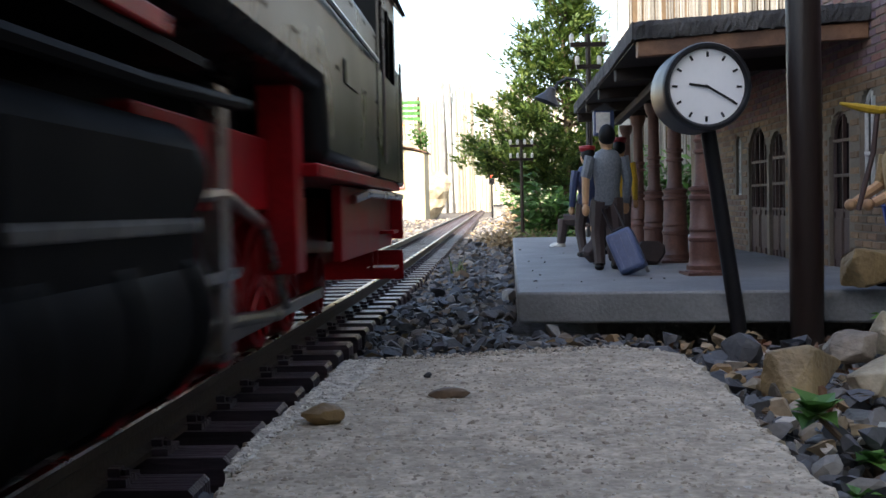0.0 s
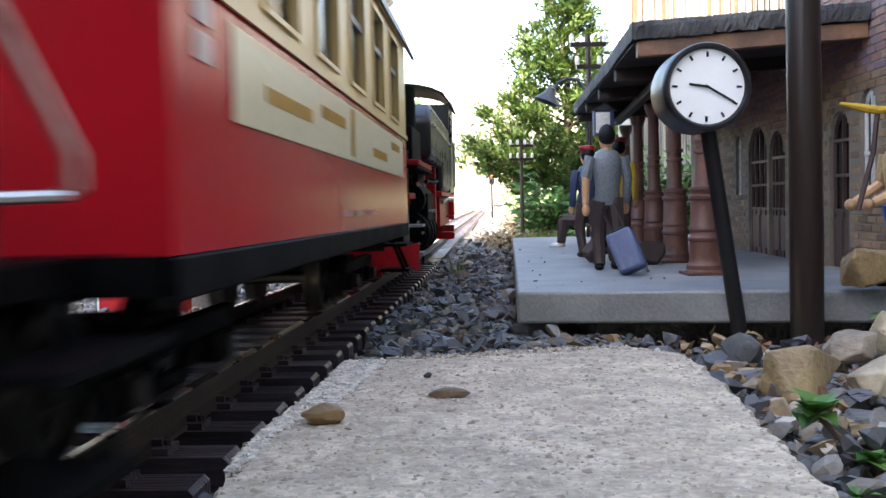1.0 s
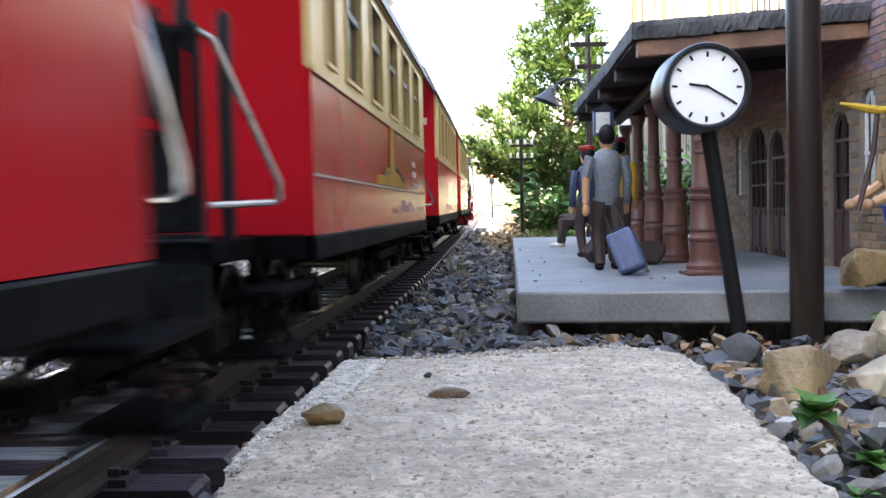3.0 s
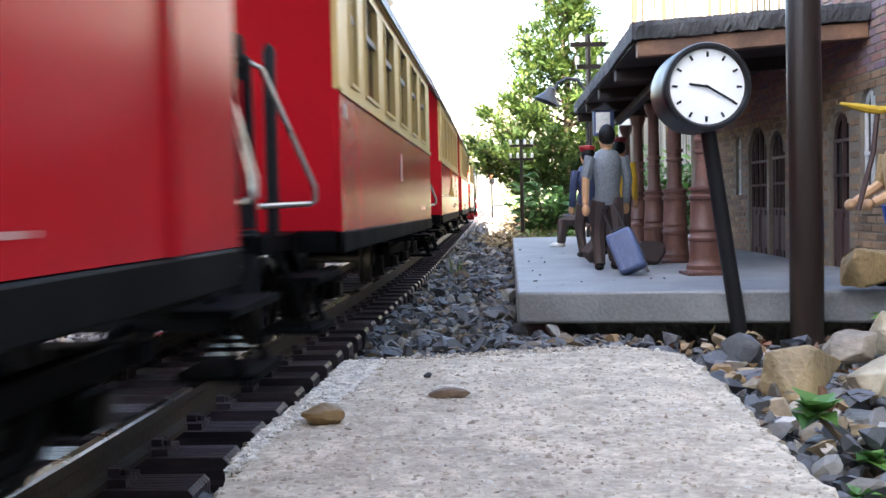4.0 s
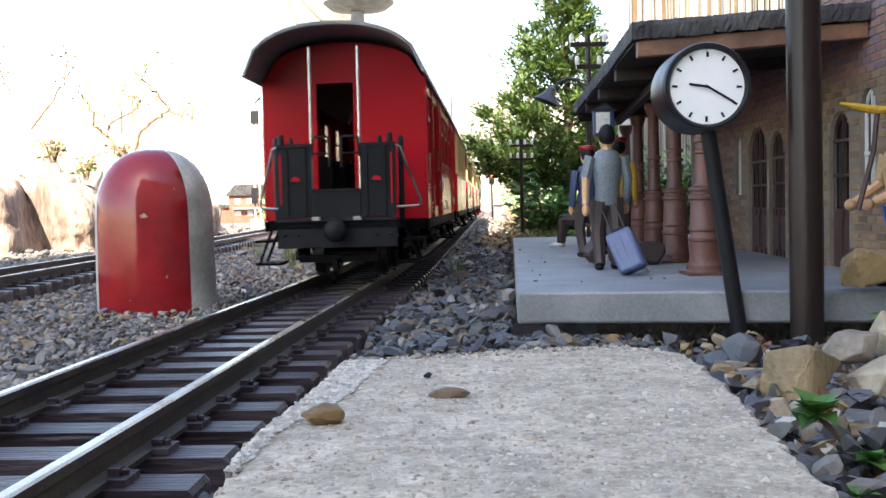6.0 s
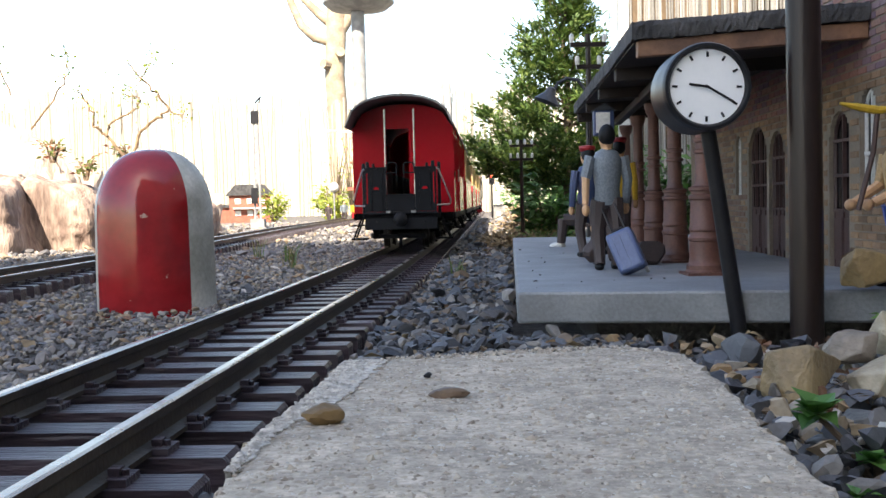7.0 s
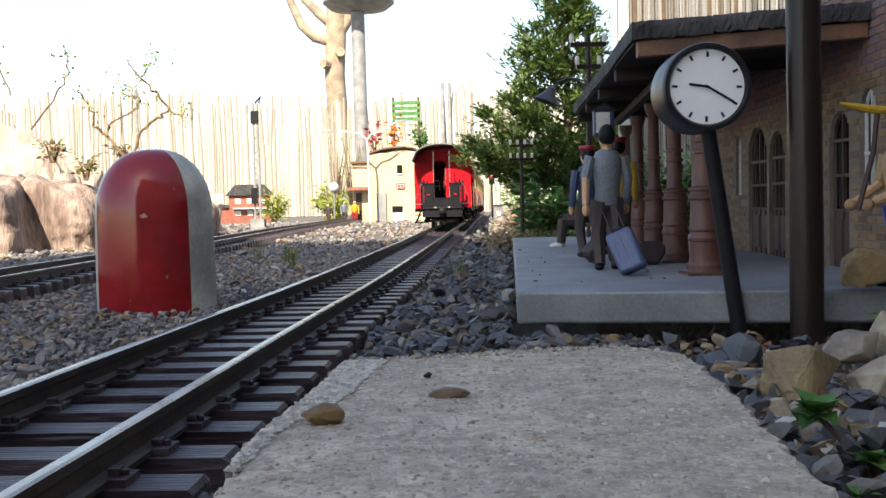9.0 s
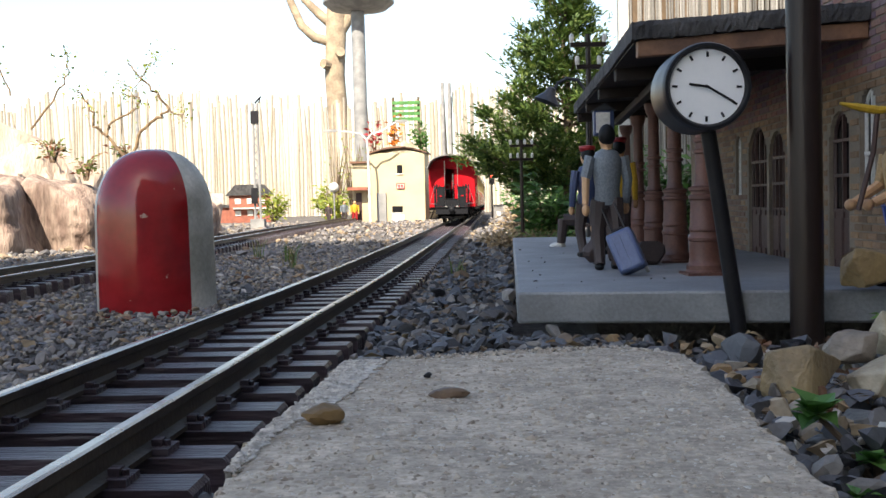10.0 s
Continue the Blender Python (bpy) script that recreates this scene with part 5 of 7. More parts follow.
        g.tube([(s * 0.0585, 0.234, 0.066), (s * 0.0585, 0.234, 0.120)], 0.0008, 6)
        part("grab_rail", g, M_steel, root)
        g = G()
        g.tube([(s * 0.0585, 0.155, 0.066), (s * 0.0585, 0.155, 0.135)], 0.0008, 6)
        part("grab_rail", g, M_steel, root)
        for yy in (0.22, -0.235):
            g = G()
            for z in (0.016, 0.034):
                g.box(min(s * 0.042, s * 0.056), max(s * 0.042, s * 0.056), yy - 0.012, yy + 0.012, z, z + 0.0016)
            for q in (-0.011, 0.011):
                g.box(s * 0.0445 - 0.0008, s * 0.0445 + 0.0008, yy + q - 0.0008, yy + q + 0.0008, 0.016, 0.057)
            part("step_ladder", g, M_locored if yy > 0 else M_greymetal, root, "step irons under the running board")
        g = G()
        for q in (-0.2635, -0.2535):
            g.tube([(s * 0.047, q, 0.0535), (s * 0.047, q, 0.083)], 0.0012, 6)
        for z in (0.063, 0.075):
            g.tube([(s * 0.047, -0.2635, z), (s * 0.047, -0.2535, z)], 0.001, 6)
        part("hand_rail_post", g, M_steel, root)
        g = G()
        g.rev([(0.0035, 0), (0.0085, 0.004), (0.0085, 0.011), (0.0078, 0.0125)], 16, (0, 0, 0), Matrix.Translation((s * 0.034, -0.262, 0.072)) @ pose(0, 0, 0, 90, 0, 0))
        part("headlamp", g, M_greymetal, root, "round grey headlamp", smooth=True)
    for e, ye in ((1, F), (-1, B)):
        g = G()
        if e > 0:
            g.box(-0.055, 0.055, ye - 0.004, ye, 0.0300, 0.0520)
        else:
            g.prism([(-0.026, 0.0265), (0.026, 0.0265), (0.040, 0.036), (0.044, 0.047), (0.050, 0.0485), (0.050, 0.0520), (-0.050, 0.0520), (-0.050, 0.0485), (-0.044, 0.047), (-0.040, 0.036)], -ye - 0.004, -ye, pose(0, 0, 0, 90, 0, 0))
        g.box(-0.050, 0.050, min(ye - e * 0.004, ye - e * 0.03), max(ye - e * 0.004, ye - e * 0.05), 0.0522, 0.0560)
        beam = part("buffer_beam", g, M_locored, root, "red buffer beam", bevel=0.0006)
        g = G()
        g.tube([(0, ye, 0.034), (0, ye + e * 0.008, 0.034)], 0.0045, 12)
        g.ball((0, ye + e * 0.010, 0.034), 0.0075, 0.003, 0.0065, 14, 8)
        part("buffer", g, M_locored, beam, smooth=True)
        g = G()
        g.add([(-0.055, ye - e * 0.002, 0.008), (0.055, ye - e * 0.002, 0.008), (0.055, ye - e * 0.006, 0.024), (-0.055, ye - e * 0.006, 0.024), (-0.055, ye - e * 0.004, 0.008), (0.055, ye - e * 0.004, 0.008), (0.055, ye - e * 0.008, 0.024), (-0.055, ye - e * 0.008, 0.024)],
              [(0, 1, 2, 3), (7, 6, 5, 4), (0, 4, 5, 1), (1, 5, 6, 2), (2, 6, 7, 3), (3, 7, 4, 0)])
        part("snow_plough", g, M_locored, root, "red sheet-metal plough")
    rot = Matrix.Translation((0, 0, 0.1035)) @ pose(0, 0, 0, 90, 0, 0)
    g = G()
    g.rev([(0.006, 0.268), (0.026, 0.266), (0.031, 0.262), (0.0335, 0.258), (0.0335, 0.20), (0.0325, 0.198), (0.0325, -0.16)], 32, (0, 0, 0), rot)
    part("boiler", g, M_tank, root, "black boiler and smokebox", smooth=True)
    g = G()
    g.rev([(0.018, 0.0), (0.0115, 0.006), (0.0105, 0.030), (0.0125, 0.032), (0.0125, 0.035), (0.009, 0.036)], 20, (0, -0.225, 0.132))
    part("chimney", g, M_tank, root, "short black chimney", smooth=True)
    for y in (-0.15, -0.06, 0.04):
        g = G()
        g.rev([(0.017, 0), (0.0155, 0.006), (0.0145, 0.016), (0.010, 0.0215), (0.002, 0.023)], 18, (0, y, 0.130))
        part("dome", g, M_tank, root, smooth=True)
    rng = random.Random(8)
    for k in range(14):
        y = -0.255 + 0.022 * k
        g = G()
        g.tube([(0.018 + rng.uniform(-0.004, 0.010), y, 0.118), (0.022, y + 0.004, 0.139), (0.016, y + 0.010, 0.150 + rng.uniform(-0.01, 0.005))], 0.0016, 6)
        part("pipe", g, M_black, root, smooth=True)
        g = G()
        g.box(0.020, 0.034, y, y + 0.009, 0.100 + rng.uniform(0, 0.02), 0.128)
        part("valve_box", g, M_black, root, bevel=0.0008)
    for x in (0.030, -0.050):
        g = G()
        g.box(x, x + 0.020, -0.240, -0.165, 0.0772, 0.100)
        pump = part("air_pump", g, M_black, root, "black air pump", bevel=0.001)
        if x > 0:
            g = G()
            g.tube([(0.040, -0.205, 0.1002), (0.040, -0.205, 0.128)], 0.010, 14)
            part("pump_cylinder", g, M_black, pump, smooth=True)
    g = G()
    g.box(-0.0545, 0.0545, 0.1505, 0.1525, 0.060, 0.150), g.box(-0.0545, 0.0545, 0.2300, 0.2320, 0.060, 0.150), g.box(-0.0545, 0.0545, 0.1525, 0.230, 0.058, 0.060)
    g.box(-0.0300, 0.0300, 0.2325, 0.268, 0.058, 0.126)
    part("cab_body", g, M_tank, root)
    a = arch(0.060, 0.149, 0.1720, 14)
    b = arch(0.058, 0.1485, 0.1695, 14)
    g = G()
    poly = a + b[::-1]
    k, n = len(poly), len(a)
    g.add([(x, y, z) for y in (0.142, 0.262) for x, z in poly], [(i, (i + 1) % k, k + (i + 1) % k, k + i) for i in range(k)] + [f for i in range(n - 1) for f in ((k - 1 - i, k - 2 - i, i + 1, i), (k + i, k + i + 1, 2 * k - 2 - i, 2 * k - 1 - i))])
    part("cab_roof", g, M_black, root, smooth=True)
    g = G()
    g.box(-0.040, 0.040, 0.232, 0.27, 0.030, 0.0575)
    part("frame_box", g, M_black, root)
    g = G()
    g.box(-0.026, 0.026, -0.26, -0.17, 0.022, 0.07)
    part("saddle", g, M_black, root, "black smokebox saddle")
    return root


LOCO = loco()


# ---- things on and round the platform ----
def bollard():
    root = thing("buffer_marker", "round-topped concrete marker painted glossy red and white", "marker stone", pose(-0.1955, 0.700, -0.0065))
    R, H = 0.0394, 0.1150
    prof = [(R, 0.0), (R * 0.995, 0.03), (R * 0.985, 0.066)] + [(R * 0.98 * math.cos(a) ** 0.82, 0.0725 + (H - 0.0725) * math.sin(a) ** 1.05) for a in [math.pi / 2 * k / 14 for k in range(14)]] + [(0.0006, H)]
    view = math.atan2(-0.703, 0.1965)
    n = 96
    g, red, white = G(), G(), G()
    for r, z in prof:
        g.v += [(r * math.cos(2 * math.pi * k / n), r * math.sin(2 * math.pi * k / n), z) for k in range(n)]
    for i in range(len(prof) - 1):
        for k in range(n):
            a = (2 * math.pi * (k + 0.5) / n - view + math.pi) % (2 * math.pi) - math.pi
            (red if radians(-70) < a < radians(35) else white).f.append((i * n + k, i * n + (k + 1) % n, (i + 1) * n + (k + 1) % n, (i + 1) * n + k))
    red.f.append(tuple(range((len(prof) - 1) * n, len(prof) * n)))
    for h, name, m, label in ((red, "red_face", M_redpaint, "glossy red painted face"), (white, "white_body", M_whitepaint, "dull white painted side")):
        used = sorted({i for f in h.f for i in f})
        at = {i: j for j, i in enumerate(used)}
        h.v, h.f, h.m = [g.v[i] for i in used], [tuple(at[i] for i in f) for f in h.f], [0] * len(h.f)
        part(name, h, m, root, label, smooth=True)


bollard()


def doll(name, label, at, turn, h, shirt, legs, cap=None, hair=True, pose_name="stand", category="figurine", wide=1.0, shoes=None):
    """A plain painted toy figure in one mesh; it faces -y before it is turned."""
    g = G()
    mats = [legs, shirt, M_skin, M_hair, cap or M_hair, shoes or M_hair]
    hip, sh = 0.47, 0.80
    if pose_name == "sit":
        hip, sh = 0.30, 0.62
    for s in (-1, 1):
        x = 0.065 * s
        g.to(0)
        if pose_name == "sit":
            g.tube([(x, 0.0, hip), (x * 1.2, -0.24, hip + 0.02)], [0.075, 0.06], 8)
            g.tube([(x * 1.2, -0.24, hip + 0.02), (x * 1.3, -0.27, 0.06)], [0.058, 0.042], 8)
            g.to(5).ball((x * 1.3, -0.31, 0.03), 0.045, 0.085, 0.035, 8, 6)
        else:
            g.tube([(x * 0.9, 0, hip + 0.02), (x * 1.1, -0.01 - 0.05 * s, 0.26), (x * 1.15, 0.02 * s, 0.04)], [0.078, 0.058, 0.045], 8)
            g.to(5).ball((x * 1.15, 0.02 * s - 0.035, 0.025), 0.042, 0.085, 0.03, 8, 6)
        g.to(1)
        a = (0.138 * s, 0.0, sh - 0.015)
        if pose_name == "pull" and s > 0:
            g.tube([a, (0.185, 0.01, sh - 0.16)], [0.052, 0.046], 8)
            g.to(2).tube([(0.185, 0.01, sh - 0.15), (0.195, 0.03, sh - 0.34)], [0.036, 0.028], 8).ball((0.195, 0.04, sh - 0.38), 0.034, 0.034, 0.045, 8, 6)
        elif pose_name == "dig":
            g.tube([a, (0.17 * s, -0.02, sh - 0.19)], [0.045, 0.040], 8)
            g.to(2).tube([(0.17 * s, -0.02, sh - 0.19), (0.10 * s, -0.24, sh - 0.30)], [0.036, 0.028], 8).ball((0.09 * s, -0.27, sh - 0.31), 0.036, 0.036, 0.036, 8, 6)
        else:
            g.tube([a, (0.172 * s, 0.01, sh - 0.17), (0.168 * s, -0.04, sh - 0.33)], [0.050, 0.043, 0.033], 8)
            g.to(2).ball((0.168 * s, -0.05, sh - 0.37), 0.034, 0.034, 0.045, 8, 6)
    g.to(1).rev([(0.095, hip - 0.02), (0.112, hip + 0.02), (0.105, hip + 0.10), (0.125, sh - 0.12), (0.130, sh - 0.04), (0.095, sh + 0.02), (0.04, sh + 0.045)], 14, sy=0.68)
    top = sh + 0.20
    g.to(2).tube([(0, 0, sh + 0.03), (0, 0, sh + 0.07)], 0.045, 8).ball((0, -0.008, sh + 0.115), 0.066, 0.075, 0.085, 12, 8)
    if hair:
        g.to(3).ball((0, 0.014, sh + 0.135), 0.074, 0.078, 0.078, 12, 8)
    if cap:
        g.to(4).rev([(0.070, 0.0), (0.088, 0.030), (0.084, 0.050), (0.02, 0.058)], 14, (0, 0, sh + 0.165))
        g.to(3).box(-0.05, 0.05, -0.115, -0.05, sh + 0.160, sh + 0.170)
    ob = part(name, g, mats, smooth=True)
    ob.matrix_basis = Matrix.Translation(at) @ pose(0, 0, 0, 0, 0, turn) @ Matrix.Scale(h / top, 4) @ Matrix.Diagonal((wide, 1, 1, 1))
    return tagged(ob, label, category)


doll("figurine", "painted figurine in grey shirt pulling a suitcase on the platform", (0.0905, 0.563, 0.029), 182, 0.0785, M_greyshirt, M_trouser, pose_name="pull", wide=0.82)
doll("figurine", "painted figurine in blue railway coat and red cap", (0.0985, 0.694, 0.029), 195, 0.0735, M_bluecoat, M_trouser, cap=M_redcap, wide=0.85)
doll("figurine", "painted figurine with red cap and yellow jacket under the canopy", (0.1290, 0.745, 0.029), 160, 0.0815, M_yellow, M_trouser, cap=M_redcap, wide=0.75)
doll("figurine", "painted figurine in dark clothes standing on the platform", (0.1015, 0.640, 0.029), 170, 0.0480, M_trouser, M_trouser)
doll("figurine", "seated painted figurine with dark trousers and white shoes on a bench", (0.1195, 0.86, 0.0275), 260, 0.062, M_bluecoat, M_trouser, pose_name="sit", shoes=M_lampwhite)
doll("figurine", "painted figurine in tan waistcoat and blue trousers holding a pickaxe", (0.1872, 0.420, 0.0292), -80, 0.0690, M_beige, M_royal, pose_name="dig")


def bench():
    root = thing("bench", "small dark slatted bench on the platform", "bench", pose(0.1275, 0.862, 0.029, 0, 0, 80))
    for k in range(4):
        g = G()
        g.box(-0.028, 0.028, -0.012 + 0.006 * k, -0.0075 + 0.006 * k, 0.0165, 0.018)
        part("slat", g, M_door, root)
    for k in range(3):
        g = G()
        g.box(-0.028, 0.028, 0.0115, 0.013, 0.022 + 0.006 * k, 0.026 + 0.006 * k)
        part("slat", g, M_door, root)
    for s in (-1, 1):
        g = G()
        g.tube([(0.024 * s, -0.010, 0), (0.024 * s, -0.010, 0.016)], 0.0012, 6)
        g.tube([(0.024 * s, 0.010, 0), (0.024 * s, 0.0105, 0.016), (0.024 * s, 0.0137, 0.038)], 0.0012, 6)
        part("leg", g, M_clockblack, root)


bench()


def suitcase():
    root = thing("suitcase", "blue trolley suitcase tilted behind a figurine", "suitcase", Matrix.Translation((0.0962, 0.516, 0.0315)) @ pose(0, 0, 0, -14, -24, -16))
    g = G()
    g.box(-0.0068, 0.0068, -0.0055, 0.0055, 0.0, 0.0215)
    body = part("case_body", g, M_case, root, bevel=0.0016)
    g = G()
    for x in (-0.004, 0.0, 0.004):
        g.box(x - 0.0005, x + 0.0005, -0.0060, -0.0054, 0.002, 0.0195)
    part("rib", g, M_case, body)
    g = G()
    g.tube([(-0.0035, 0.004, 0.021), (-0.0035, 0.004, 0.0375), (0.0035, 0.004, 0.0375), (0.0035, 0.004, 0.021)], 0.0006, 6)
    part("pull_handle", g, M_clockblack, root)
    for s in (-1, 1):
        g = G()
        g.tube([(s * 0.0055 - 0.0008, 0.004, -0.0008), (s * 0.0055 + 0.0008, 0.004, -0.0008)], 0.0019, 10)
        part("wheel", g, M_greymetal, root)
    g = G()
    g.tube([(-0.003, 0, 0.0215), (-0.003, 0, 0.0232), (0.003, 0, 0.0232), (0.003, 0, 0.0215)], 0.0006, 6)
    part("handle", g, M_clockblack, root)


suitcase()
for c, s, k in (((0.121, 0.60, 0.0355), (0.011, 0.008, 0.0085), 3), ((0.108, 0.652, 0.036), (0.006, 0.006, 0.0075), 4), ((0.0885, 0.610, 0.0375), (0.0062, 0.006, 0.0090), 6)):
    rock("travel_bag", c, s, M_trouser, "dark soft travel bag standing on the platform", k, "bag", 2, 0.15)


def pickaxe():
    root = thing("pickaxe", "small pickaxe with dark handle and yellow head", "pickaxe")
    g = G()
    g.tube([(0.1630, 0.4030, 0.0611), (0.1689, 0.4030, 0.0835), (0.1707, 0.4030, 0.1000)], 0.0011, 8)
    part("handle", g, M_door, root)
    g = G()
    g.tube([(0.1559, 0.4030, 0.1029), (0.1634, 0.4030, 0.1012), (0.1707, 0.4030, 0.0998), (0.1788, 0.4030, 0.1004)], [0.0006, 0.0015, 0.0018, 0.0008], 8)
    part("head", g, M_yellow, root)


pickaxe()
def flint(c, size, material, label, seed, points=18):
    """A broken flint: the hull of a few points, with worn edges and slight hollows."""
    rng = random.Random(seed)
    bm = bmesh.new()
    for _ in range(points):
        d = Vector((rng.gauss(0, 1), rng.gauss(0, 1), rng.gauss(0, 1))).normalized()
        k = max(abs(d.x), abs(d.y), abs(d.z)) ** 0.55
        bm.verts.new(d / k * rng.uniform(0.82, 1.0))
    hull = bmesh.ops.convex_hull(bm, input=bm.verts[:])
    bmesh.ops.delete(bm, geom=list({q for q in hull["geom_interior"] + hull["geom_unused"] if isinstance(q, bmesh.types.BMVert)}), context="VERTS")
    bmesh.ops.bevel(bm, geom=bm.edges[:], offset=0.06, segments=2, affect="EDGES", profile=0.5)
    bmesh.ops.triangulate(bm, faces=bm.faces[:])
    bmesh.ops.subdivide_edges(bm, edges=[e for e in bm.edges if e.calc_length() > 0.25], cuts=3, use_grid_fill=True)
    off = Vector((seed * 3.1, seed * 1.7, 0))
    for q in bm.verts:
        q.co *= 1 + 0.05 * noise.noise(q.co * 2.5 + off) + 0.025 * noise.noise(q.co * 7 + off)
        q.co = Vector((q.co.x * size[0], q.co.y * size[1], q.co.z * size[2]))
    me = bpy.data.meshes.new("boulder")
    bm.to_mesh(me)
    bm.free()
    me.materials.append(material)
    ob = new("boulder", me)
    ob.location = c
    return tagged(ob, label, "rock")


for c, size, m, label, seed in (
        ((0.1680, 0.4060, 0.0385), (0.0125, 0.0100, 0.0105), M_tan, "tan flint stone lying on the platform", 12),
        ((0.1060, 0.3000, 0.0140), (0.0170, 0.0110, 0.0100), M_tan, "large tan flint stone beside the slab", 21),
        ((0.1275, 0.3020, 0.0125), (0.0098, 0.0090, 0.0100), M_paleflint, "pale cream flint stone among pebbles", 33),
        ((0.1350, 0.3400, 0.0165), (0.0098, 0.0080, 0.0070), M_greytan, "brown grey flint stone beside the post", 35),
        ((0.1120, 0.2680, 0.0050), (0.0100, 0.0085, 0.0070), M_greyflint, "grey flint stone in the gravel", 36),
        ((0.0970, 0.2560, 0.0035), (0.0090, 0.0080, 0.0055), M_greyflint, "dull grey stone beneath the weed", 37),
        ((0.1275, 0.3760, 0.0120), (0.0045, 0.0080, 0.0035), M_clockblack, "black slate chip at the post", 38),
        ((0.1555, 0.3560, 0.0180), (0.0085, 0.0075, 0.0105), M_paleflint, "pale stone at the edge of the gravel", 39)):
    flint(c, size, m, label, seed)


def leaf_mesh(name, centres, normals, ups, sizes, material, width=0.5, fold=0.25, seed=0):
    """Many leaves: each a folded pointed blade of four triangles."""
    c, n, u = (np.asarray(q, float) for q in (centres, normals, ups))
    s = np.asarray(sizes, float)[:, None]
    u = u / np.linalg.norm(u, axis=1, keepdims=True)
    side = np.cross(u, n)
    side /= np.linalg.norm(side, axis=1, keepdims=True) + 1e-9
    nn = np.cross(side, u)
    w = width / 2
    p = np.stack([c, c + s * (0.4 * u + w * side + fold * w * nn), c + s * (u - 0.12 * nn), c + s * (0.4 * u - w * side + fold * w * nn), c + s * 0.5 * u], 1)
    k = len(c)
    f = (np.array([(0, 1, 4), (1, 2, 4), (2, 3, 4), (3, 0, 4)])[None] + 5 * np.arange(k)[:, None, None]).reshape(-1, 3)
    me = bpy.data.meshes.new(name)
    me.from_pydata(p.reshape(-1, 3).tolist(), [], f.tolist())
    me.materials.append(material)
    return me


def weed(at, seed, n, size, label, reach=0.012):
    root = thing("weed", label, "plant", pose(*at))
    rng = random.Random(seed)
    for k in range(n):
        a = rng.uniform(0, 2 * math.pi)
        tip = Vector((math.cos(a) * reach * rng.uniform(0.3, 1), math.sin(a) * reach * rng.uniform(0.3, 1), reach * rng.uniform(0.9, 1.9)))
        g = G()
        g.tube([(0, 0, -0.003), tip * 0.5 + Vector((0, 0, 0.002)), tip], [0.0008, 0.0006, 0.0004], 5)
        stem = part("stem", g, M_weed, root)
        cs, ns, us, ss = [], [], [], []
        for j in range(7):
            b = a + (j - 3) * 0.75
            up = Vector((math.cos(b), math.sin(b), rng.uniform(0.0, 0.7))).normalized()
            cs.append(tip), ns.append(Vector((0, 0, 1)) + 0.3 * Vector((rng.gauss(0, 1), rng.gauss(0, 1), 0))), us.append(up), ss.append(size * rng.uniform(0.6, 1.1))
        me = leaf_mesh("leaf", cs, ns, us, ss, M_weed, 0.78, 0.3)
        ob = new("leaf", me)
        ob.parent = stem


def sprig():
    """A leaning stem with broad lobed leaves at its head."""
    root = thing("weed", "small bright green weed growing in the gravel", "plant", pose(0.0985, 0.2400, 0.0) @ Matrix.Scale(1.25, 4))
    rng = random.Random(12)
    for pts, size, n in (([(0.002, 0, -0.002), (-0.003, 0.001, 0.0065), (-0.0085, 0.002, 0.0122)], 0.0064, 21), ([(0.002, 0, -0.002), (0.001, -0.003, 0.003), (-0.001, -0.006, 0.0050)], 0.0046, 11), ([(0.002, 0, -0.002), (0.006, -0.003, 0.003), (0.009, -0.005, 0.0062)], 0.0050, 11)):
        g = G()
        g.tube(pts, [0.0008, 0.0007, 0.0005], 6)
        stem = part("stem", g, M_twig, root, "thin brown stem")
        for k in range(n):
            a = 2 * math.pi * k / n + rng.uniform(-0.3, 0.3)
            up = Vector((math.cos(a), math.sin(a), rng.uniform(-0.5, 1.3))).normalized()
            me = leaf_mesh("leaf", [pts[-1]], [Vector((0, 0, 1)) - 0.5 * Vector((up.x, up.y, 0))], [up], [size * rng.uniform(0.7, 1.1)], M_weed, 1.10, 0.35)
            leaf = new("leaf", me)
            leaf.parent = stem


sprig()
weed((0.0850, 0.2080, -0.002), 5, 3, 0.0055, "low green weed at the slab's corner", 0.0045)
weed((0.1600, 0.3700, 0.006), 8, 3, 0.0065, "green weed sprig between pale stones", 0.010)


def grass(at, seed, n, h):
    rng = random.Random(seed)
    g = G()
    for k in range(n):
        a, l = rng.uniform(0, 6.28), h * rng.uniform(0.5, 1.1)
        d = Vector((math.cos(a), math.sin(a), 0))
        b = Vector((rng.gauss(0, 0.003), rng.gauss(0, 0.003), 0))
        s = Vector((-d.y, d.x, 0)) * 0.0006
        m = b + d * l * 0.15 + Vector((0, 0, l * 0.6))
        t = b + d * l * rng.uniform(0.3, 0.7) + Vector((0, 0, l))
        g.add([b - s, b + s, m + s, m - s, t], [(0, 1, 2, 3), (3, 2, 4)])
    ob = part("grass_tuft", g, M_grass)
    ob.location = at
    tagged(ob, "thin green grass tuft growing beside the rails", "grass", kind="stuff")


for q in ((0.0120, 0.83, 0.004, 1, 14, 0.022), (-0.16, 1.10, 0.0, 2, 14, 0.03), (-0.245, 1.36, 0.0, 3, 16, 0.03), (0.10, 1.16, 0.0, 4, 10, 0.02), (-0.19, 1.25, 0, 6, 12, 0.025)):
    grass(q[:3], *q[3:])


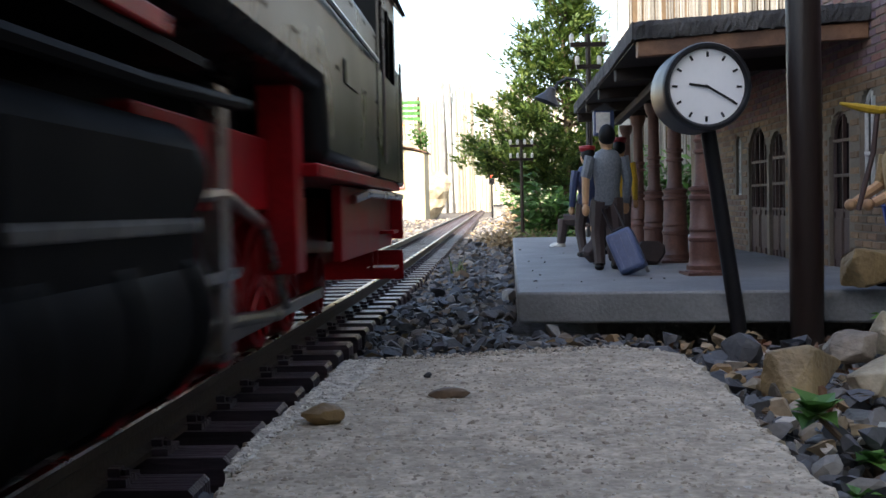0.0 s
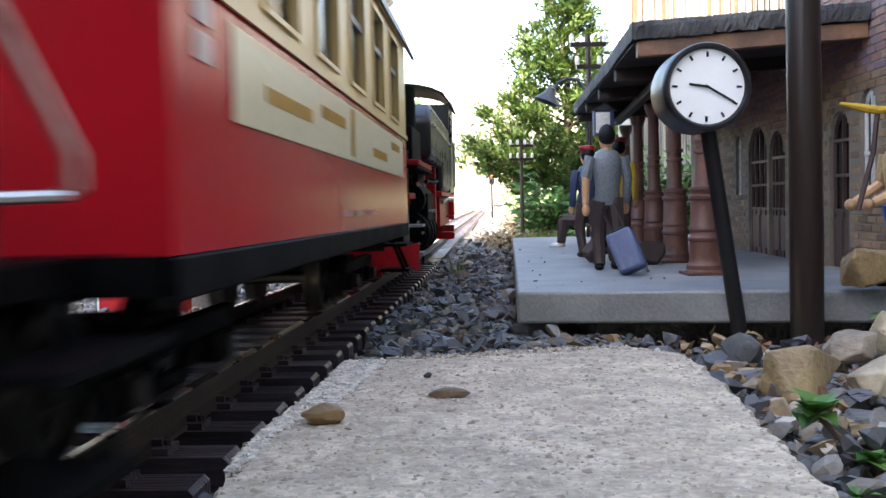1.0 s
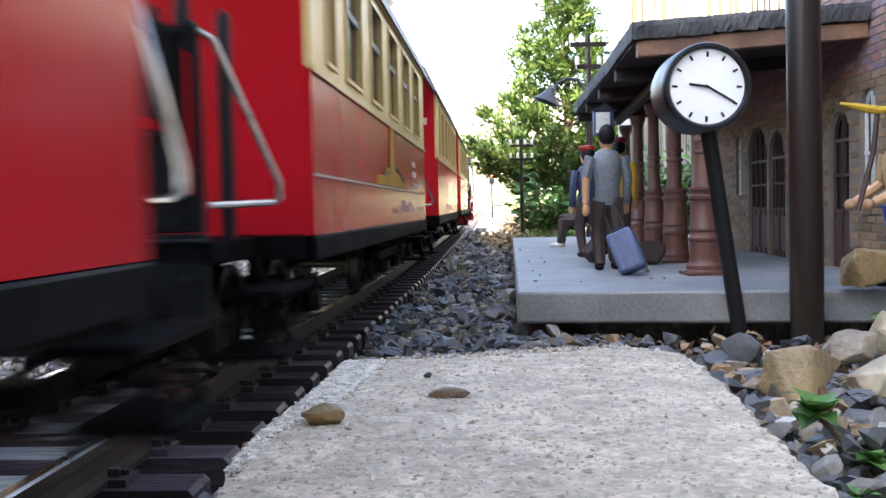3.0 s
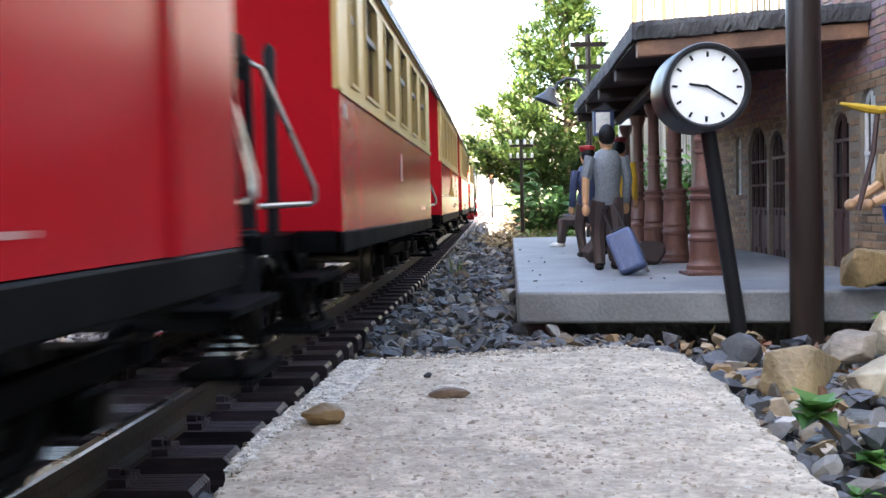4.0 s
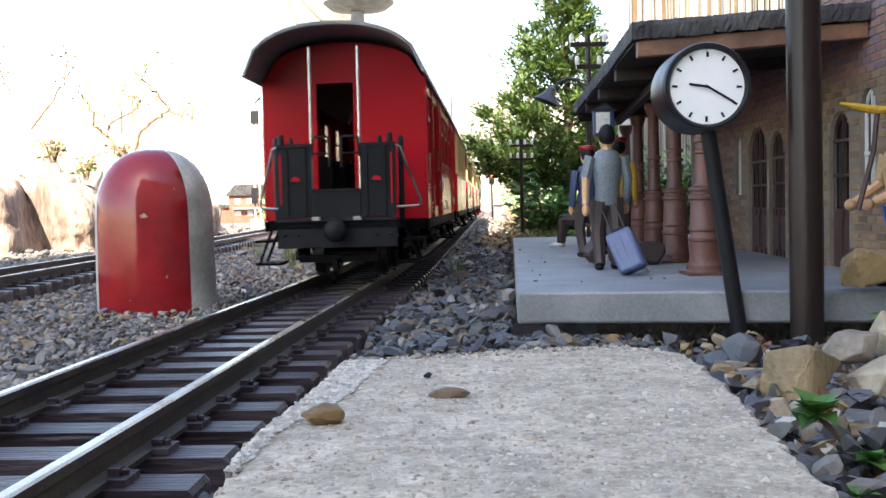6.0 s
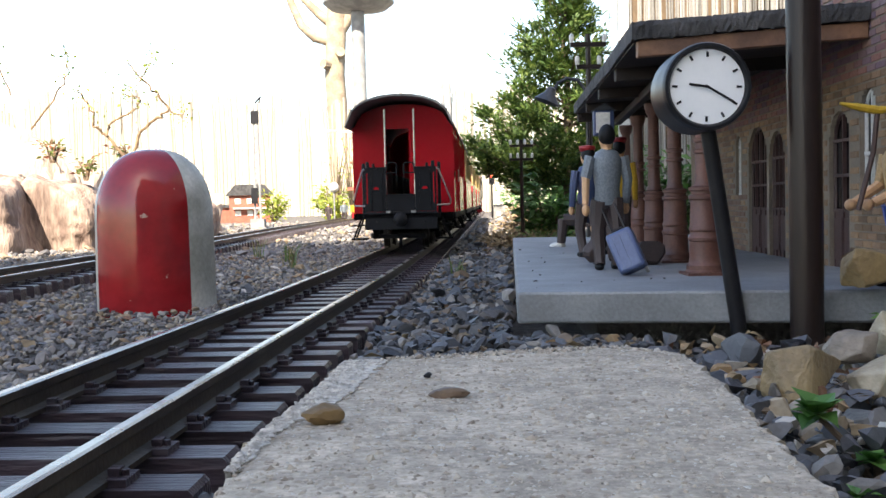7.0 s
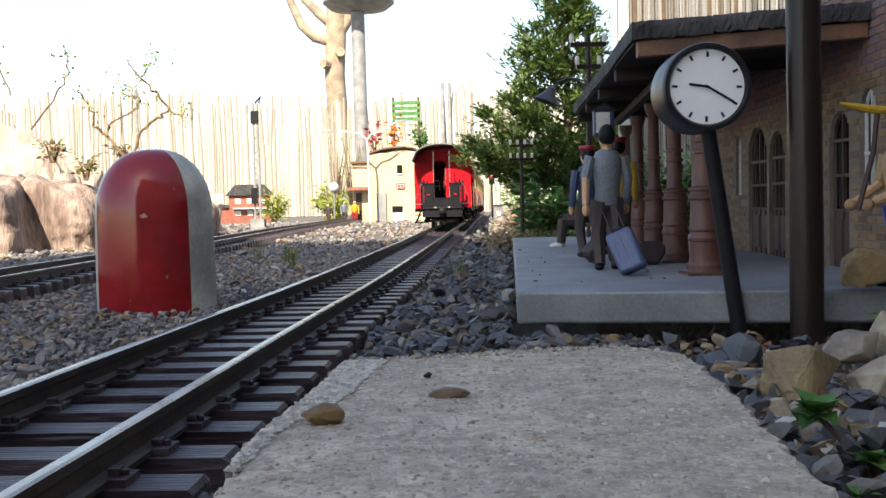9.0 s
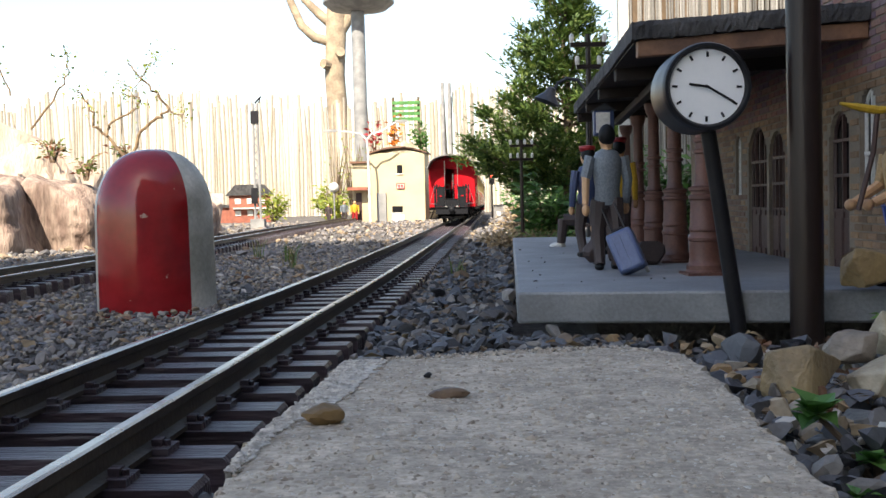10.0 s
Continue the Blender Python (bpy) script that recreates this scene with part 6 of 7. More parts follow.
def litter():
    """Dry leaves, crumbs and bits lying about."""
    rng = random.Random(31)
    cs, ns, us, ss = [], [], [], []
    while len(cs) < 260:
        x, y = rng.uniform(-0.05, 0.14), 0.28 + 1.6 * rng.random() ** 1.4
        if x > line_x(y) + 0.05 and not in_platform(x, y):
            cs.append((x, y, 0.0125)), us.append((rng.gauss(0, 1), rng.gauss(0, 1), rng.gauss(0, 0.25))), ns.append((rng.gauss(0, 0.5), rng.gauss(0, 0.5), 1)), ss.append(rng.uniform(0.003, 0.008))
    ob = new("leaf_litter", leaf_mesh("leaf_litter", cs, ns, us, ss, M_brush, 0.45, 0.3))
    tagged(ob, "dry brown leaf litter lying on the ballast", "leaf litter", kind="stuff")
    pts, sz = [], []
    for k in range(40):
        y = rng.uniform(0.45, 0.95)
        pts.append((left_edge(y) + rng.uniform(0.004, 0.10), y, 0.0292)), sz.append(rng.uniform(0.0003, 0.0011))
    stones("dirt_crumbs", pts, sz, M_trouser, "dark dirt crumbs scattered on the platform", 41, flat=0.5)


litter()


def goose_lamp():
    root = thing("platform_lamp", "grey goose-neck platform lamp hanging over the track side", "lamp")
    d = .93
    g = G()
    g.tube([(0.1316, 0.9300, 0.0339), (0.1329, 0.9300, 0.1458), (0.1312, 0.9300, 0.1661), (0.1243, 0.9300, 0.1753), (0.1147, 0.9300, 0.1770), (0.1070, 0.9300, 0.1732), (0.1038, 0.9300, 0.1677)], 0.0016, 8)
    part("post", g, M_shade, root, smooth=True)
    g = G()
    g.rev([(0.0015, 0.0085), (0.004, 0.007), (0.0055, 0.002), (0.0125, -0.006), (0.0118, -0.0065), (0.005, 0.0)], 18, (0, 0, 0), Matrix.Translation((0.0986, 0.9300, 0.1617)) @ pose(0, 0, 0, 0, 22, 0))
    part("shade", g, M_shade, root, "grey enamel shade", smooth=True)


goose_lamp()


def notice_box():
    root = thing("notice_box", "small roofed notice box on a dark post", "notice board", pose(0.1140, 0.722, 0.029))
    g = G()
    g.tube([(0, 0, 0), (0, 0, 0.087)], 0.0016, 8)
    part("post", g, M_clockblack, root)
    g = G()
    g.box(-0.0070, 0.0070, -0.004, 0.004, 0.083, 0.1005)
    part("box", g, M_bluecoat, root, bevel=0.0005)
    g = G()
    g.box(-0.0058, 0.0040, -0.0046, -0.0040, 0.085, 0.099)
    part("notice", g, M_lampwhite, root, "white notice")
    g = G()
    g.prism([(-0.0085, 0.1005), (0.0085, 0.1005), (0.0, 0.1050)], -0.0055, 0.0055, pose(0, 0, 0, 90, 0, 0))
    part("roof", g, M_shade, root)


notice_box()


def telegraph(name, at, h, arms, label, r=0.004, group=""):
    root = thing(name, label, "telegraph pole", pose(*at), group)
    g = G()
    g.tube([(0, 0, 0), (0, 0, h)], [r, r * 0.75], 10)
    part("pole", g, M_pole, root)
    for z, w, n in arms:
        g = G()
        g.box(-w, w, -r * 0.8, r * 0.8, z - r * 0.6, z + r * 0.6)
        arm = part("cross_arm", g, M_pole, root)
        for k in range(n):
            x = -w * 0.92 + 1.84 * w * k / (n - 1)
            g = G()
            g.rev([(r * 0.55, 0), (r * 0.7, r * 1.2), (r * 0.6, r * 2.2), (r * 0.25, r * 2.5)], 10, (x, 0, z + r * 0.6))
            part("insulator", g, M_lampwhite, arm, "white porcelain insulator")


telegraph("telegraph_pole", (0.1130, 1.45, 0.0), 0.154, [(0.1455, 0.0165, 4), (0.1265, 0.0165, 4)], "dark telegraph pole with white insulators beside the track", 0.0029)
telegraph("telegraph_pole", (0.1760, 1.22, 0.0), 0.262, [(0.250, 0.021, 2), (0.224, 0.014, 2)], "dark telegraph pole behind the platform canopy", 0.0042)


# ---- plants beside the station ----
def conifer():
    root = thing("conifer", "young green conifer with feathery sunlit sprays", "tree", pose(0.218, 1.78, -0.01))
    rng = random.Random(14)
    H = 0.440
    g = G()
    g.tube([(0.006, 0, 0), (-0.004, 0.002, 0.12), (0.004, 0, 0.25), (-0.004, 0, 0.34), (0.0, 0, H * 0.97)], [0.012, 0.0095, 0.0065, 0.004, 0.0012], 9)
    trunk = part("trunk", g, M_bark, root, "slender brown trunk", smooth=True)
    cs, ns, us, ss = [], [], [], []

    def spray(q, out, n, size):
        """A flat, forked spray of thin needles."""
        flat = Vector((rng.gauss(0, 0.5), rng.gauss(0, 0.5), 1)).normalized()
        across = out.cross(flat).normalized()
        for m in range(n):
            u = rng.random()
            side = rng.choice((-1, 1))
            e = (out * rng.uniform(0.6, 1.0) + across * side * rng.uniform(0.15, 0.9) + flat * rng.gauss(0, 0.2)).normalized()
            cs.append(q + out * size * u + across * side * rng.uniform(0, 0.12) * size), us.append(e), ns.append(flat + Vector((rng.gauss(0, 0.3), rng.gauss(0, 0.3), 0)))
            ss.append(size * rng.uniform(0.30, 0.55) * (1.1 - 0.5 * u))

    # tiers of limbs: height, reach, how many, rise
    tiers = [(0.115, 0.100, 7, 0.15), (0.140, 0.150, 9, 0.20), (0.165, 0.175, 9, 0.25), (0.195, 0.168, 8, 0.35), (0.230, 0.120, 7, 0.50), (0.262, 0.115, 7, 0.55), (0.300, 0.085, 6, 0.65), (0.325, 0.080, 6, 0.85), (0.360, 0.050, 5, 1.0), (0.395, 0.030, 5, 1.4), (0.425, 0.016, 4, 2.0)]
    for i, (z, reach, n, rise) in enumerate(tiers):
        for k in range(n):
            a = 2 * math.pi * (k + rng.uniform(-0.25, 0.25)) / n + i * 1.9
            r = reach * rng.uniform(0.62, 1.02) * (1.0 - 0.14 * math.cos(a))
            d = Vector((math.cos(a), math.sin(a), 0))
            p0 = Vector((0, 0, z - 0.25 * r + rng.uniform(-0.008, 0.008)))
            rs = rise * rng.uniform(0.7, 1.2)
            pts = [p0, p0 + d * r * 0.55 + Vector((0, 0, r * rs * 0.40)), p0 + d * r + Vector((0, 0, r * rs + 0.1 * r))]
            g = G()
            g.tube(pts, [0.0028, 0.0018, 0.0006], 5)
            part("limb", g, M_bark, trunk)
            clumps = max(3, int(r / 0.020))
            for j in range(clumps):
                u = 0.30 + 0.70 * (j + 0.6) / clumps
                c = pts[0].lerp(pts[1], u * 2) if u < 0.5 else pts[1].lerp(pts[2], u * 2 - 1)
                c = c + Vector((rng.gauss(0, 0.010), rng.gauss(0, 0.010), rng.gauss(0, 0.004)))
                w = 0.0115 * (1.25 - 0.6 * u)
                for _ in range(15):
                    q = c + Vector((rng.gauss(0, w), rng.gauss(0, w), rng.gauss(0, w * 0.7)))
                    out = (d * rng.uniform(0.4, 1) + Vector((rng.gauss(0, 0.5), rng.gauss(0, 0.5), rng.uniform(0.2, 1.0)))).normalized()
                    spray(q, out, 14, rng.uniform(0.016, 0.030))
    ob = new("crown", leaf_mesh("crown", cs, ns, us, ss, M_leaf, 0.38, 0.2))
    ob.parent = root
    tagged(ob, "feathery yellow-green needles", kind="stuff")


conifer()


def shrub(name, label, at, size, n, leaf, material, seed, width=0.45, stems=7):
    root = thing(name, label, "shrub", pose(*at))
    rng = random.Random(seed)
    cs, ns, us, ss = [], [], [], []
    tips = []
    for k in range(stems):
        a = rng.uniform(0, 6.28)
        t = Vector((math.cos(a) * size[0] * rng.uniform(0.2, 0.9), math.sin(a) * size[1] * rng.uniform(0.2, 0.9), size[2] * rng.uniform(0.55, 1.0)))
        g = G()
        g.tube([(t.x * 0.15, t.y * 0.15, -0.004), t * 0.55 + Vector((0, 0, size[2] * 0.1)), t], [0.0022 * (1 + size[2] * 3), 0.0016, 0.0008], 5)
        part("stem", g, M_twig, root)
        tips.append(t)
    for k in range(n):
        t = rng.choice(tips)
        u = rng.uniform(0.25, 1.05)
        q = t * u + Vector((rng.gauss(0, size[0] * 0.22), rng.gauss(0, size[1] * 0.22), rng.gauss(0, size[2] * 0.12)))
        q.z = max(q.z, leaf * 0.3)
        e = Vector((q.x * 4 / size[0] + rng.gauss(0, 1), q.y * 4 / size[1] + rng.gauss(0, 1), rng.gauss(0.5, 0.9))).normalized()
        cs.append(q), us.append(e), ns.append((rng.gauss(0, 0.6), rng.gauss(-0.3, 0.6), rng.gauss(1, 0.5))), ss.append(leaf * rng.uniform(0.55, 1.2))
    ob = new("foliage", leaf_mesh("foliage", cs, ns, us, ss, material, width, 0.3))
    ob.parent = root
    tagged(ob, "", kind="stuff")
    return root


shrub("laurel_bush", "glossy green laurel bush beside the track", (0.158, 1.52, 0), (0.050, 0.05, 0.095), 1000, 0.017, M_laurel, 2)
shrub("laurel_bush", "glossy green laurel bush behind the platform", (0.255, 1.42, 0), (0.07, 0.05, 0.10), 900, 0.017, M_laurel, 3)
shrub("laurel_bush", "broad-leaved green plant behind the columns", (0.315, 1.38, 0), (0.075, 0.05, 0.115), 900, 0.018, M_laurel, 5)
shrub("ground_cover", "low green and brown ground cover at the track's edge", (0.135, 1.45, 0), (0.05, 0.12, 0.03), 700, 0.009, M_grass, 7, stems=16)
shrub("ground_cover", "dry brown ground cover beside the track", (0.175, 2.0, 0), (0.07, 0.30, 0.035), 1400, 0.010, M_brush, 8, stems=26)
shrub("ground_cover", "dry ground cover at the far end of the track", (0.26, 2.9, 0), (0.10, 0.45, 0.05), 1400, 0.014, M_brush, 9, stems=26)
shrub("ground_cover", "dry brown leaves and twigs at the platform's far end", (0.090, 1.36, 0.004), (0.040, 0.24, 0.018), 1500, 0.009, M_brush, 10, stems=30)
shrub("leafy_shrub", "green shrub beside the telegraph pole", (0.315, 2.5, 0), (0.09, 0.10, 0.12), 700, 0.018, M_laurel, 11)


def reed_fence():
    root = thing("reed_fence", "weathered reed screen behind the station", "fence", kind="structure")
    rng = random.Random(6)
    reeds = G()
    x = 0.300
    k = 0
    while x < 1.5:
        r = rng.uniform(0.0012, 0.0024)
        y = 1.62 - 0.10 * (x - 0.30)
        z1 = 0.62 + rng.uniform(-0.05, 0.03)
        lean = rng.gauss(0, 0.004)
        if k < 290:
            g = G()
            g.tube([(x, y + rng.gauss(0, 0.001), 0), (x + lean, y + rng.gauss(0, 0.001), 0.3), (x + lean * 1.5, y + rng.gauss(0, 0.002), z1)], r, 5, cap=False)
            part("reed", g, M_reed, root)
        else:
            reeds.tube([(x, y, 0), (x + lean, y, z1)], r, 5, cap=False)
        x += r * 1.9
        k += 1
    if reeds.v:
        part("reeds", reeds, M_reed, root, kind="stuff")
    g = G()
    g.box(0.285, 1.5, 1.640, 1.650, 0.0, 0.60)
    part("backing", g, M_twig, root, "dark backing boards")
    for x in (0.287,):
        g = G()
        g.box(x - 0.008, x + 0.008, 1.60, 1.62, 0, 0.66)
        part("post", g, M_lampwhite, root, "pale painted post", bevel=0.002)
    for z in (0.2, 0.45):
        g = G()
        g.tube([(0.30, 1.616, z), (1.5, 1.496, z)], 0.0012, 5)
        part("wire", g, M_steel, root)


reed_fence()


# ---- sunlit background ----
def shade_walls():
    # two unseen walls, added only to keep sun and sky off the station
    g = G()
    g.box(-2.05, 9, -4.6, -4.3, -0.01, 6.12)
    tagged(part("wall_south", g, M_shadewall), "plain unseen wall added behind the garden to shade it", "wall", kind="structure")
    g = G()
    g.box(1.6, 1.8, -4.3, 1.4, -0.01, 2.2)
    tagged(part("wall_east", g, M_shadewall), "plain unseen wall added beside the station to cut skylight", "wall", kind="structure")


shade_walls()


def bamboo_fence():
    root = thing("bamboo_fence", "tall pale bamboo screen at the end of the garden", "fence", kind="structure")
    rng = random.Random(9)
    x = -4.2
    k = 0
    rest = G()
    while x < 2.4:
        r = rng.uniform(0.009, 0.016)
        z1 = 0.80 + rng.uniform(-0.07, 0.05) + 0.03 * math.sin(x * 2.2)
        y = 6.9 + rng.gauss(0, 0.006)
        g = G() if -2.6 < x < 0.9 and k < 300 else rest
        g.tube([(x, y, 0), (x + rng.gauss(0, 0.006), y, 0.4), (x + rng.gauss(0, 0.012), y, z1)], [r, r, r * 0.8], 6)
        if g is not rest:
            part("cane", g, M_bamboo, root)
            k += 1
        x += r * 1.85
    part("canes", rest, M_bamboo, root, kind="stuff")
    for x in (0.02, 0.065, -2.0):
        g = G()
        g.tube([(x, 6.82, 0), (x, 6.82, 0.86)], 0.011, 8)
        part("post", g, M_greymetal, root, "weathered grey fence post")


bamboo_fence()


def bank_slab(c, size, label, seed, lean=0.0):
    """An upright block of sandstone with rounded edges and vertical flutes."""
    bm = bmesh.new()
    bmesh.ops.create_icosphere(bm, subdivisions=5, radius=1)
    off = Vector((seed * 2.3, seed * 5.1, 0))
    for q in bm.verts:
        k = (abs(q.co.x) ** 7 + abs(q.co.y) ** 7 + abs(q.co.z) ** 7) ** (1 / 7)
        p = q.co / k
        f = 1 - 0.10 * abs(noise.noise(Vector((p.x * 3.2, p.y * 3.2, p.z * 0.35)) + off)) - 0.16 * noise.noise(p * 1.3 + off) - 0.05 * noise.noise(p * 6 + off)
        q.co = Vector((p.x * size[0] * f + lean * p.z * size[2], p.y * size[1] * f, p.z * size[2] * (1 - 0.22 * p.x + 0.22 * noise.noise(Vector((p.x * 1.5, p.y * 1.5, 0)) + off))))
    me = bpy.data.meshes.new("boulder")
    bm.to_mesh(me)
    bm.free()
    me.materials.append(M_bankrock)
    me.polygons.foreach_set("use_smooth", [True] * len(me.polygons))
    ob = new("boulder", me)
    ob.location = c
    return tagged(ob, label, "boulder", "boulders of the bank")


def bank():
    for i, (x, y, z, a, b, c, lean) in enumerate(((-0.775, 1.72, 0.045, 0.085, 0.10, 0.095, -0.10), (-0.655, 1.84, 0.035, 0.062, 0.09, 0.082, -0.12), (-0.920, 1.80, 0.060, 0.080, 0.10, 0.120, -0.08), (-0.600, 2.10, 0.025, 0.060, 0.09, 0.070, -0.1), (-0.62, 2.45, 0.02, 0.08, 0.10, 0.075, 0.0))):
        bank_slab((x, y, z), (a, b, c), "upright fluted sandstone block in the sunny bank", 50 + i, lean)
    for i, (x, y, z, a, b, c) in enumerate(((-1.16, 2.32, 0.05, 0.50, 0.30, 0.34), (-0.86, 2.10, 0.07, 0.15, 0.12, 0.17), (-0.78, 2.95, 0.03, 0.22, 0.16, 0.15))):
        rock("boulder", (x, y, z), (a, b, c), M_rock, "weathered pale sandstone boulder in the sunny bank", 60 + i, "boulder", 5, 0.35, group="boulders of the bank", groove=0.05)
    g = G()
    vs = []
    nx, ny = 16, 14
    for j in range(ny + 1):
        for i in range(nx + 1):
            x, y = -0.62 - 1.6 * i / nx, 1.4 + 2.2 * j / ny
            vs.append((x, y, -0.006 + 0.42 * (i / nx) ** 0.7 * (1 - abs(j / ny - 0.55) * 0.9) + 0.03 * noise.noise(Vector((x * 6, y * 6, 2))) - 0.05))
    g.add(vs, [(j * (nx + 1) + i + 1, j * (nx + 1) + i, (j + 1) * (nx + 1) + i, (j + 1) * (nx + 1) + i + 1) for j in range(ny) for i in range(nx)])
    tagged(part("earth_bank", g, M_soil, smooth=True), "brown earth bank behind the boulders", "bank", kind="structure")


bank()
for i, q in enumerate(((-0.62, 1.80, 0.125), (-0.70, 1.86, 0.16), (-0.60, 2.05, 0.11), (-0.83, 1.85, 0.25), (-0.66, 2.15, 0.17))):
    shrub("rock_plant", "small reddish green plant growing between boulders", q, (0.03, 0.03, 0.035), 120, 0.012, M_russet, 30 + i, stems=4)


def contorted():
    root = thing("bare_shrub", "bare contorted shrub on the rock bank", "shrub", pose(0, 0, 0))
    stems = [([(-0.6353, 2.1000, 0.1681), (-0.6748, 2.1000, 0.2206), (-0.7039, 2.1000, 0.2418), (-0.7029, 2.1000, 0.2670), (-0.7200, 2.1000, 0.2993), (-0.7333, 2.1000, 0.3133)], 0.006),
             ([(-0.6353, 2.1000, 0.1681), (-0.6054, 2.1000, 0.2327), (-0.5678, 2.1000, 0.2570), (-0.5490, 2.1000, 0.2680), (-0.5753, 2.1000, 0.3052), (-0.6041, 2.1000, 0.3332), (-0.6304, 2.1000, 0.3656)], 0.0062),
             ([(-0.6748, 2.1000, 0.2206), (-0.6715, 2.1000, 0.2480), (-0.6201, 2.1000, 0.2697), (-0.6056, 2.1000, 0.2922), (-0.6486, 2.1000, 0.3080)], 0.0045),
             ([(-0.5490, 2.1000, 0.2680), (-0.5242, 2.1000, 0.2538), (-0.5144, 2.1000, 0.2741)], 0.003), ([(-0.7472, 1.9000, 0.2194), (-0.7030, 1.9000, 0.2856), (-0.6767, 1.9000, 0.3232), (-0.6814, 1.9000, 0.3603)], 0.0035),
             ([(-0.6041, 2.1000, 0.3332), (-0.6210, 2.1000, 0.3108), (-0.6545, 2.1000, 0.3343)], 0.002), ([(-0.7862, 1.9000, 0.2823), (-0.8050, 1.9000, 0.3292), (-0.8242, 1.9000, 0.3656)], 0.003), ([(-0.6041, 2.1000, 0.3332), (-0.5895, 2.1000, 0.3579), (-0.5623, 2.1000, 0.3823)], 0.002)]
    rng = random.Random(2)
    for pts, r in stems:
        fine = []
        for a, b in zip(pts[:-1], pts[1:]):
            for k in range(4):
                q = Vector(a).lerp(Vector(b), k / 4)
                fine.append(q + Vector((rng.gauss(0, 0.002), rng.gauss(0, 0.004), rng.gauss(0, 0.002))))
        fine.append(Vector(pts[-1]))
        g = G()
        g.tube(fine, [0.62 * r * (1 - 0.65 * i / len(fine)) for i in range(len(fine))], 6)
        st = part("stem", g, M_palestem, root, smooth=True)
        cs, ns, us, ss = [], [], [], []
        for k in range(44):
            q = rng.choice(fine[len(fine) // 2:])
            cs.append(q + Vector((rng.gauss(0, 0.012), rng.gauss(0, 0.012), rng.gauss(0, 0.010)))), us.append((rng.gauss(0, 1), rng.gauss(0, 1), rng.gauss(0, 1))), ns.append((rng.gauss(0, 1), rng.gauss(0, 1), 1)), ss.append(rng.uniform(0.005, 0.010))
        ob = new("leaf", leaf_mesh("leaf", cs, ns, us, ss, M_bush, 0.6))
        ob.parent = st
        tagged(ob, "", kind="stuff")


contorted()


def hut():
    root = thing("signal_hut", "cream two-storey model signal hut with a low roof", "model building", pose(-0.160, 4.05, -0.004, 0, 0, -4))
    W, D, H = 0.104, 0.10, 0.268
    g = G()
    g.box(-W, W, -D, D, 0, H)
    part("wall", g, M_hut, root, bevel=0.002)
    g = G()
    n = 8
    top = [(-W - 0.008 + (2 * W + 0.016) * k / n, H + 0.003 + 0.022 * math.sin(math.pi * k / n)) for k in range(n + 1)]
    g.prism([(x, z) for x, z in top] + [(x, z - 0.006) for x, z in top[::-1]], -D - 0.008, D + 0.008, pose(0, 0, 0, 90, 0, 0))
    part("roof", g, M_beam, root, "brown curved roof")
    for x, z, w, h in ((0.008, 0.205, 0.010, 0.016), (-0.004, 0.052, 0.020, 0.012)):
        g = G()
        g.box(x - w, x + w, -D - 0.003, -D + 0.002, z - h, z + h)
        win = part("window", g, M_glassdark, root)
        g = G()
        g.box(x - w - 0.003, x + w + 0.003, -D - 0.005, -D, z - h - 0.004, z - h)
        part("sill", g, M_lampwhite, win)
    g = G()
    g.box(-0.026, 0.022, -D - 0.002, -D + 0.002, 0.0, 0.034)
    part("panel", g, M_lampwhite, root)
    # a sign that is only a framed shape
    g = G()
    g.box(-0.006, 0.026, -D - 0.004, -D, 0.130, 0.152)
    sign = part("sign", g, M_lampwhite, root, "white sign with a red frame")
    g = G()
    for a, b, c, d in ((-0.006, 0.026, 0.130, 0.133), (-0.006, 0.026, 0.149, 0.152), (-0.006, -0.003, 0.133, 0.149), (0.023, 0.026, 0.133, 0.149), (0.001, 0.008, 0.136, 0.146), (0.012, 0.019, 0.136, 0.146)):
        g.box(a, b, -D - 0.0055, -D - 0.0042, c, d)
    part("red_frame", g, M_redcap, sign)
    g = G()
    g.box(-W - 0.075, -W, -D + 0.02, D, 0, 0.232)
    annex = part("annex", g, M_hut, root, "cream annex", bevel=0.002)
    g = G()
    g.box(-W - 0.083, -W + 0.0, -D + 0.01, D, 0.232, 0.240)
    part("annex_roof", g, M_beam, annex)
    g = G()
    g.box(-W - 0.088, -W - 0.012, -D - 0.03, -D + 0.02, 0.128, 0.140)
    part("porch_roof", g, M_tile, annex, "small brown porch roof")
    g = G()
    g.box(-W - 0.062, -W - 0.040, -D + 0.016, -D + 0.021, 0.002, 0.118)
    part("door", g, M_door, annex)
    g = G()
    g.box(-0.082, -0.046, -D - 0.012, -D, 0.0, 0.116)
    part("cabinet", g, M_greymetal, root, "grey cabinet")


hut()


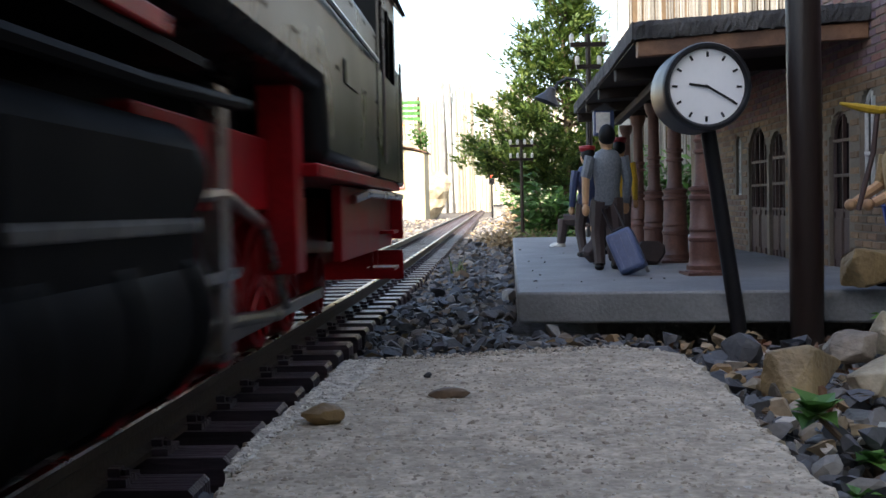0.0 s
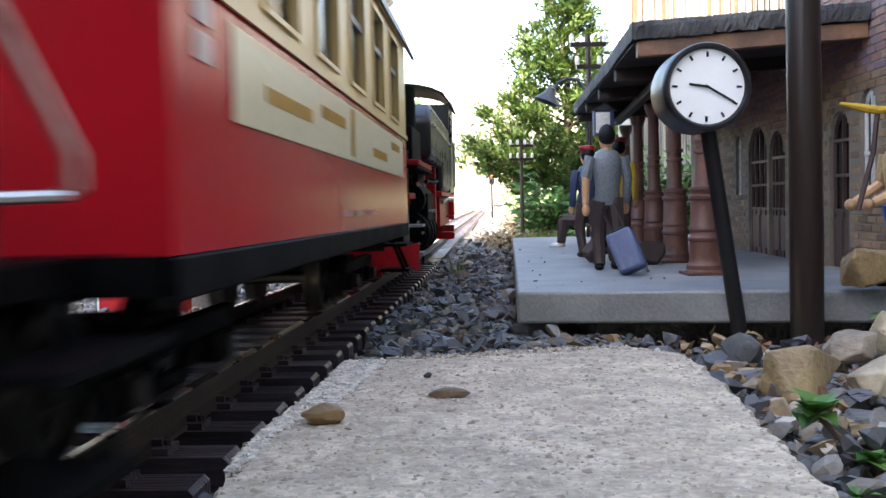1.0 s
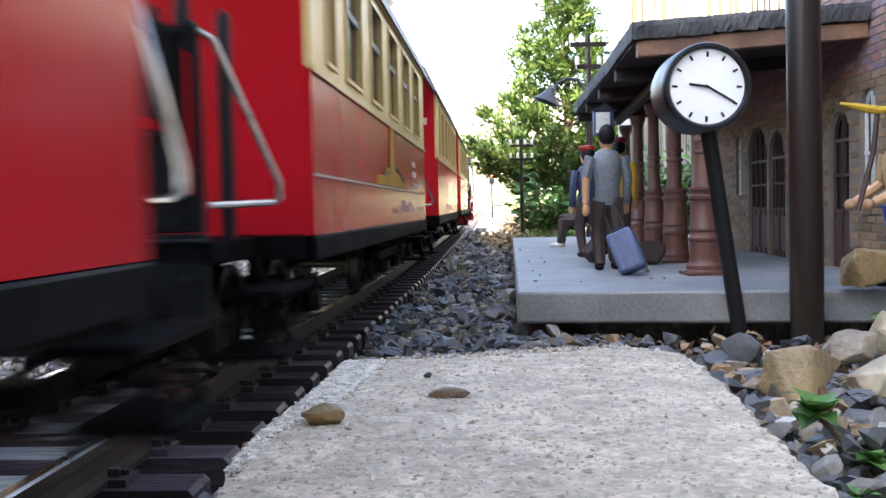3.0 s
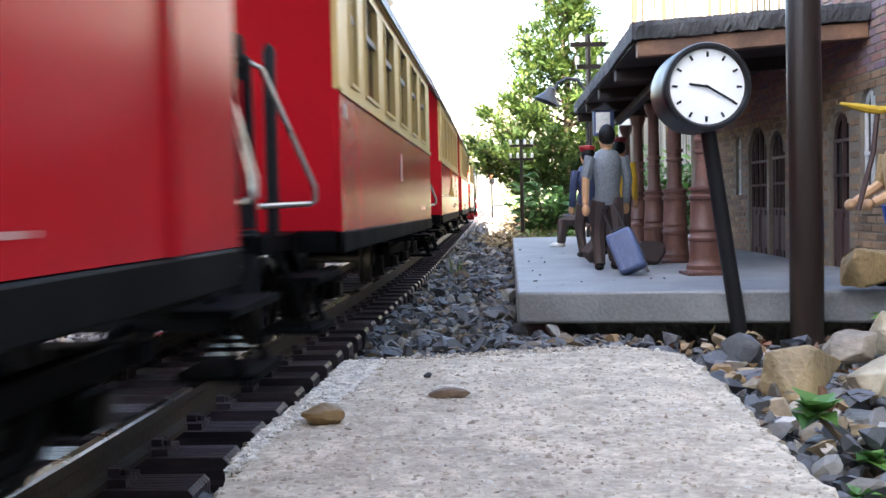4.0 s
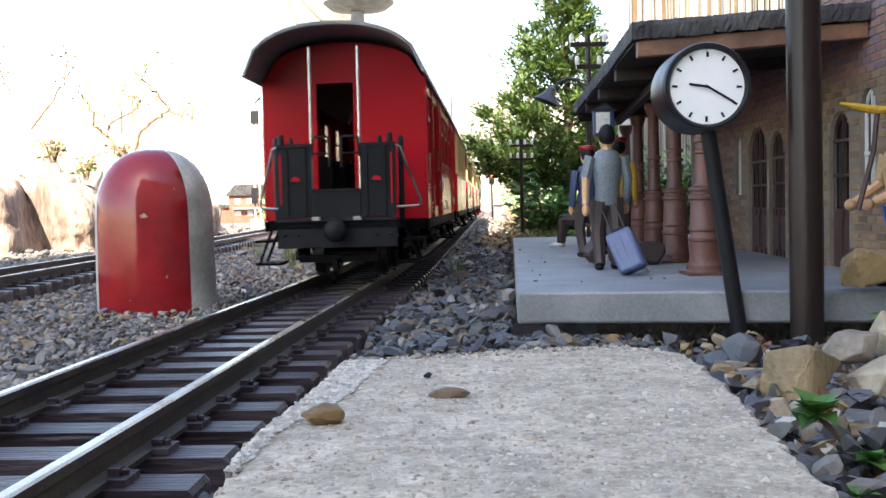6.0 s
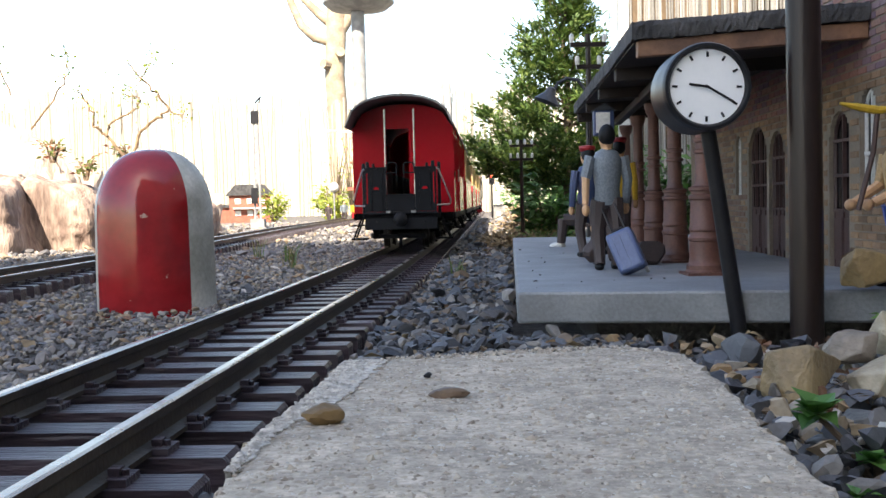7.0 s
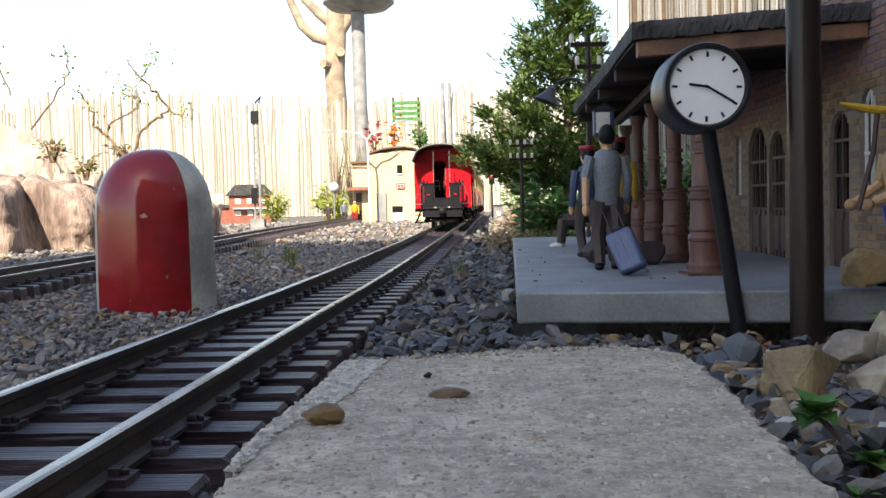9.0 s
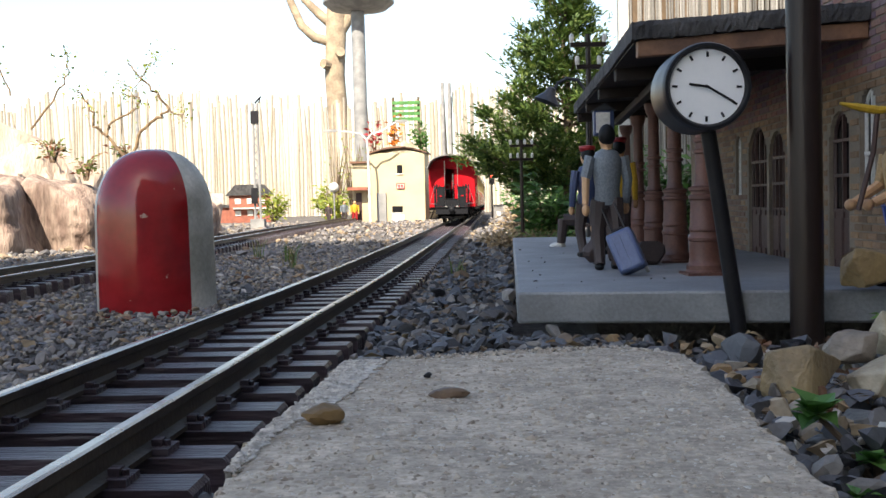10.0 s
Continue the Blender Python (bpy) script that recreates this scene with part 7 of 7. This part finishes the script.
def red_house():
    root = thing("model_house", "small red and white model house with grey roof", "model building", pose(-0.915, 4.9, -0.004, 0, 0, 12) @ Matrix.Scale(1.12, 4))
    g = G()
    g.box(-0.085, 0.085, -0.06, 0.06, 0, 0.115)
    part("wall", g, M_tile, root)
    g = G()
    g.prism([(-0.10, 0.115), (0.10, 0.115), (0.06, 0.160), (-0.06, 0.160)], -0.072, 0.072, pose(0, 0, 0, 90, 0, 0))
    roof = part("roof", g, M_felt, root, "dark grey hipped roof")
    g = G()
    g.box(0.02, 0.045, -0.015, 0.015, 0.150, 0.185)
    part("chimney", g, M_greymetal, roof)
    g = G()
    g.box(-0.185, -0.0852, -0.05, 0.05, 0, 0.065)
    an = part("annex", g, M_tile, root)
    g = G()
    g.box(-0.195, -0.0852, -0.06, 0.06, 0.065, 0.078)
    part("annex_roof", g, M_felt, an)
    g = G()
    g.box(-0.180, -0.11, -0.03, 0.03, 0.078, 0.125)
    part("turret", g, M_lampwhite, an)
    for x in (-0.05, 0.0, 0.05):
        for z in (0.03, 0.08):
            g = G()
            g.box(x - 0.012, x + 0.012, -0.063, -0.058, z, z + 0.022)
            part("window", g, M_lampwhite, root)
    g = G()
    g.box(-0.07, 0.09, -0.085, -0.0605, 0.058, 0.064)
    part("awning", g, M_lampwhite, root)


red_house()


def signal_mast():
    root = thing("signal_mast", "grey lattice railway signal mast", "railway signal", pose(-0.590, 3.3, 0.0))
    for x in (-0.009, 0.009):
        g = G()
        g.tube([(x, 0, 0), (x * 0.7, 0, 0.40)], 0.0042, 6)
        part("upright", g, M_greymetal, root)
    for k in range(16):
        g = G()
        z = 0.02 + 0.0235 * k
        s = 1 if k % 2 else -1
        g.tube([(-0.008 * s, 0, z), (0.008 * s, 0, z + 0.0235)], 0.0022, 5)
        part("lattice_bar", g, M_greymetal, root)
    g = G()
    g.box(-0.014, 0.010, -0.008, 0.008, 0.335, 0.375)
    part("signal_head", g, M_clockblack, root)
    g = G()
    g.tube([(0.0, 0, 0.40), (0.02, 0, 0.42), (0.012, 0, 0.40)], 0.003, 6)
    part("mast_cap", g, M_clockblack, root)
    g = G()
    g.box(-0.022, 0.022, -0.02, 0.02, -0.004, 0.03)
    part("foot", g, M_greymetal, root)
    g = G()
    g.box(-0.018, 0.002, -0.014, -0.004, 0.08, 0.13)
    part("relay_box", g, M_clockblack, root)


signal_mast()


def light_signal():
    root = thing("light_signal", "black railway light signal showing red", "railway signal", pose(0.2050, 4.2, 0.0))
    g = G()
    g.tube([(0, 0.01, 0), (0, 0.01, 0.16)], 0.004, 8)
    part("post", g, M_clockblack, root)
    g = G()
    g.box(-0.011, 0.011, -0.004, 0.008, 0.140, 0.198)
    part("head", g, M_clockblack, root, bevel=0.002)
    g = G()
    g.tube([(0.003, -0.006, 0.172), (0.003, -0.0035, 0.172)], 0.0065, 12)
    part("lens", g, M_signalred, root, "lit red lens")
    g = G()
    g.tube([(-0.003, -0.006, 0.153), (-0.003, -0.0035, 0.153)], 0.005, 12)
    part("lens", g, M_glassdark, root)


light_signal()


def street_lamp():
    root = thing("street_lamp", "pale double-armed model street lamp", "street lamp", pose(-0.268, 3.85, 0.0))
    g = G()
    g.tube([(0, 0, 0), (-0.004, 0, 0.27), (-0.008, 0, 0.31)], [0.006, 0.004, 0.0035], 8)
    part("post", g, M_lampwhite, root)
    for s, w, z in ((-1, 0.160, 0.345), (1, 0.14, 0.375)):
        g = G()
        g.tube([(-0.008, 0, 0.31), (-0.008 + s * 0.02, 0, 0.332), (-0.008 + s * 0.055, 0, 0.34), (s * w * 0.75, 0, z)], 0.0032, 6)
        arm = part("arm", g, M_lampwhite, root)
        g = G()
        g.box(min(s * w * 0.72, s * w * 1.05), max(s * w * 0.72, s * w * 1.05), -0.01, 0.01, z - 0.003, z + 0.006)
        part("lamp_head", g, M_greymetal, arm)


street_lamp()


def globe_lamp():
    root = thing("globe_lamp", "small white globe lamp beside the hut", "lamp", pose(-0.418, 4.0, 0.0))
    g = G()
    g.tube([(0, 0, 0), (0, 0, 0.12)], 0.003, 6)
    part("post", g, M_greymetal, root)
    g = G()
    g.ball((0, 0, 0.138), 0.020, 0.020, 0.020, 14, 10)
    part("globe", g, M_lampwhite, root, smooth=True)


globe_lamp()
doll("figurine", "tiny painted figurine with yellow jacket and red trousers", (-0.335, 3.95, 0.0), 10, 0.085, M_yellow, M_redcap)
doll("figurine", "tiny painted figurine in dark clothes beside the hut", (-0.385, 4.05, 0.0), 30, 0.085, M_greyshirt, M_trouser)
doll("figurine", "tiny painted figurine standing by the globe lamp", (-0.43, 3.9, 0.0), -20, 0.075, M_trouser, M_trouser)


def bin_box():
    root = thing("relay_cabinet", "small grey trackside cabinet with a white plate", "cabinet", pose(0.205, 3.75, 0.0))
    g = G()
    g.box(-0.018, 0.018, -0.015, 0.015, -0.003, 0.052)
    part("body", g, M_greymetal, root, bevel=0.002)
    g = G()
    g.box(-0.021, 0.021, -0.018, 0.018, 0.0525, 0.058)
    part("lid", g, M_shade, root)
    g = G()
    g.box(-0.007, 0.007, -0.017, -0.0155, 0.018, 0.034)
    part("plate", g, M_lampwhite, root)


bin_box()


def big_tree():
    root = thing("tree", "pruned garden tree with thick bare trunk", "tree", pose(-0.728, 7.5, 0.0) @ Matrix.Scale(1.34, 4))
    g = G()
    g.tube([(0.02, 0, -0.01), (0.0, 0, 0.4), (-0.02, 0, 0.75), (-0.005, 0, 1.02), (0.03, 0, 1.5), (0.05, 0, 2.1)], [0.07, 0.058, 0.054, 0.056, 0.05, 0.035], 16)
    tr = part("trunk", g, M_palebark, root, "thick grey brown trunk", smooth=True)
    for pts, r in (([(-0.02, 0, 0.93), (-0.12, -0.02, 0.955), (-0.19, -0.02, 1.02), (-0.25, 0, 1.16), (-0.3, 0, 1.5)], 0.030), ([(0.0, 0, 1.0), (-0.09, 0, 1.08), (-0.17, 0, 1.16), (-0.2, 0, 1.5)], 0.028), ([(0.02, 0, 1.0), (0.12, 0, 1.15), (0.2, 0.1, 1.6)], 0.035)):
        g = G()
        g.tube(pts, [r * (1 - 0.1 * i) for i in range(len(pts))], 10)
        part("limb", g, M_palebark, tr, smooth=True)
    for x, z in ((-0.075, 0.80), (0.02, 0.86)):
        g = G()
        g.tube([(x * 0.5, -0.02, z), (x, -0.07, z + 0.01)], [0.028, 0.026], 10)
        part("branch_stub", g, M_palebark, tr)


big_tree()


def dish_post():
    root = thing("garden_post", "grey metal post carrying a round dish", "post", pose(-0.395, 5.2, 0.0))
    g = G()
    g.tube([(0.0, 0, -0.01), (-0.006, 0, 1.05)], 0.034, 16)
    part("post", g, M_greymetal, root, smooth=True)
    g = G()
    g.rev([(0.05, 1.035), (0.14, 1.045), (0.178, 1.075), (0.178, 1.085), (0.13, 1.06), (0.03, 1.05)], 28)
    part("dish", g, M_greymetal, root, smooth=True)


dish_post()
for i, (x, y, z, s) in enumerate(((-0.16, 4.7, 0.30, 0.065), (-0.24, 4.75, 0.29, 0.05), (-0.11, 4.75, 0.27, 0.05), (-0.2, 4.72, 0.14, 0.14), (-0.08, 4.72, 0.12, 0.14))):
    rock("boulder", (x, y, z), (s, s * 0.8, s), M_paleflint, "pale stone of the rockery behind the hut", 80 + i, "boulder", 3, 0.5)


def slat_sign():
    root = thing("garden_trellis", "small slatted green wooden trellis on posts", "trellis", pose(-0.165, 5.0, 0.0))
    for k in range(4):
        g = G()
        g.box(-0.065, 0.07, -0.006, 0.006, 0.47 + 0.026 * k, 0.486 + 0.026 * k)
        part("slat", g, M_greenpaint, root)
    for x in (-0.06, 0.062):
        g = G()
        g.box(x - 0.006, x + 0.006, 0.0062, 0.018, -0.004, 0.585)
        part("post", g, M_bark, root)


slat_sign()
shrub("flowering_shrub", "shrub with sunlit green leaves behind the hut", (-0.09, 4.85, 0.30), (0.06, 0.05, 0.14), 200, 0.03, M_weed, 41, stems=5)
shrub("flowering_shrub", "orange flowering shrub in the rockery", (-0.22, 4.85, 0.30), (0.04, 0.04, 0.20), 120, 0.03, M_orange, 42, stems=5)
shrub("flowering_shrub", "red flowering shrub in the rockery", (-0.315, 4.9, 0.30), (0.03, 0.03, 0.17), 70, 0.03, M_redcap, 43, stems=4)
for i, q in enumerate(((-0.735, 4.5, 0, 0.075, 0.12, M_bush), (-0.50, 4.6, 0, 0.08, 0.16, M_bush), (-0.45, 4.3, 0, 0.05, 0.10, M_bush), (-0.62, 6.0, 0, 0.12, 0.20, M_bush), (0.33, 4.4, 0, 0.10, 0.14, M_weed), (-1.02, 4.4, 0, 0.06, 0.07, M_bush))):
    shrub("leafy_shrub", "sunlit yellow-green shrub in the garden", q[:3], (q[3], q[3], q[4]), 420, 0.024, q[5], 60 + i)
for i, (x, y, h) in enumerate(((-0.47, 4.6, 0.36), (-0.40, 4.7, 0.40), (-0.33, 4.6, 0.34))):
    shrub("bare_shrub", "thin upright twiggy shrub with few yellow leaves", (x, y, 0), (0.10, 0.05, h), 120, 0.018, M_bush, 70 + i, stems=16)


# ---- bricks of the station, nearest first ----
def bricks():
    L, Hh = 0.0108, 0.0033
    gap = 0.0007
    rows = int((WALL_TOP - 0.029) / (Hh + gap))
    protos = []
    rng = random.Random(4)
    for k in range(3):
        g = G()
        e = 0.0003
        x, z, d = L / 2, Hh / 2, 0.0007
        g.add([(-x, 0, -z), (x, 0, -z), (x, 0, z), (-x, 0, z), (-x + e, -d, -z + e), (x - e, -d, -z + e), (x - e, -d * (0.8 + 0.1 * k), z - e), (-x + e, -d, z - e)], [(4, 5, 6, 7), (0, 1, 5, 4), (1, 2, 6, 5), (2, 3, 7, 6), (3, 0, 4, 7)])
        protos.append((g, g.mesh("brick", M_brickA)))
    rest, plum = G(), G()
    turn = pose(0, 0, 0, 0, 0, -90 - math.degrees(FTH))
    count = 0
    for r in range(rows):
        z = 0.029 + (r + 0.5) * (Hh + gap)
        y = 0.305 + (0.5 * (L + gap) if r % 2 else 0)
        while y < 0.88:
            if not in_opening(y - L / 2, z, 0.001) and not in_opening(y + L / 2, z, 0.001) and not in_opening(y, z, 0.001):
                m = Matrix.Translation(facade_pt(y, z, -0.0001)) @ turn
                k = rng.randrange(3)
                if 0.44 < y < 0.56 and z < 0.125 and count < 290:
                    ob = new("brick", protos[k][1])
                    ob.parent = STATION
                    ob.matrix_basis = m
                    count += 1
                else:
                    (plum if z > 0.118 or y < 0.5 else rest).add([m @ Vector(q) for q in protos[k][0].v], protos[k][0].f)
            y += L + gap
    part("bricks", rest, M_brickB, STATION, kind="stuff")
    part("bricks", plum, M_brickC, STATION, kind="stuff")


bricks()


# ---- the train's course ----
def motions():
    # where the last coach's rear wall is along the track
    T = [0.0, 0.5, 1.0, 1.5, 2.0, 2.5, 3.8, 4.0, 4.2, 4.5, 5.0, 5.3, 6.4, 7.5, 9.0, 10.0]
    S = [-2.634, -2.346, -2.020, -1.712, -1.394, -1.106, -0.324, -0.210, -0.102, 0.042, 0.275, 0.408, 0.890, 1.390, 2.085, 2.560]

    def rear(t):
        """Smooth (Hermite) course through the known places."""
        i = max(0, min(len(T) - 2, int(np.searchsorted(T, t, side="right")) - 1))

        def slope(k):
            a, b = max(k - 1, 0), min(k + 1, len(T) - 1)
            return (S[b] - S[a]) / (T[b] - T[a])
        h = T[i + 1] - T[i]
        u = (t - T[i]) / h
        return (2 * u ** 3 - 3 * u ** 2 + 1) * S[i] + (u ** 3 - 2 * u ** 2 + u) * h * slope(i) + (3 * u ** 2 - 2 * u ** 3) * S[i + 1] + (u ** 3 - u ** 2) * h * slope(i + 1)

    def on_track(y, half):
        a, b = Vector((line_x(y - half), y - half, line_z(y - half))), Vector((line_x(y + half), y + half, line_z(y + half)))
        m = (a + b) / 2
        tip = math.degrees(math.atan2(b.z - a.z, 2 * half))
        return pose(m.x, m.y, m.z, tip, 0, -math.degrees(math.atan2(b.x - a.x, b.y - a.y)))

    times = [0.1 * i for i in range(101)]
    for k, c in enumerate(TRAIN):
        walk(c, [(t, on_track(rear(t) + HL + (4 - k) * PITCH, 0.145)) for t in times])
    walk(LOCO, [(t, on_track(rear(t) + 4 * PITCH + 2 * HL + 0.070 + 0.272, 0.12)) for t in times])
    ticks = [i / FPS for i in range(10 * FPS + 1)]
    course = [rear(t) - rear(0) for t in ticks]
    for ob, r in SPIN:
        at = ob.location.copy()
        walk(ob, [(t, Matrix.Translation(at) @ Matrix.Rotation(-s / r, 4, "X")) for t, s in zip(ticks, course)])


motions()
